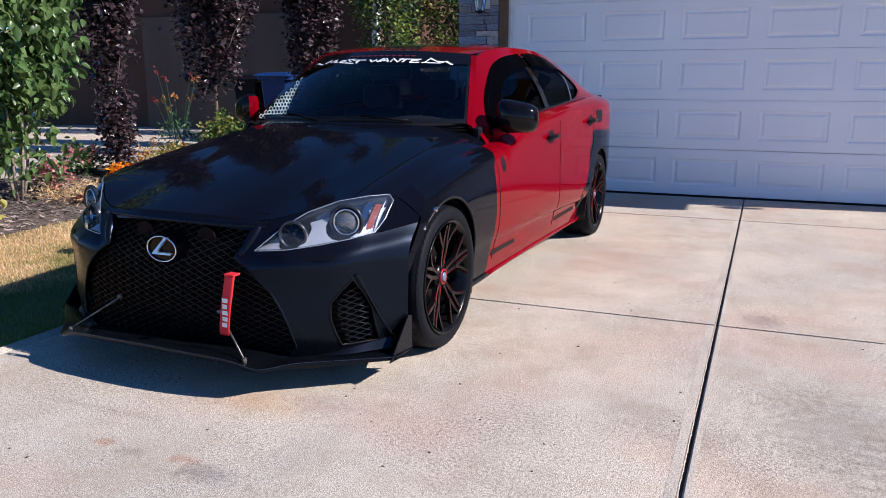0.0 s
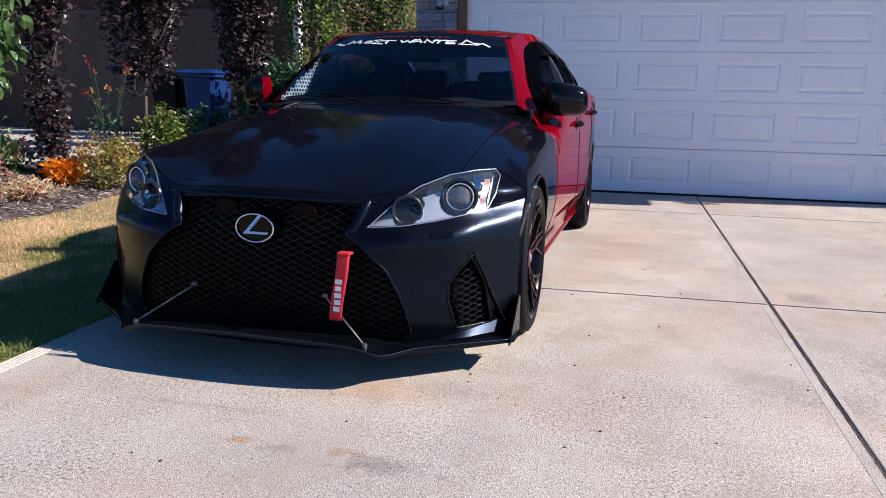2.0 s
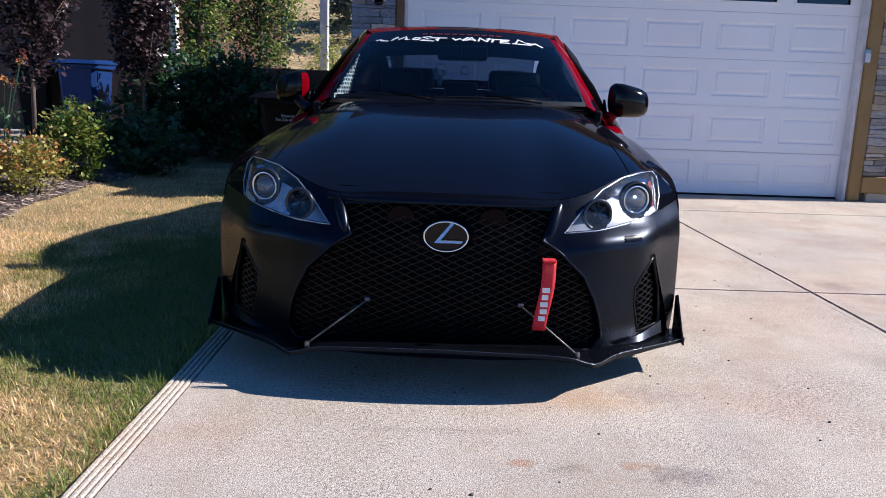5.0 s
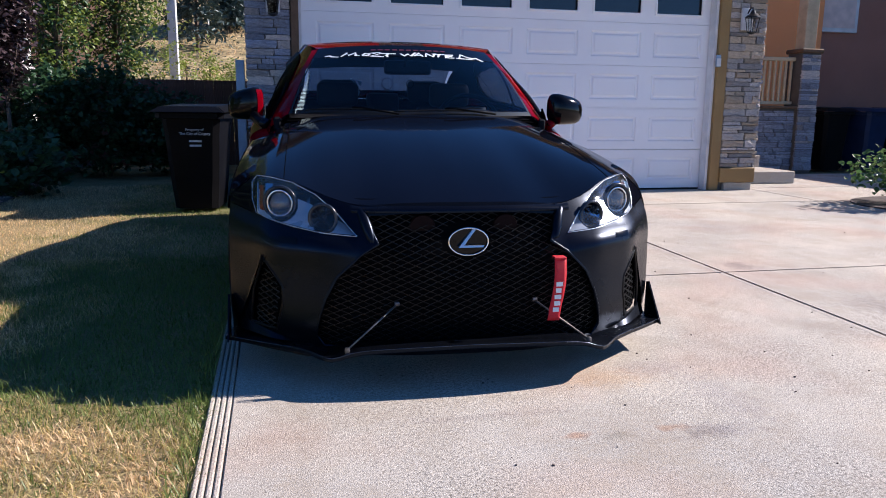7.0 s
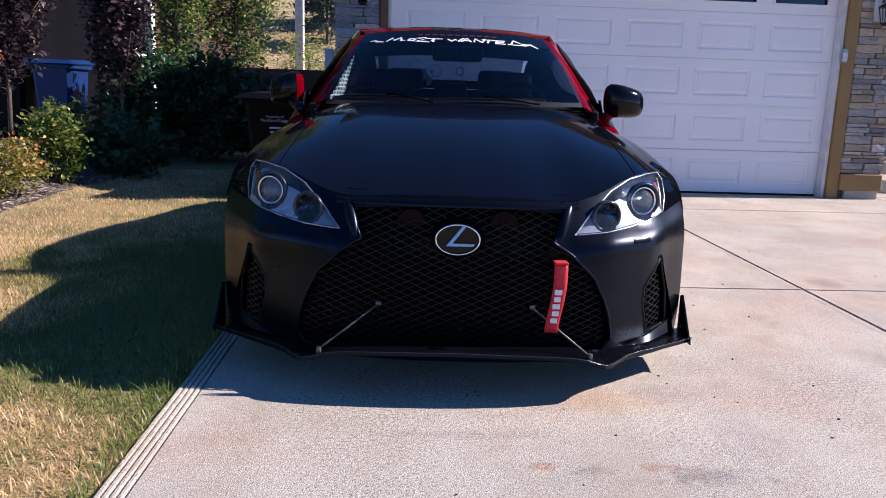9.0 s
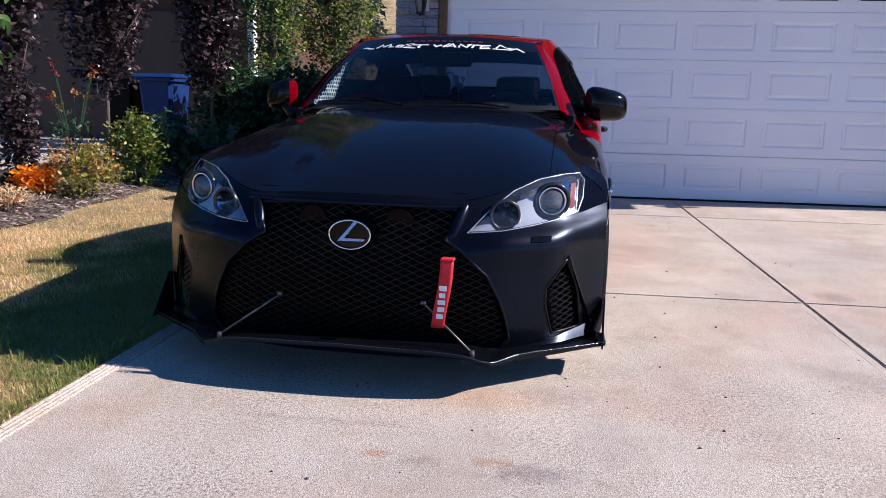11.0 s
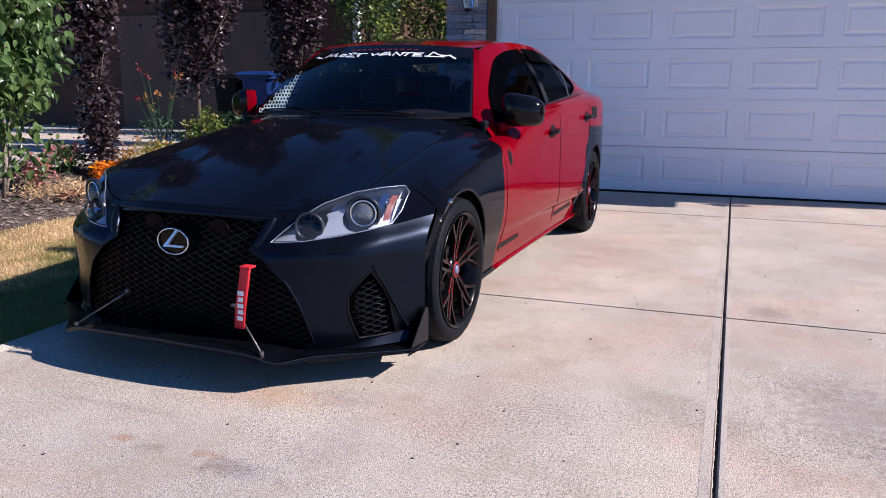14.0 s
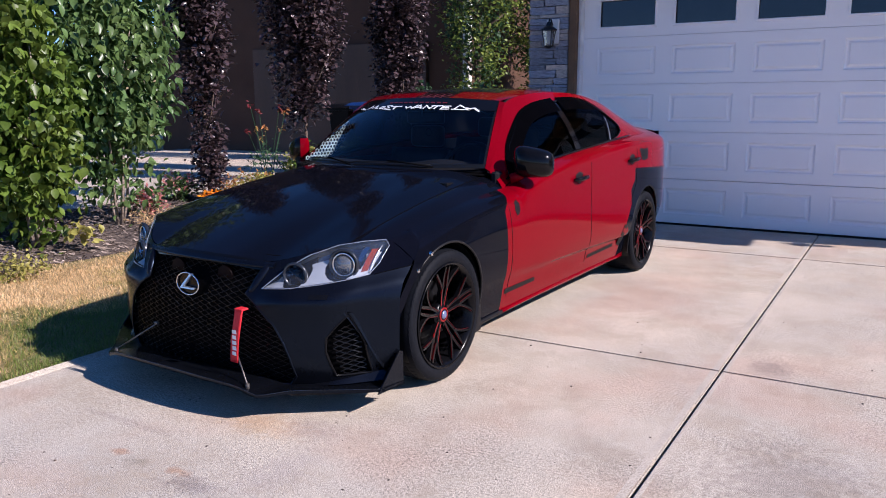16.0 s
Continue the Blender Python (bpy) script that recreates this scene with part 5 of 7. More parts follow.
# emblem in the grille
emb = part("emblem", tube([(.070 * math.cos(a), nose(0, .497, .018).y, .497 + .048 * math.sin(a)) for a in span(0, 2 * math.pi, 40)[:-1]], .0030, 8, closed=True), M["chrome"], bumper, "oval chrome emblem", True)
bm = bmesh.new()
bmesh.ops.create_circle(bm, cap_ends=True, segments=40, radius=1.0)
for p in bm.verts:
    p.co = Vector((p.co.x * .068, -.728, .497 + p.co.y * .046))
part("emblem_plate", bm, M["gloss_black"], emb)
bar = prism([(.014, .540), (.026, .540), (-.018, .485), (.053, .485), (.050, .479), (-.037, .478)], -.742, -.7285, axis="y")
for q in bar.verts:
    q.co.y += (q.co.z - .508) * .24
part("emblem_bar", bar, M["lamp_silver"], emb, "slanted chrome bar")

# splitter with its folded corners, and the support rods
def lip(x):
    """Front edge of the splitter: place and height."""
    ax = abs(x)
    y = herm([0, .2, .40, .48, .57, .70, .86], [-.865, -.862, -.845, -.822, -.725, -.618, -.485])(ax) if ax > .48 else herm([0, .2, .40, .48], [-.872, -.867, -.845, -.822])(ax)
    z = herm([0, .25, .40, .48, .57, .70, .86], [.168, .162, .150, .124, .128, .124, .118])(ax)
    return y, z


LX = sorted({round(s * x, 4) for x in span(0, .48, 16) + span(.48, .57, 4) + span(.57, .86, 10) for s in (1, -1)})
def splitter_at(x, q):
    y, z = lip(x)
    if q < .5:
        return Vector((x, y + .002, z - .014 * (1 - 2 * q)))
    t = (q - .5) * 2
    yb = nose_y(min(abs(x), .80)) + .06
    return Vector((x, y + (max(yb, y + .05) - y) * t, z + (.10 - z) * t * .4))


spl = part("front_splitter", sheet(splitter_at, LX, [0, .25, .5, .75, 1.0]), M["bumper_black"], car, "thin black front splitter with a pale edge line", False)
part("splitter_underside", sheet(lambda x, q: splitter_at(x, .5 + q / 2) - Vector((0, 0, .014)), LX, [0, .5, 1]), M["plastic"], spl)
# thin metal tube stands for the highlight along the splitter's edge
part("worn_edge", tube([Vector((x, lip(x)[0] - .001, lip(x)[1])) for x in LX], .0014, 5), M["lamp_mid"], spl, "metal line standing for the highlight on the front edge", True)
for s in (1, -1):
    # upright winglet ahead of the wheel
    w = bmesh.new()
    pts = [(-.515, .100), (-.375, .248), (-.352, .240), (-.350, .112), (-.42, .098)]
    lo = [w.verts.new((s * (.845 + .04 * (y + .5)), y, z)) for y, z in pts]
    hi = [w.verts.new((s * (.851 + .04 * (y + .5)), y, z)) for y, z in pts]
    w.faces.new(lo)
    w.faces.new(hi[::-1])
    for i in range(5):
        w.faces.new((lo[i], lo[(i + 1) % 5], hi[(i + 1) % 5], hi[i]))
    bmesh.ops.recalc_face_normals(w, faces=w.faces)
    part("winglet", w, M["bumper_black"], spl, "small black winglet")
    rod = part("support_rod", tube([(s * .427, -.815, .150), (s * .249, -.722, .277)], .0034, 8), M["brake"], spl, "steel splitter support rod", True)
    part("rod_end", lathe([(0, -.012), (.008, -.01), (.009, .0), (.008, .01), (0, .012)], 12, axis="z"), M["brake"], rod).location = (s * .427, -.815, .148)
    part("rod_end", lathe([(0, -.010), (.008, -.008), (.008, .008), (0, .010)], 12, axis="x"), M["brake"], rod).location = (s * .249, -.722, .279)

# unseen panel, added to stop sun leaking under the nose
part("undertray", prism([(x, max(lip(x)[0] + .03, -.70)) for x in span(-.84, .84, 42)] + [(.80, -.36), (.70, -.10), (-.70, -.10), (-.80, -.36)], .096, .106), M["plastic"], spl)

# red tow strap hanging from the grille
strap = part("tow_strap", outward(sheet(lambda x, k: Vector((.330 + x - .020 * k + .004 * math.sin(k * 5), -.752 - .024 * math.sin(min(1, k * 1.6) * math.pi * .5) + .006 * k, .434 - .222 * k)), span(-.0215, .0215, 4), span(0, 1, 16)), Vector((.3, 0, .3))), M["strap_red"], car, "red webbing tow strap", True)
sol = strap.modifiers.new("thick", "SOLIDIFY")
sol.thickness, sol.offset = .003, 0
part("strap_bolt", box(.308, .352, -.758, -.720, .430, .438, .002), M["strap_red"], strap)
bm = bmesh.new()
for k, (a, c) in enumerate(((-.012, .012), (-.010, .010), (-.012, .012), (-.010, .012), (-.012, .010))):
    kz = .40 + k * .105
    cx = .330 - .020 * kz
    z = .434 - .222 * kz
    y = -.752 - .024 + .006 * kz - .0035
    box(cx + a, cx + c, y - .0006, y, z - .008, z + .008, .0, 1, bm)
part("strap_print", bm, M["decal_white"], strap, "white print on the strap")

# windscreen, roof and glasshouse
def screen_at(u, q, out=0.0):
    """The windscreen: u across, q from the cowl to the roof."""
    a = abs(u)
    b = Vector((.640 * u, .515 + .195 * a ** 2.2, .912 + .006 * a))
    t = Vector((.478 * u, 1.045 + .115 * a ** 2.2, 1.292 - .020 * a ** 2.2))
    p = b.lerp(t, q)
    n = Vector((.25 * u, -.55, .80)).normalized()
    return p + n * (.022 * math.sin(math.pi * q) + out)


glass = part("windscreen", outward(sheet(lambda u, q: screen_at(u, q), span(-1, 1, 36), span(0, 1, 20))), M["screen_glass"], car, "clear windscreen with a white lettered sun strip", True)
glass.visible_shadow = False
strip = part("sun_strip", outward(sheet(lambda u, q: screen_at(u, q, .0015), span(-1, 1, 36), span(.80, 1, 6))), M["gloss_black"], glass, "dark sun strip", True)
part("screen_border", outward(sheet(lambda u, q: screen_at(u, q, -.002), span(-1, 1, 30), span(0, .05, 2))), M["plastic"], glass, "", True)
for s in (1, -1):
    part("screen_border", outward(sheet(lambda u, q: screen_at(s * u, q, -.002), span(.985, 1, 2), span(0, 1, 20))), M["plastic"], glass, "", True)


# white graffiti lettering: M O S T  W A N T E D, drawn stroke by stroke
ink = bmesh.new()


def stroke(*pts, w=.82):
    """One pen stroke; x runs 0 to 100 over the lettering, y 0 to 10."""
    path = [Vector(p) for p in pts]
    rows2 = []
    for i, p in enumerate(path):
        d = (path[min(i + 1, len(path) - 1)] - path[max(i - 1, 0)]).normalized()
        k = 1.25 * w * (.6 if i in (0, len(path) - 1) else 1.0)
        n = Vector((-d.y, d.x)) * k
        pair = []
        for e in (p + n, p - n):
            pair.append(ink.verts.new(screen_at((e.x - 51) / 50 * .865, .762 + e.y * .0108, .004)))
        rows2.append(pair)
    for g, h in zip(rows2, rows2[1:]):
        ink.faces.new((g[0], g[1], h[1], h[0]))


stroke((.5, 4.5), (3, 5.5), (5, 3.5), (9, 2.5))
stroke((10.5, 3.2), (13.5, 9), (14.8, 4.6), (18.5, 9), (19.2, 4), (21.5, 4.5), w=.86)
stroke((23, 4), (24.6, 7), (27.5, 6.4), (26.4, 3.6), (23, 3.8))
stroke((34, 8.7), (29, 7.8), (32.8, 4.6), (28, 3.0), (36, 1.4), w=.84)
stroke((33, 6.9), (43.5, 6.6))
stroke((39, 7.2), (37.6, 4), (38.4, 1.6), w=.84)
stroke((46.5, 7), (48.5, 3.6), (51, 6.6), (52.6, 3.4), (56, 9.2), w=.86)
stroke((54.6, 3.2), (58, 8.8), (60, 3.0), w=.86)
stroke((55.5, 5.0), (60.2, 5.1))
stroke((61.8, 3.0), (62.6, 8.4), (66.6, 3.3), (68.6, 8.9), w=.86)
stroke((66.5, 7.6), (74.8, 7.9))
stroke((71, 7.8), (69.6, 2.6), w=.84)
stroke((80.6, 8.0), (75.6, 7.4), (74.6, 2.8), (80.2, 3.0), w=.80)
stroke((75, 5.2), (79.6, 5.4))
stroke((83.4, 2.8), (86, 10), (92.6, 3.0), (81.6, 3.0), w=.84)
stroke((90.6, 6.0), (94, 4.6), (95.6, 6.4), (99.5, 1.0))
part("lettering", ink, M["decal_white"], glass, "white graffiti-style lettering")
bm = bmesh.new()
for k in range(11):
    u0 = -.40 + k * .078
    g2 = [[bm.verts.new(screen_at(u0 + a, .905 + c, .004)) for a in (0, .055)] for c in (-.010, .010)]
    bm.faces.new((g2[0][0], g2[0][1], g2[1][1], g2[1][0]))
part("faint_print", bm, M["decal_red"], glass, "faint dark red print")
# cowl and wipers
part("cowl", outward(sheet(lambda u, q: Vector((.65 * u, (.50 + .21 * abs(u) ** 2.2) - .03 + .10 * q, .892 - .012 * abs(u) ** 3 + .014 * q)), span(-1, 1, 24), span(0, 1, 4)), Vector((0, .5, .4))), M["pit_black"], car, "", True)
for x0, x1 in ((.40, -.13), (-.10, -.55)):
    wip = part("wiper", tube([screen_at(x0 / .64, -.02, .02), screen_at((x0 * .6 + x1 * .4) / .64, .025, .03), screen_at((x0 + x1) / 2 / .64, .035, .025)], .0045, 6), M["pit_black"], car, "black windscreen wiper", True)
    part("wiper_blade", tube([screen_at((x0 + (x1 - x0) * t) / .63, .012 + .03 * math.sin(math.pi * t * .9), .012) for t in span(.05, 1, 12)], .004, 5), M["rubber"], wip, "", True)

# roof rail: the line from the foot of the front pillar over the door to the boot
rail_x = herm([.70, .85, 1.0, 1.16, 1.4, 1.7, 2.1, 2.5, 2.8, 3.1, 3.35], [.675, .630, .578, .520, .550, .570, .578, .582, .582, .600, .63])
rail_z = herm([.70, .85, 1.0, 1.16, 1.4, 1.7, 2.1, 2.5, 2.8, 3.1, 3.35], [.893, 1.020, 1.142, 1.262, 1.313, 1.327, 1.316, 1.262, 1.193, 1.100, 1.045])


def house_at(y, q):
    """The side of the glasshouse: q from the belt to the roof rail."""
    a = Vector((belt_x(y) - .004, y, belt_z(y) if y > .74 else side_top(y)[1]))
    b = Vector((rail_x(y), y, rail_z(y)))
    p = a.lerp(b, q)
    p.x += .030 * math.sin(math.pi * q) * min(1, max(0, (b.z - a.z) / .25))
    return p


for s in (1, -1):
    bm = sheet(lambda q, k: screen_at(s, q, -.001).lerp(Vector((s * rail_x(.71 + .45 * q), .71 + .45 * q, rail_z(.71 + .45 * q))), k), span(0, 1, 16), span(.10, 1, 3))
    part("front_pillar", outward(bm), M["paint_red"], car, "red windscreen pillar", True)

WINDOW = [(.79, .868), (.83, .930), (.93, 1.028), (1.07, 1.122), (1.22, 1.200), (1.37, 1.243), (1.60, 1.270), (1.87, 1.278), (2.08, 1.266), (2.22, 1.232), (2.33, 1.182), (2.40, 1.142), (2.445, 1.105),
          (2.43, 1.066), (2.34, 1.036), (2.20, 1.012), (1.8, .985), (1.49, .962), (1.15, .930), (.95, .898)]
sidewall = sheet(house_at, span(.705, 3.34, 110), span(0, 1, 18))
cut(sidewall, WINDOW, "yz")
for s in (1, -1):
    q = outward(take(sidewall, lambda p: not inside((p.y, p.z), WINDOW)))
    part("roof_side", q if s > 0 else flip(q), M["paint_red"], car, "red pillar and roof rail", True)
    q = outward(take(sidewall, lambda p: inside((p.y, p.z), WINDOW), -.006))
    pane = part("side_window", q if s > 0 else flip(q), M["tint_glass"], car, "dark tinted side window", True)
    def at_side(y, z, out=0.0):
        a, b = belt_z(max(y, .75)), rail_z(y)
        t = min(1, max(0, (z - a) / (b - a)))
        p = house_at(y, t)
        return Vector((s * (p.x + out), y, z))
    part("window_trim", tube([at_side(y, z, .002) for y, z in dense(WINDOW, .03)], .006, 6, closed=True), M["gloss_black"], pane, "", True)
    # smoked rain visors over the windows
    for run, nm in (([(.80, .885), (.83, .932), (.93, 1.030), (1.07, 1.124), (1.22, 1.202), (1.37, 1.245), (1.60, 1.272)], "rain_visor"), ([(1.66, 1.275), (1.87, 1.280), (2.08, 1.268), (2.22, 1.234), (2.33, 1.184)], "rain_visor")):
        f = herm([p[0] for p in run], [p[1] for p in run])
        y0, y1 = run[0][0], run[-1][0]
        bm = sheet(lambda y, q: at_side(y, f(y) + .020 - .078 * q * (1 if y < 1.62 else min(1, (2.36 - y) / .4 + .25)), .008 + .010 * q), span(y0, y1, 30), span(0, 1, 4))
        if s < 0:
            bmesh.ops.reverse_faces(bm, faces=bm.faces)
        part(nm, bm, M["visor"], pane, "smoked black rain visor", True)
    # black door pillars in the glass
    for y0, w in ((1.63, .035), (2.165, .010)):
        part("door_pillar", sheet(lambda a, z: at_side(y0 + a - (.10 if y0 < 2 else -.62) * (z - 1.0), z, .004), [-w, w], span(.975 + .06 * (y0 - 1.6), 1.262 if y0 < 2 else 1.225, 8)), M["gloss_black"] if y0 < 2 else M["chrome"], pane, "", True)
    part("belt_moulding", tube([at_side(y, belt_z(y) + .010, .004) for y in span(.82, 2.62, 30)], .007, 6), M["gloss_black"], pane, "", True)
    part("mirror_sail", prism([(.74, .862), (.90, .895), (.90, .955), (.80, .872)], s * .752, s * .764, axis="x"), M["pit_black"], pane)

# white perforated sunshade at the passenger end of the dashboard
bm = bmesh.new()
SHADE = [(.685, .927), (.83, .927), (.90, .965), (.955, 1.02), (1.0, 1.085), (1.03, 1.165)]
hz = .0205
for row in range(40):
    for col in range(40):
        cy, cz = .69 + col * hz * 1.155 + (row % 2) * hz * .577, .93 + row * hz
        if not inside((cy, cz), SHADE):
            continue
        def hung(y, z):
            return Vector((-(.603 - .20 * (y - .70) - .06 * (z - .93)), y, z))
        ring = [bm.verts.new(hung(cy + .0139 * math.cos(radians(60 * i + 30)), cz + .0139 * math.sin(radians(60 * i + 30)))) for i in range(6)]
        hole = [bm.verts.new(hung(cy + .0086 * math.cos(radians(60 * i + 30)), cz + .0086 * math.sin(radians(60 * i + 30)))) for i in range(6)]
        for i in range(6):
            bm.faces.new((ring[i], ring[(i + 1) % 6], hole[(i + 1) % 6], hole[i]))
part("sunshade", bm, M["shade_white"], car, "white perforated honeycomb sunshade behind the windscreen corner")

ROOF_Y0, ROOF_Y1 = 1.10, 2.60
def roof_at(u, y):
    a = abs(u)
    front_y = 1.045 + .115 * a ** 2.2
    yy = max(y, front_y) if y < 1.3 else y
    t = (y - 1.045) / (2.60 - 1.045)
    yy = front_y + (2.60 - .10 * (1 - a) ** 2 * 0 - front_y) * t
    e = rail_z(yy)
    crown = herm([1.04, 1.3, 1.7, 2.1, 2.6], [.010, .024, .032, .030, .022])(yy)
    if yy < 1.17:
        e = 1.292 - .020 * a ** 2.2 if a < .999 else rail_z(max(1.16, yy))
    edge = Vector((rail_x(max(1.16, yy)) * u, yy, rail_z(max(1.16, yy)) + crown * (1 - a ** 2.4)))
    if t < .12:
        f = screen_at(u, 1.0)
        edge = f.lerp(edge, t / .12)
    return edge


roof_sheet = sheet(roof_at, span(-1, 1, 40), [1.045 + (2.60 - 1.045) * k / 40 for k in range(41)])
cut(roof_sheet, [(-.13, 1.0), (.13, 1.0), (.13, 3), (-.13, 3)], "xy")
cut(roof_sheet, [(-.38, 1.34), (.38, 1.34), (.38, 1.78), (-.38, 1.78)], "xy")
in_sun = lambda p: abs(p.x) < .38 and 1.34 < p.y < 1.78
part("roof", outward(take(roof_sheet, lambda p: not (abs(p.x) < .13 and p.y < 1.34) and not in_sun(p))), M["paint_red"], car, "red roof", True)
part("roof_stripe", outward(take(roof_sheet, lambda p: abs(p.x) < .13 and p.y < 1.34)), M["gloss_black"], car, "black stripe down the roof", True)
bm = bmesh.new()
for row in range(4):
    for col in range(-2, 3):
        cx, cy = col * .052 + (row % 2) * .026, 1.09 + row * .046
        if abs(cx) > .10:
            continue
        ring = [(cx + .029 * math.cos(radians(60 * i + 30)), cy + .029 * math.sin(radians(60 * i + 30))) for i in range(6)]
        tube([roof_at(x / rail_x(max(1.16, y)), y) + Vector((0, 0, .003)) for x, y in ring], .0016, 4, bm, closed=True)
part("hexagon_print", bm, M["decal_red"], car, "dark red hexagon print on the roof stripe")
part("sunroof", outward(take(roof_sheet, in_sun, .001)), M["win_dark"], car, "dark glass sunroof", True)

part("headliner", sheet(lambda u, y: roof_at(u, y) - Vector((0, 0, .018)), span(-1, 1, 20), [1.06 + (2.58 - 1.06) * k / 20 for k in range(21)]), M["cabin"], car, "dark headliner", True)
for s in (1, -1):
    q = take(sidewall, lambda p: not inside((p.y, p.z), WINDOW), 0)
    for p in q.verts:
        p.co.x = s * (p.co.x - .014)
    part("inner_pillar", q, M["cabin"], car, "", True)

# rear screen, boot, tail
rear = part("rear_window", outward(sheet(lambda u, q: Vector(((.535 + .02 * q) * u, 2.60 + .52 * q - .04 * abs(u) ** 2, 1.268 - .19 * q + (.022 - .01 * q) * (1 - u * u))), span(-1, 1, 20), span(0, 1, 10))), M["rear_glass"], car, "tinted rear window", True)
part("boot_lid", outward(sheet(lambda u, q: Vector(((.60 + .02 * q) * u, 3.10 + .62 * q, 1.078 - .045 * q - .06 * max(0, q - .9) * 10 * .2 + .015 * (1 - u * u))), span(-1, 1, 16), span(0, 1, 10)), Vector((0, 3, .5))), M["paint_red"], car, "red boot lid", True)
part("boot_spoiler", tube([(.62 * u, 3.70 - .12 * u * u, 1.052 - .02 * u * u) for u in span(-1, 1, 20)], [.006 + .014 * (1 - abs(u)) ** .3 for u in span(-1, 1, 20)], 8), M["gloss_black"], car, "small black boot spoiler", True)
part("tail", outward(sheet(lambda u, q: Vector((.66 * u, 3.72 + .05 * math.sin(math.pi * q) + .03 * (1 - u * u), 1.03 - .80 * q)), span(-1, 1, 16), span(0, 1, 10)), Vector((0, 3, .5))), M["paint_black"], car, "", True)
for s in (1, -1):
    part("boot_side", sheet(lambda y, q: Vector((s * (.60 + (belt_x(y) - .60) * q), y, (1.075 + (belt_z(y) - 1.075) * q) - .045 * max(0, (y - 3.3) / .4) * (1 - q))), span(2.95, 3.72, 12), span(0, 1, 4)), M["paint_red"], car, "", True)
    tl = part("tail_light", sheet(lambda y, z: Vector((s * (wide(y) - .02), y, z)), span(3.42, 3.64, 6), span(.80, .93, 4)), M["decal_red"], car, "dark red tail light", True)
    # black patches and the fuel flap on the red flank
    def flank_pt(y, z, out):
        lo, hi = 0.0, 1.0
        for _ in range(22):
            mid = (lo + hi) / 2
            if side(y, mid).z > z:
                lo = mid
            else:
                hi = mid
        p = side(y, lo)
        return Vector((s * (p.x + out), y, z))
    def patch(name, pts, label, material=M["primer"], out=.002):
        bm = bmesh.new()
        ring = [bm.verts.new(flank_pt(y, z, out)) for y, z in pts]
        cy, cz = sum(p[0] for p in pts) / len(pts), sum(p[1] for p in pts) / len(pts)
        c = bm.verts.new(flank_pt(cy, cz, out + .001))
        for i in range(len(ring)):
            bm.faces.new((ring[i], ring[(i + 1) % len(ring)], c))
        outward(bm)
        return part(name, bm, material, car, label, True)
    if s > 0:
        patch("dark_patch", [(2.555, .93), (2.575, .975), (2.64, .988), (2.71, .982), (2.73, .93), (2.73, .862), (2.67, .850), (2.60, .856)], "dark patch behind the rear door")
        patch("dark_patch", [(.655, .755), (.68, .765), (.70, .745), (.705, .715), (.69, .69), (.665, .685), (.65, .715)], "small dark oval patch on the door")
        patch("dark_patch", [(2.26, .36), (2.31, .42), (2.37, .40), (2.38, .30), (2.33, .26), (2.27, .28)], "dark patch by the rear arch")
    patch("door_strip", [(.62, .268), (.98, .272), (.97, .296), (.62, .298)], "short dark strip low on the door")
    patch("door_strip", [(1.74, .268), (2.20, .275), (2.19, .300), (1.74, .294)], "short dark strip low on the door")
    for yh, zh, nm in ((1.47, .812, "door_handle"), (2.40, .868, "door_handle")):
        h = part(nm, tube([flank_pt(yh - .085, zh - .004, .004), flank_pt(yh - .06, zh, .028), flank_pt(yh, zh + .004, .034), flank_pt(yh + .06, zh + .006, .028), flank_pt(yh + .085, zh + .006, .004)], [.010, .013, .014, .013, .010], 8), M["gloss_black"], car, "black door handle", True)
        # no hollow here: a black patch stands for the cup's shade
        patch("handle_cup", [(yh - .055, zh - .012), (yh, zh - .034), (yh + .055, zh - .006), (yh + .05, zh + .03), (yh, zh + .042), (yh - .05, zh + .028)], "black patch for the shade in the handle recess", M["plastic"])
    part("seam", tube([flank_pt(1.665 + max(0, .60 - z) * .13, z, .0005) for z in span(.25, .93, 18)], .0022, 4), M["rubber"], car, "door seam")
    part("seam", tube([flank_pt(2.50 if z > .70 else 2.34 + (z - .5) * .8, z, .0005) for z in span(.56, .98, 14)], .0022, 4), M["rubber"], car, "door seam")
    part("seam", tube([flank_pt(.575 + (.86 - z) * .125, z, .0005) for z in span(.25, .80, 14)], .0020, 4), M["rubber"], car, "door seam")
    part("mud_flap", prism([(.31, .135), (.375, .14), (.372, .30), (.345, .31)], s * .70, s * .815, axis="x"), M["plastic"], car, "black flap behind the wheel")
    part("seam", tube([hood_at(s * .635, b) + Vector((0, 0, .0003)) for b in span(0, 1, 24)], .0018, 4), M["pit_black"], car, "hood seam")
    part("side_skirt", tube([(s * (wide(y) - .075), y, .155 + .02 * math.sin(y)) for y in span(.64, 2.42, 22)], .012, 6), M["paint_red"], car, "", True)
    part("side_skirt", tube([(s * (wide(y) - .075), y, .155 + .02 * math.sin(y)) for y in span(.34, .635, 6)], .013, 6), M["plastic"], car, "black front end of the skirt", True)
    # door mirror
    mir = bmesh.new()
    bmesh.ops.create_uvsphere(mir, u_segments=24, v_segments=14, radius=1)
    for p in mir.verts:
        a = p.co.copy()
        e = 4.0
        a *= (abs(a.x) ** e + abs(a.y) ** 2.2 + abs(a.z) ** e) ** (-1 / e)
        taper = 1 - .13 * a.x
        wx, dy = (.108, .085) if s > 0 else (.094, .070)
        p.co = Vector((a.x * wx, a.y * dy * (1 if a.y < 0 else .6), a.z * .080 * taper - .010 * a.x))
    mir_copy = mir.copy()
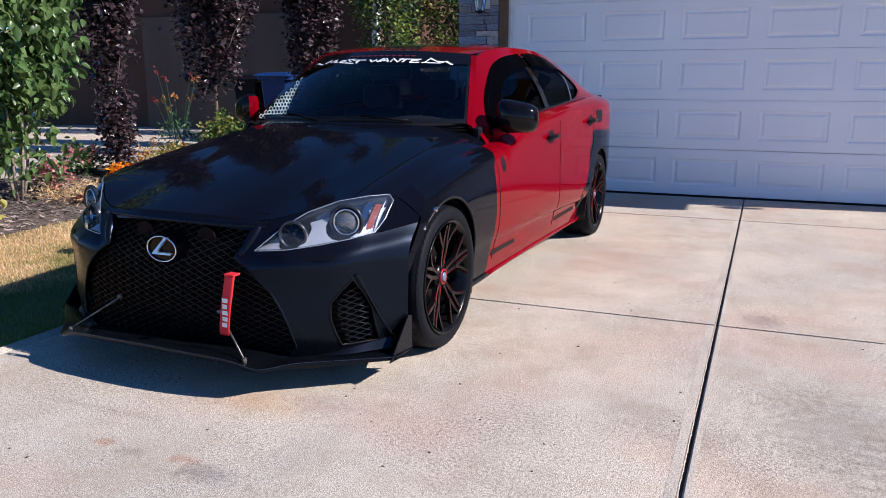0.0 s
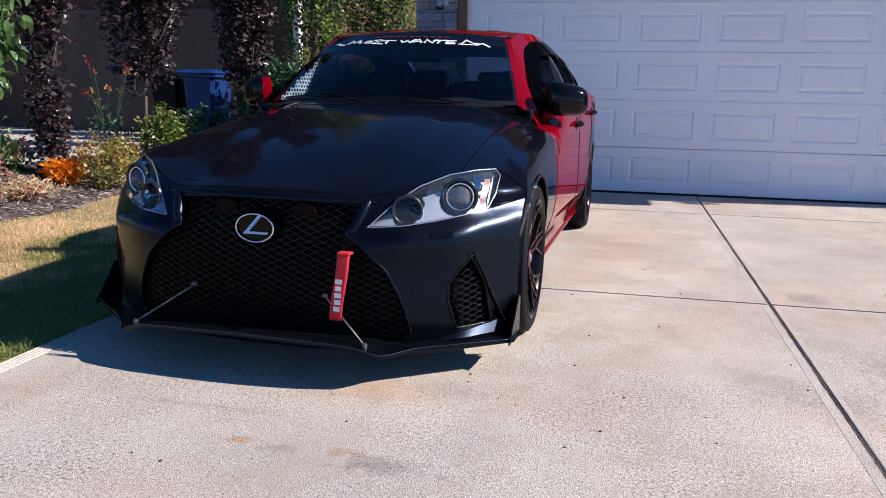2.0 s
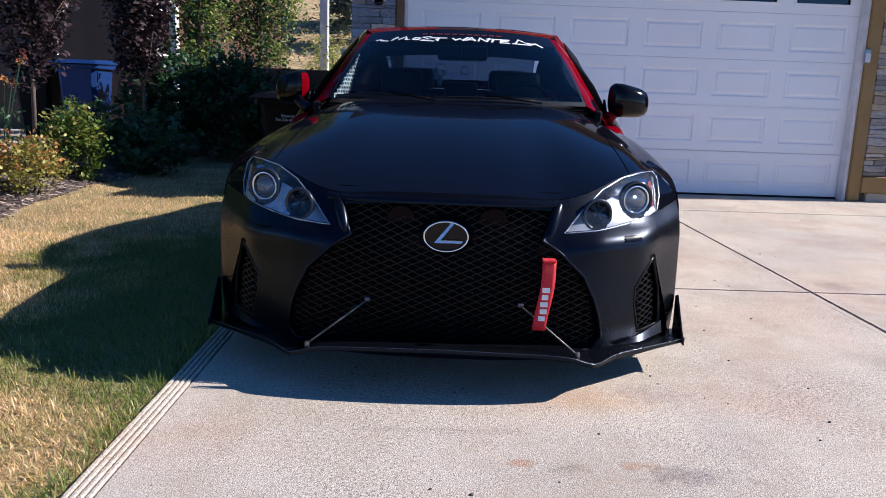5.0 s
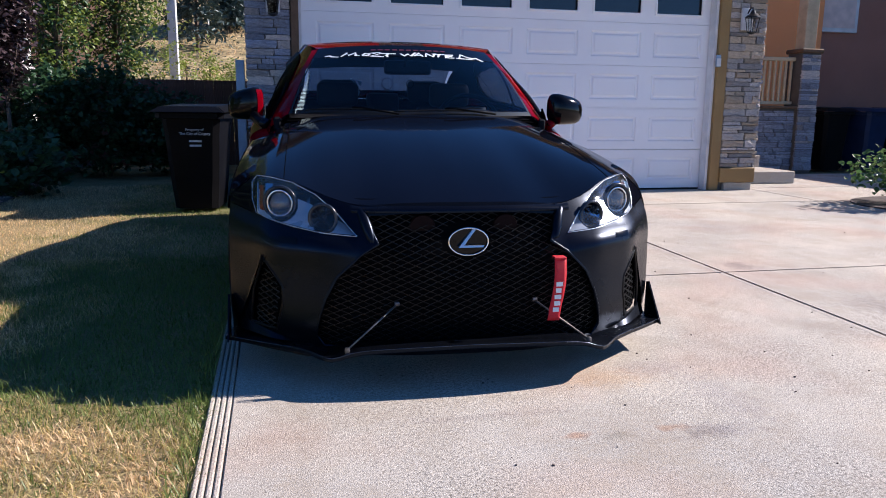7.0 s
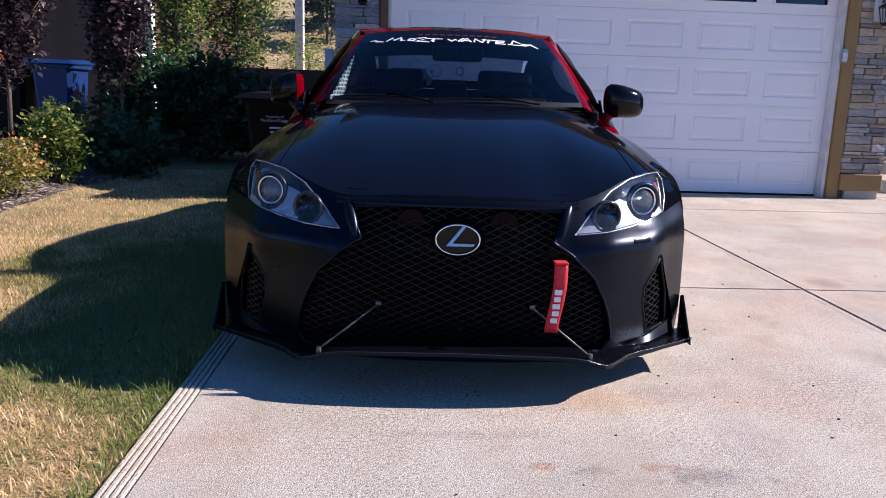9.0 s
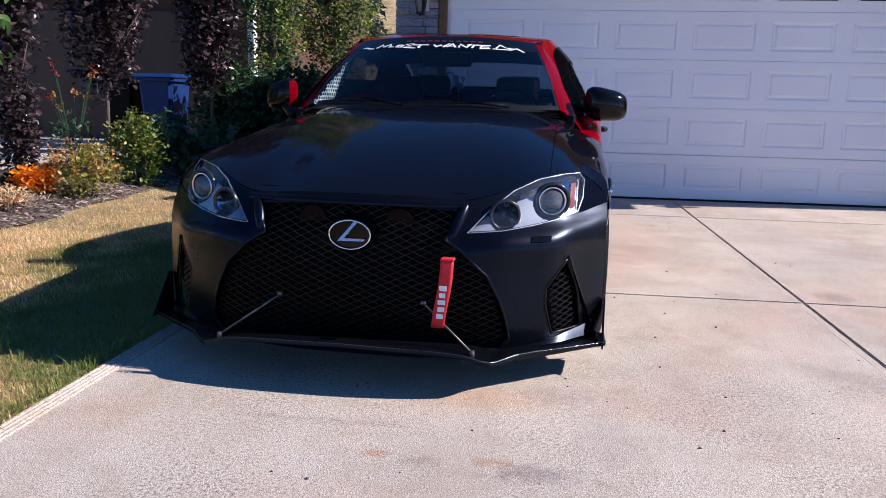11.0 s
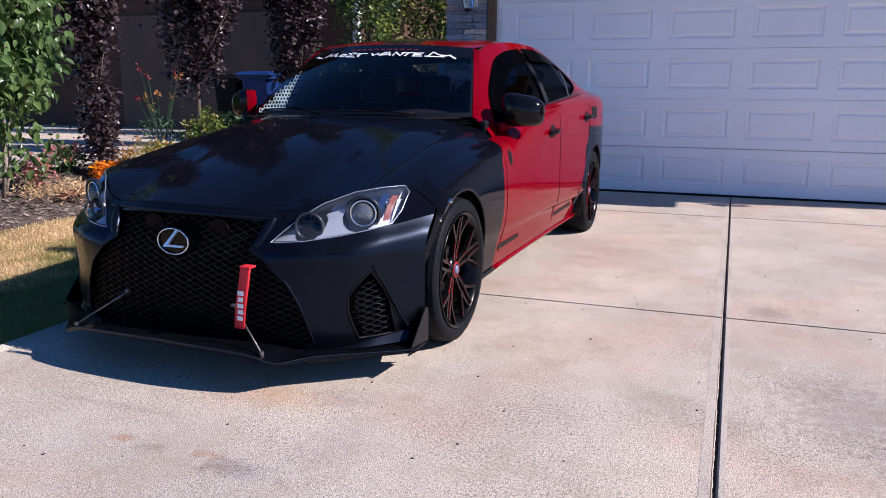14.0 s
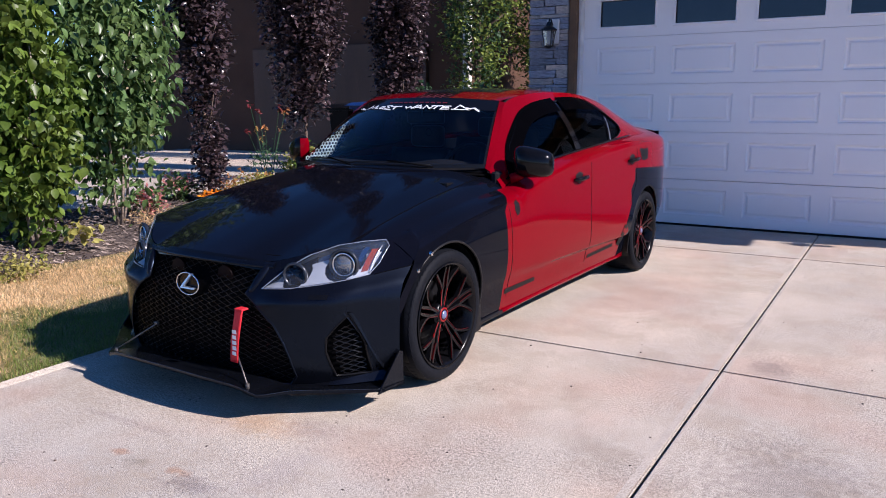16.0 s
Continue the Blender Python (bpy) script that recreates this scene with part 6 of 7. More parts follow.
    mo = part("door_mirror", mir, M["gloss_black"], car, "dark door mirror on a red foot", True)
    cap = take(mir_copy, lambda q: q.x < -.082, .0025)
    mir_copy.free()
    if s > 0:
        cap.free()
    else:
        part("mirror_cap", cap, M["paint_red"], mo, "red inner end of the mirror", True)
    if s < 0:
        mo.matrix_local = Matrix.Translation((-.866, .91, .962)) @ pose(0, 0, 0, 0, 0, -25) @ Matrix.Diagonal((-1, 1, 1, 1))
    else:
        mo.matrix_local = Matrix.Translation((.864, .845, .948)) @ pose(0, 0, 0, 0, 0, 25)
    part("mirror_foot", tube([(s * .752, .785, .858), (s * .79, .82, .875), (s * .825, .85, .905)], [.030, .026, .028], 8), M["paint_red"] if s > 0 else M["bumper_black"], car, "mirror foot", True)

# wheels
def wheel(x, y, s):
    w = part("wheel", lathe([(.235, -.105), (.243, -.115), (.247, -.10), (.236, -.07), (.226, .0), (.228, .10), (.240, .114), (.246, .120), (.241, .126), (.232, .114), (.218, .10), (.214, .0), (.222, -.08)], 48, closed=True), M["rim_black"], car, "black multi-spoke wheel with red accents", True)
    ty = part("tyre", lathe([(.238, -.112), (.258, -.123), (.282, -.122), (.296, -.112), (.302, -.097), (.3045, -.06), (.305, 0), (.3045, .06), (.302, .097), (.296, .112), (.282, .122), (.258, .123), (.238, .112)], 64), M["tyre"], w, "low-profile tyre", True)
    bm = bmesh.new()
    for k in range(64):
        a = 2 * math.pi * k / 64
        for sx, tw in ((.090, .35), (-.090, -.35), (.034, .2), (-.034, -.2)):
            g2 = bmesh.ops.create_cube(bm, size=1)["verts"]
            mm = Matrix.Rotation(a, 4, "X") @ Matrix.Translation((sx, 0, .2990 if abs(sx) > .05 else .3036)) @ Matrix.Rotation((.20 if sx > .05 else -.20 if sx < -.05 else 0), 4, "Y") @ Matrix.Rotation(tw * .5, 4, "Z") @ Matrix.Diagonal((.044, .0255, .006, 1))
            bmesh.ops.transform(bm, matrix=mm, verts=g2)
    part("tread", bm, M["tyre"], ty)
    # spokes: five groups of forked arms
    def arm(a0, a1, r0, r1, x0, x1, w0, w1, h):
        b2 = bmesh.new()
        rows2 = []
        for i in range(7):
            t = i / 6
            a, r, xx, ww = a0 + (a1 - a0) * t, r0 + (r1 - r0) * t, x0 + (x1 - x0) * (t ** 1.6), w0 + (w1 - w0) * t
            c = Vector((xx, r * math.cos(a), r * math.sin(a)))
            tan = Vector((0, -math.sin(a), math.cos(a)))
            c.x += .020
            rows2.append([b2.verts.new(c + tan * q * ww + Vector((dx, 0, 0))) for q, dx in ((-1, -h), (-.75, 0), (.75, 0), (1, -h))])
        for p, q in zip(rows2, rows2[1:]):
            for i in range(4):
                b2.faces.new((p[i], p[(i + 1) % 4], q[(i + 1) % 4], q[i]))
        b2.faces.new(rows2[0])
        b2.faces.new(rows2[-1][::-1])
        bmesh.ops.recalc_face_normals(b2, faces=b2.faces)
        return b2
    first = {}
    for k in range(5):
        base = 2 * math.pi * k / 5 + .3
        specs = []
        for sg in (-1, 1):
            specs.append(("spoke", (base + sg * .20, base + sg * .13, .045, .130, .070, .082, .010, .0085, .022), M["rim_black"]))
            specs.append(("spoke", (base + sg * .13, base + sg * .06, .125, .226, .082, .098, .0085, .007, .020), M["rim_black"]))
            specs.append(("spoke", (base + sg * .15, base + sg * .42, .120, .226, .081, .098, .008, .0065, .020), M["rim_black"]))
            specs.append(("red_accent", (base + sg * .265, base + sg * .185, .040, .125, .0712, .0825, .0026, .0012, .006), M["rim_red"] if k % 2 else M["rim_edge"]))
            specs.append(("red_accent", (base + sg * .185, base + sg * .44, .125, .215, .0815, .097, .0011, .0007, .005), M["rim_edge"]))
            specs.append(("red_accent", (base + sg * .075, base + sg * .035, .135, .215, .0835, .097, .0009, .0006, .005), M["rim_edge"]))
        for nm, args, mm in specs:
            part(nm, arm(*args), mm, w, "", nm == "none")
    part("hub", lathe([(0, .098), (.028, .098), (.032, .094), (.055, .088), (.060, .075), (.058, .03), (0, .03)], 30), M["rim_black"], w, "", True)
    part("hub_cap", lathe([(0, .104), (.015, .103), (.020, .099), (.020, .094)], 24), M["badge_blue"], w, "small blue-grey centre cap", True)
    part("hub_ring", lathe([(.026, .0985), (.034, .0970), (.033, .091), (.026, .093)], 30, closed=True), M["rim_red"], w, "", True)
    for k in range(5):
        a = 2 * math.pi * k / 5 + .3 + .63
        part("lug_nut", lathe([(0, .098), (.006, .097), (.007, .08)], 8), M["rim_black"], w).location = (0, .046 * math.cos(a), .046 * math.sin(a))
    part("brake_disc", lathe([(.06, .0), (.150, .0), (.150, -.02), (.06, -.02)], 40, closed=True), M["plastic"], w, "", True)
    part("brake_caliper", box(-.035, .03, .06, .145, -.07, .07, .012, 2), M["plastic"], w)
    w.matrix_local = Matrix.Translation((x, y, .3085)) @ (Matrix.Identity(4) if s > 0 else pose(0, 0, 0, 0, 0, 180))
    return w


for yy in AXLES:
    for s in (1, -1):
        wheel(s * (.738 if yy == 0 else .752), yy, s)

# cabin
part("floor_pan", box(-.74, .74, -.40, 3.55, .17, .24, .02), M["plastic"], car)
part("firewall", box(-.60, .60, .40, .46, .24, .86), M["plastic"], car)
part("engine_bay", box(-.48, .48, -.45, .40, .24, .60), M["rubber"], car)
for s in (1, -1):
    part("rear_trim", box(*sorted((s * .752, s * .764)), 2.28, 3.20, .45, .975, .004), M["cabin"], car)
part("rear_shelf", box(-.62, .62, 2.60, 3.15, .93, .98, .01), M["cabin"], car)
for s in (1, -1):
    part("door_card", box(s * .70 - .02, s * .70 + .02, .70, 2.55, .25, .90, .01), M["cabin"], car)
dash = part("dashboard", outward(sheet(lambda u, q: Vector((.64 * u, .54 + .17 * u * u + .36 * q, .895 + .030 * math.sin(math.pi * q) - .10 * max(0, q - .75) * 3 + .025 * math.exp(-((u - .52) / .22) ** 2) * math.sin(math.pi * q))), span(-1, 1, 30), span(0, 1, 12)), Vector((0, .8, .3))), M["cabin"], car, "dark dashboard", True)
part("dash_front", box(-.63, .63, .86, .92, .35, .86, .03, 2), M["cabin"], dash)
wheel_s = part("steering_wheel", tube([Vector((.36 + .18 * math.cos(a), 1.02 + .06 * math.sin(a), .86 + .165 * math.sin(a))) for a in span(0, 2 * math.pi, 32)[:-1]], .014, 8, closed=True), M["plastic"], car, "black steering wheel", True)
part("steering_hub", box(.29, .43, .99, 1.03, .81, .90, .02, 2), M["plastic"], wheel_s)


def seat(x, y, name, wd=.25, low=0.0):
    b2 = outward(sheet(lambda u, q: Vector((x + wd * (1 - .12 * q) * u, y + .10 * q - .06 * math.cos(u * 1.3) + .04 * u * u * -1, .45 + (.60 - low) * q)), span(-1, 1, 10), span(0, 1, 10)), Vector((x, y + 1, .8)))
    st = part(name, b2, M["seat_grey"], car, "dark leather seat with head restraint", True)
    m2 = st.modifiers.new("thick", "SOLIDIFY")
    m2.thickness, m2.offset = .11, 0
    part("cushion", box(x - wd, x + wd, y - .50, y + .02, .28, .46, .05, 3), M["seat_grey"], st, "", True)
    hd = part("head_restraint", box(x - .13, x + .13, y + .07, y + .16, 1.06 - low, 1.22 - low * 1.1, .035, 3), M["seat_grey"], st, "", True)
    part("restraint_post", tube([(x - .06, y + .11, 1.0 - low), (x - .06, y + .11, 1.08 - low)], .006), M["chrome"], hd)
    part("restraint_post", tube([(x + .06, y + .11, 1.0 - low), (x + .06, y + .11, 1.08 - low)], .006), M["chrome"], hd)
    return st


seat(.36, 1.55, "front_seat", .25, .10)
seat(-.36, 1.55, "front_seat", .25, .10)
seat(.33, 2.45, "rear_seat", .30, .06)
seat(-.33, 2.45, "rear_seat", .30, .06)
part("rear_armrest", box(-.12, .12, 2.40, 2.52, .45, 1.06, .03, 2), M["seat_grey"], car)
part("bulkhead", box(-.66, .66, 2.74, 2.77, .24, .93), M["cabin"], car)
rv = part("rear_view_mirror", box(-.12, .15, 1.06, 1.10, 1.135, 1.215, .02, 3), M["plastic"], car, "interior mirror with charms", True)
part("mirror_stalk", tube([(0, 1.04, 1.26), (0, 1.06, 1.18)], .010), M["plastic"], rv)
part("charm_ring", tube([(-.10 + .030 * math.cos(a), 1.09, 1.085 + .032 * math.sin(a)) for a in span(0, 6.283, 24)[:-1]], .0020, 5, closed=True), M["lamp_grey"], rv, "hanging ring charm", True)
part("charm_cord", tube([(-.10, 1.09, 1.16), (-.10, 1.09, 1.12)], .002, 4), M["lamp_silver"], rv)
part("charm_ring", tube([(.03 + .02 * math.cos(a), 1.09, 1.085 + .022 * math.sin(a)) for a in span(0, 6.283, 20)[:-1]], .0024, 5, closed=True), M["lamp_grey"], rv, "small round charm", True)
# pale feathered charm hung deeper in the cabin
ch = bmesh.new()
r2 = random.Random(11)
for k in range(16):
    a = r2.uniform(-1, 1)
    p0 = Vector((-.21 + .05 * a, 2.82, 1.175 - .007 * k))
    q = [ch.verts.new(p0 + Vector(d)) for d in ((0, 0, 0), (.026 + .02 * a, .004, -.010), (.030 * a, 0, -.05))]
    ch.faces.new(q)
part("feather_charm", ch, M["shade_white"], car, "pale feathered charm")
bm = bmesh.new()
tube([screen_at((-.06 + .12 * t) / .6, .018 + .05 * math.sin(math.pi * t) ** .5, -.02) for t in span(0, 1, 10)], .004, 5, bm)
part("dash_ornament", bm, M["petal_pink"], car, "small pink ornament on the dashboard", True)
# pale bolts on the arch edge
for x, y, z in ((.859, -.146, .62), (.850, -.235, .56)):
    part("arch_bolt", lathe([(0, .012), (.009, .010), (.011, 0)], 12), M["chrome"], car, "silver bolt").location = (x, y, z)

# ---- planting ----
def leaf_cloud(name, spots, size, material, parent, seed, droop=0.4, slim=0.45, label=""):
    """Many single leaves, each an ovate blade, folded along its rib and curling to a point."""
    r = np.random.RandomState(seed)
    c = np.array(spots, float)
    n = len(c)
    yaw = r.uniform(0, 2 * np.pi, n)
    tip = r.normal(-droop, 0.45, n)
    roll = r.normal(0, 0.6, n)
    s = size * r.uniform(0.55, 1.25, n)
    d = np.stack([np.cos(yaw) * np.cos(tip), np.sin(yaw) * np.cos(tip), np.sin(tip)], 1)
    side_v = np.stack([-np.sin(yaw), np.cos(yaw), np.zeros(n)], 1)
    up = np.cross(d, side_v)
    w = side_v * np.cos(roll)[:, None] + up * np.sin(roll)[:, None]
    nrm = np.cross(d, w)
    S = s[:, None]
    curl = r.uniform(0.02, 0.30, n)[:, None]
    rows = [c]
    for t, wide_t in ((0.24, 0.86), (0.50, 1.0), (0.78, 0.62)):
        line = c + d * S * t * 1.05 - nrm * S * curl * t * t
        for e in (1, 0, -1):
            rows.append(line + w * S * slim * wide_t * e + nrm * S * 0.13 * wide_t * abs(e))
    rows.append(c + d * S * 1.05 - nrm * S * curl * 1.1)
    vs = np.stack(rows, 1).reshape(-1, 3)
    k = np.arange(n)[:, None] * 11
    f = []
    for face in ((0, 1, 2), (0, 2, 3), (1, 4, 5, 2), (2, 5, 6, 3), (4, 7, 8, 5), (5, 8, 9, 6), (7, 10, 8), (8, 10, 9)):
        f += (k + np.array([face])).tolist()
    return raw_part(name, vs.tolist(), f, material, parent, label, True)


def clumps(r, count, each, centre, radii, spread, hollow=0.35, gaps=0.0):
    """Leaf places in clumps through a rough ellipsoid, denser outwards, with gaps."""
    out = []
    while len(out) < count * each:
        v = Vector((r.gauss(0, 1), r.gauss(0, 1), r.gauss(0, 1))).normalized() * (hollow + (1 - hollow) * r.random() ** 0.6)
        bump = 1 + 0.28 * noise.noise(v * 2.3 + Vector((centre[0], centre[1], 0)))
        p = Vector((centre[0] + v.x * radii[0] * bump, centre[1] + v.y * radii[1] * bump, centre[2] + v.z * radii[2] * bump))
        if gaps and noise.noise(p * 2.6) < -0.35 + gaps:
            continue
        for _ in range(each):
            out.append((p.x + r.gauss(0, spread), p.y + r.gauss(0, spread), p.z + r.gauss(0, spread)))
    return out


def stems(name, r, base, top, count, spread, thick, material, parent, kinks=5):
    """Several bent, tapering stems from the ground into the crown."""
    for k in range(count):
        a = r.uniform(0, 6.283)
        end = Vector((base[0] + math.cos(a) * spread * r.uniform(.3, 1), base[1] + math.sin(a) * spread * r.uniform(.3, 1), top * r.uniform(.75, 1)))
        st = Vector((base[0] + math.cos(a) * .05, base[1] + math.sin(a) * .05, base[2] - .03))
        pts = [st.lerp(end, i / kinks) + Vector((r.uniform(-.03, .03), r.uniform(-.03, .03), 0)) * (i > 0) for i in range(kinks + 1)]
        part(name, tube(pts, [thick * (1 - .75 * i / kinks) for i in range(kinks + 1)], 6), material, parent, "", True)
        for j in range(3):
            i = r.randrange(2, kinks)
            q = pts[i] + Vector((r.uniform(-1, 1), r.uniform(-1, 1), r.uniform(.3, .9))) * spread * .6
            part("limb", tube([pts[i], pts[i].lerp(q, .5) + Vector((0, 0, .03)), q], [thick * .4, thick * .25, thick * .1], 5), material, parent, "", True)


def plant(name, x, y, label, category, group=""):
    return thing(name, pose(x, y, lawn_z(x, y) if x > -6.8 else .2), label, category, group)


# broad-leaved shrub between the driveways
r = random.Random(21)
p = plant("lilac_shrub", -6.06, 4.56, "tall broad-leaved green shrub with pale stems", "shrub")
stems("trunk", r, (0, 0, 0), 1.9, 6, .42, .015, M["bark_pale"], p)
leaf_cloud("crown", clumps(r, 860, 7, (0, 0, 1.60), (.56, .62, 1.16), .075, .30, .14), .096, M["leaf_green"], p, 1, .7, .29)
leaf_cloud("low_leaves", clumps(r, 46, 6, (.05, .05, .50), (.42, .5, .32), .05), .085, M["leaf_green"], p, 2, .5, .30)
p = plant("vine_shrub", -5.85, 3.62, "lime-green leafy shrub trailing to the ground", "shrub")
stems("trunk", r, (0, 0, 0), 1.7, 5, .35, .018, M["bark_pale"], p)
leaf_cloud("crown", clumps(r, 620, 7, (0, 0, 1.05), (.44, .36, 1.05), .07, .40, .10), .086, M["leaf_vine"], p, 3, .7, .38)
leaf_cloud("yellow_leaves", clumps(r, 9, 6, (.35, .1, .14), (.13, .2, .09), .04), .065, M["leaf_yellow"], p, 4, .4, .4)
p = plant("vine_shrub", -6.2, 2.4, "dark green leafy shrub trailing to the ground", "shrub")
stems("trunk", r, (0, 0, 0), 1.7, 4, .35, .018, M["bark_pale"], p)
leaf_cloud("crown", clumps(r, 300, 7, (0, 0, 1.35), (.6, .75, 1.3), .08, .5, .05), .10, M["leaf_green"], p, 5, .6, .4)


# slender purple-leaved columns
def purple_tree(x, y, h, rad, low, lean, seed, lower=0):
    r = random.Random(seed)
    p = plant("purple_leaved_tree", x, y, "slender purple-leaved columnar tree with pale trunk", "tree", "purple columnar trees")
    pts = [(lean * i / 6 + r.uniform(-.02, .02), r.uniform(-.02, .02), -.05 + h * .85 * i / 6) for i in range(7)]
    part("trunk", tube(pts, [.026 * (1 - .11 * i) for i in range(7)], 8), M["bark"], p, "", True)
    for k in range(14):
        z = low * .8 + (h - low) * r.random() * .8
        a = r.uniform(0, 6.283)
        q0 = Vector((lean * z / h, 0, z))
        q1 = q0 + Vector((math.cos(a) * rad * .8, math.sin(a) * rad * .8, rad * r.uniform(.9, 1.8)))
        part("limb", tube([q0, q0.lerp(q1, .5) + Vector((math.cos(a), math.sin(a), 0)) * .03, q1], [.010, .007, .003], 5), M["bark"], p, "", True)
    leaf_cloud("crown", clumps(r, int(520 * (h - low) * (rad / .4)), 7, (lean, 0, (h + low) / 2), (rad, rad, (h - low) / 2), .06, .2, .05), .070, M["leaf_purple"], p, seed, .1, .34)
    if lower:
        leaf_cloud("low_leaves", clumps(r, 260, 7, (0, 0, lower * .5), (.17, .17, lower * .52), .04, .2), .052, M["leaf_purple"], p, seed + 50, .1, .36)
    return p


purple_tree(-6.20, 5.90, 3.6, .30, 1.02, -.03, 31, 1.10)
purple_tree(-6.62, 8.05, 5.3, .56, .78, .02, 32)
purple_tree(-5.95, 9.4, 5.3, .44, .9, .0, 33)

# green trees in the shade of the houses
def leafy_tree(x, y, z0, h, rad, material, seed, label, count=420, leaf=.075):
    r = random.Random(seed)
    p = thing("leafy_tree", pose(x, y, z0), label, "tree", "trees between the houses")
    part("trunk", tube([(0, 0, -.05), (.03, .02, h * .3), (-.02, .03, h * .55), (.02, 0, h * .85)], [.07, .055, .04, .015], 8), M["bark"], p, "", True)
    for k in range(12):
        a, z = r.uniform(0, 6.283), h * r.uniform(.25, .7)
        q1 = Vector((math.cos(a) * rad * .75, math.sin(a) * rad * .75, z + rad * r.uniform(.3, .8)))
        part("limb", tube([(0, 0, z), Vector((0, 0, z)).lerp(q1, .5) + Vector((0, 0, .05)), q1], [.03, .02, .006], 5), M["bark"], p, "", True)
    # crown's shade and sunlight put into two leaf colours, dark inside, bright outside
    leaf_cloud("crown", clumps(r, int(count * .55), 7, (0, 0, h * .58), (rad * .9, rad * .9, h * .46), .09, .1, .12), leaf, M["leaf_dark"], p, seed, .2, .36, "inner leaves, dark green for the crown's shade")
    leaf_cloud("outer_leaves", clumps(r, int(count * .34), 7, (0, 0, h * .59), (rad, rad, h * .45), .10, .72, .26), leaf, material, p, seed + 7, .2, .36, "outer leaves, yellow-green as if sunlit")
    return p


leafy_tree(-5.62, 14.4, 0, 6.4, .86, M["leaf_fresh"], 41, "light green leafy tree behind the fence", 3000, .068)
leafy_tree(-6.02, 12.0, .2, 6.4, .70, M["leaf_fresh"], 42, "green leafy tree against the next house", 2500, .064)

# low planting
def bush(x, y, h, rad, material, leaf, seed, label, count=90, second=None, slim=.36, each=7, name="bush"):
    r = random.Random(seed)
    p = plant(name, x, y, label, "bush")
    stems("stem", r, (0, 0, 0), h * .8, 6, rad * .6, .007, M["bark"], p, 4)
    leaf_cloud("foliage", clumps(r, count, each, (0, 0, h * .52), (rad, rad, h * .50), .03, .3), leaf, material, p, seed, -.5, slim)
    if second:
        tips = leaf_cloud("tip_growth", clumps(r, count // 4, each, (0, 0, h * .72), (rad * .95, rad * .95, h * .34), .025, .6), leaf, second, p, seed + 9, -.6, slim)
        tagged(tips, "", kind="stuff")
    return p


bush(-5.66, 6.02, .46, .34, M["leaf_yellow"], .034, 51, "yellow-green barberry bush with rusty tips", 230, M["leaf_rust"])
bush(-5.68, 7.0, .72, .30, M["leaf_vine"], .042, 52, "upright light green bush with pale tips", 230, M["leaf_yellow"])
bush(-6.55, 5.75, .28, .22, M["leaf_green"], .05, 53, "low green perennial in the flower bed", 60, M["petal_pink"])
bush(-6.05, 4.95, .30, .17, M["petal_pink"], .045, 54, "clump of faded pink flowers", 40, M["leaf_green"])
bush(-5.82, 4.95, .15, .36, M["grass_dry"], .045, 55, "dry straw-coloured ground cover clump", 110, None, .10)
bush(-5.25, 2.95, .14, .35, M["leaf_yellow"], .03, 57, "low yellow-green ground cover", 120)
bush(-5.62, 4.93, .12, .08, M["petal_red"], .03, 58, "small red flower in the mulch", 9)
bush(-5.45, 8.15, .62, .55, M["leaf_dark"], .09, 59, "dark broad-leaved plant in the shade", 170)
bush(-6.25, 8.6, .6, .5, M["leaf_dark"], .08, 60, "dark green plant in the shade", 130)
bush(-4.35, 10.7, 1.15, .62, M["leaf_dark"], .08, 61, "dark shrub by the fence in shade", 420)
bush(-5.15, 10.55, 1.5, .70, M["leaf_dark"], .08, 65, "tall dark shrub by the fence in shade", 620)
bush(-5.95, 10.3, 1.4, .62, M["leaf_dark"], .08, 66, "tall dark shrub in the shade of the trees", 520)
bush(-6.01, 5.80, .20, .15, M["petal_orange"], .034, 62, "bright orange mound of chrysanthemum flowers", 230, None, .5, name="orange_flowers")
# tall daisies and red spikes
p = plant("coneflowers", -6.45, 7.1, "tall faded coneflowers with red and rusty heads", "flower")
r = random.Random(63)
for k in range(9):
    a, hh = r.uniform(0, 6.28), r.uniform(.75, 1.25)
    e = Vector((math.cos(a) * .28, math.sin(a) * .28, hh - .12))
    part("stem", tube([(0, 0, -.03), e * .5 + Vector((0, 0, .05)), e], .004, 5), M["leaf_dark"], p)
    leaf_cloud("flower_head", [tuple(e + Vector((r.gauss(0, .012), r.gauss(0, .012), r.gauss(0, .02)))) for _ in range(16)], .045, M["petal_red"] if k % 2 else M["leaf_rust"], p, 70 + k, .3, .2)
leaf_cloud("foliage", clumps(r, 34, 6, (0, 0, .32), (.28, .28, .32), .04), .06, M["leaf_dark"], p, 64, .3, .25)

# the bush and its small bed on the right
bed = [(3.1 + .75 * math.cos(a) * 1.2 + .8, 6.1 + .75 * math.sin(a)) for a in span(0, 2 * math.pi, 24)[:-1]]
tagged(part("shrub_bed", prism(bed, -.04, .012), M["mulch_soil"]), "small soil bed beside the driveway", "flower bed", kind="structure")
r = random.Random(71)
p = thing("rose_bush", pose(3.62, 6.1, .01), "low green leafy bush at the driveway edge", "bush")
stems("stem", r, (0, 0, 0), .55, 8, .5, .008, M["bark"], p, 4)
leaf_cloud("foliage", clumps(r, 190, 7, (0, 0, .38), (.72, .55, .30), .04, .4, .1), .062, M["leaf_green"], p, 72, -.1, .36)
leaf_cloud("yellow_leaves", clumps(r, 8, 5, (-.2, -.2, .2), (.4, .3, .15), .03), .05, M["leaf_yellow"], p, 73, -.1, .36)

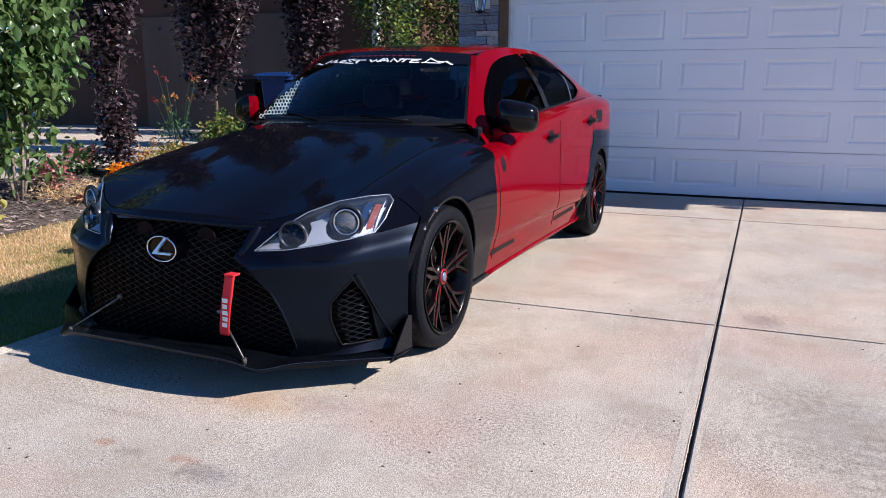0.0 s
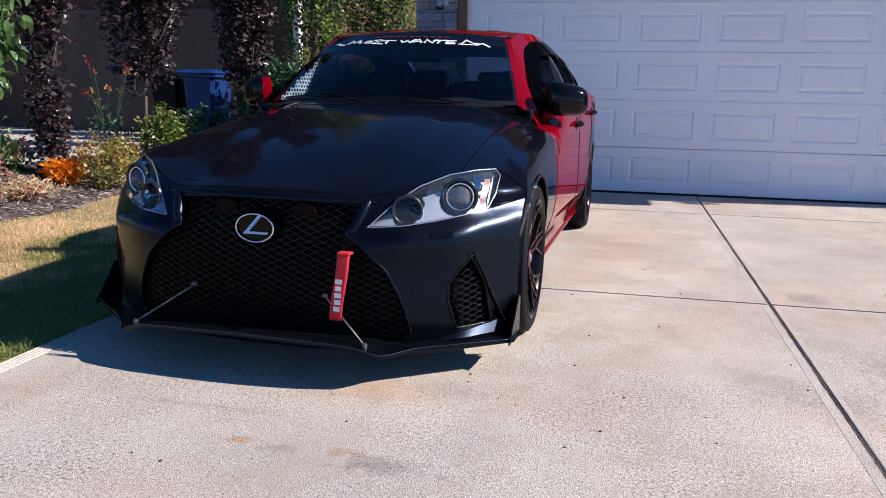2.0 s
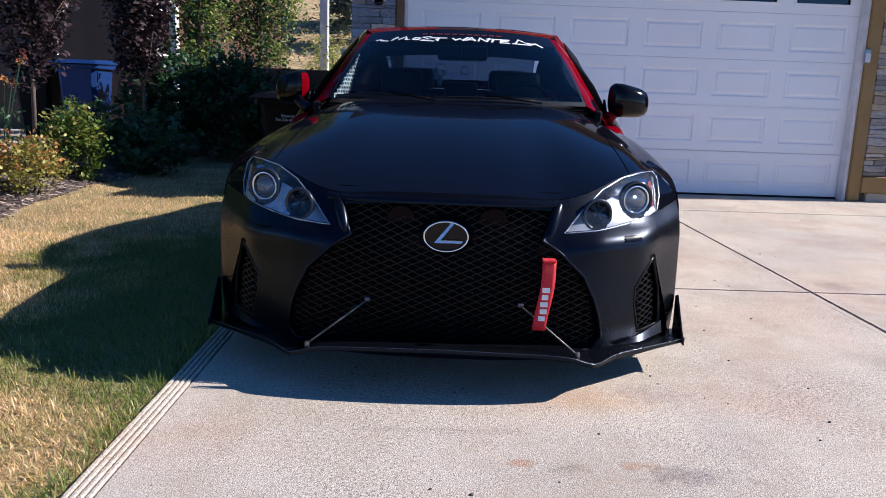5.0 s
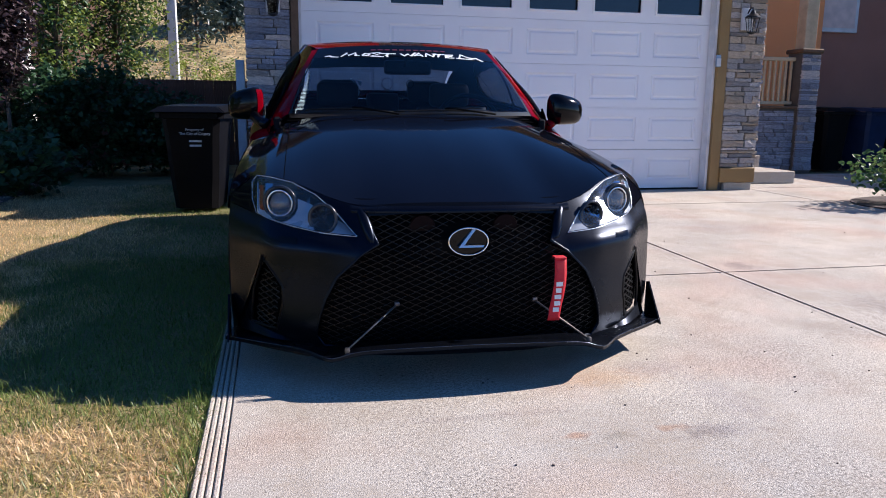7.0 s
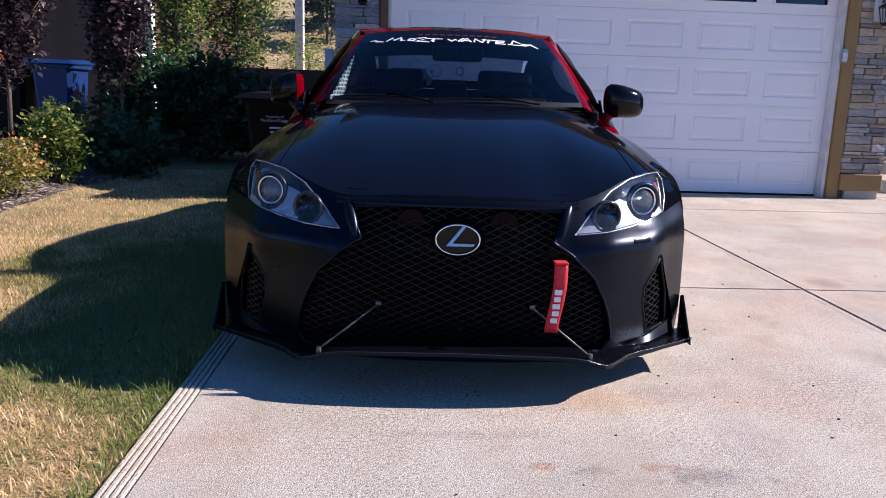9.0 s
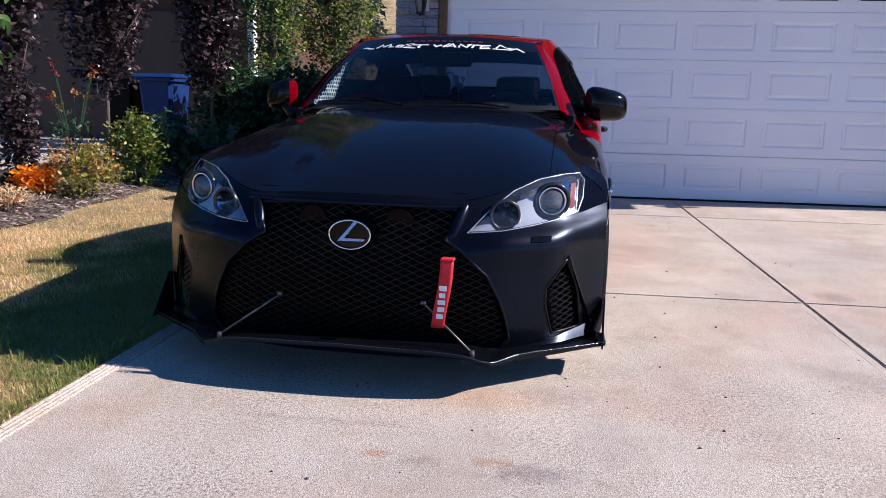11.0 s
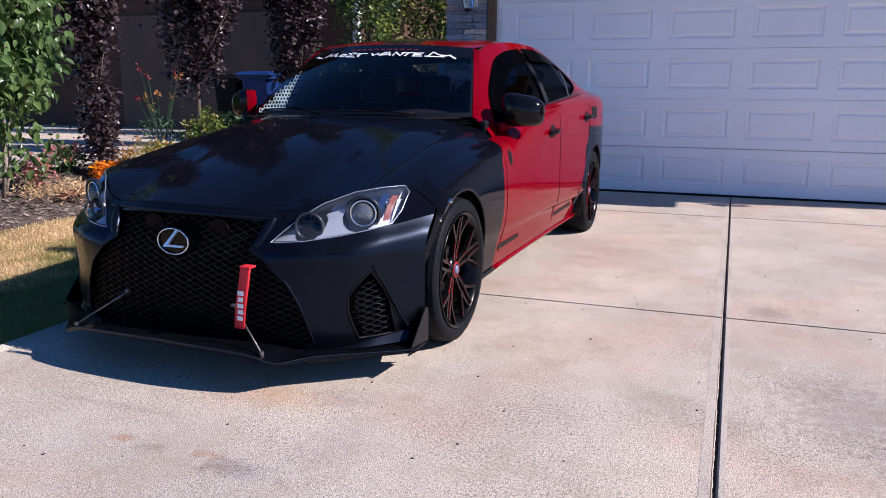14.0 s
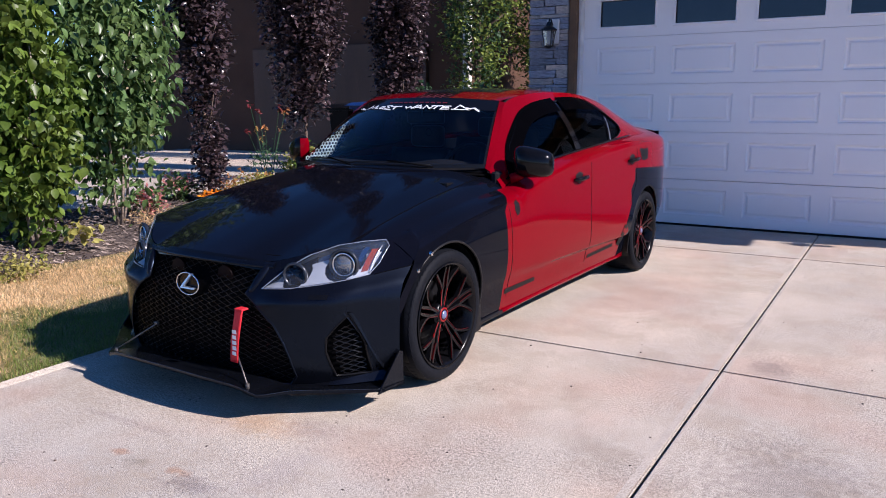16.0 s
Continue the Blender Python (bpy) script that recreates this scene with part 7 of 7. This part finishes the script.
# hillside scrub and conifers
M["leaf_spruce"] = leaf_mat("spruce_needles", (0.035, 0.065, 0.06), (0.06, 0.09, 0.08), 0.15)
def conifer(x, y, h, seed):
    r = random.Random(seed)
    p = thing("spruce", pose(x, y, hill_z(x, y)), "blue-green spruce on the hillside", "tree", "hillside spruces")
    part("trunk", tube([(0, 0, -.1), (0, 0, h)], [.12, .01], 6), M["bark"], p)
    sp = []
    for k in range(4200):
        t = r.random() ** .7
        a, rr = r.uniform(0, 6.28), (1 - t) * h * .26 * r.uniform(.3, 1)
        zz = h * (.08 + .92 * t) - rr * .25 + .12 * math.sin(t * 40)
        sp.append((rr * math.cos(a), rr * math.sin(a), zz))
    leaf_cloud("crown", sp, .34, M["leaf_spruce"], p, seed, .2, .20)


for k, (x, y, h) in enumerate(((-5.2, 45, 4.5), (-6.6, 41, 7), (-4.4, 48, 5), (-7.4, 46, 9), (-2.8, 47, 8), (-11, 40, 7), (-15, 46, 9), (-20, 41, 8))):
    conifer(x, y, h, 80 + k)
r = random.Random(90)
sp = []
for k in range(900):
    x, y = r.uniform(-22, 4), r.uniform(20, 50)
    for _ in range(9):
        sp.append((x + r.gauss(0, .35), y + r.gauss(0, .3), hill_z(x, y) + abs(r.gauss(0, .12))))
tagged(leaf_cloud("hill_scrub", sp, .20, M["grass_dry"], None, 91, -.6, .12), "dry scrub on the hillside", "scrub", kind="stuff")
for k, (x, y, h) in enumerate(((-5.35, 23.0, 3.0), (-4.15, 21.5, 0.8), (-4.6, 27, 1.0), (-5.3, 31, 1.4), (-4.6, 33, 1.2), (-6.5, 30, 1.8))):
    r = random.Random(95 + k)
    p = thing("hill_shrub", pose(x, y, hill_z(x, y)), "yellow-green shrub at the foot of the hill", "shrub", "hillside shrubs")
    part("stem", tube([(0, 0, -.1), (0, 0, h * .6)], .03, 5), M["bark"], p)
    leaf_cloud("foliage", clumps(r, 110, 7, (0, 0, h * .52), (h * .32, h * .32, h * .5), .08, .3), .09, M["leaf_lime"], p, 95 + k, -.2, .3)

post = thing("white_post", pose(-6.02, 26.0, hill_z(-6.0, 26.0)), "white painted post on the slope behind the trees", "post")
part("shaft", box(-.14, .14, -.14, .14, -.2, 5.2, .02), M["white_paint"], post)
part("cap", box(-.18, .18, -.18, .18, 5.2, 5.28, .02), M["white_paint"], post)
r = random.Random(97)
sp = []
for k in range(230):
    x, y = r.uniform(-18, 2), r.uniform(20, 46)
    for _ in range(12):
        sp.append((x + r.gauss(0, .28), y + r.gauss(0, .28), hill_z(x, y) + abs(r.gauss(0, .22))))
tagged(leaf_cloud("hill_brush", sp, .15, M["leaf_spruce"], None, 98, -.5, .3), "grey-green low brush on the hillside", "scrub", kind="stuff")
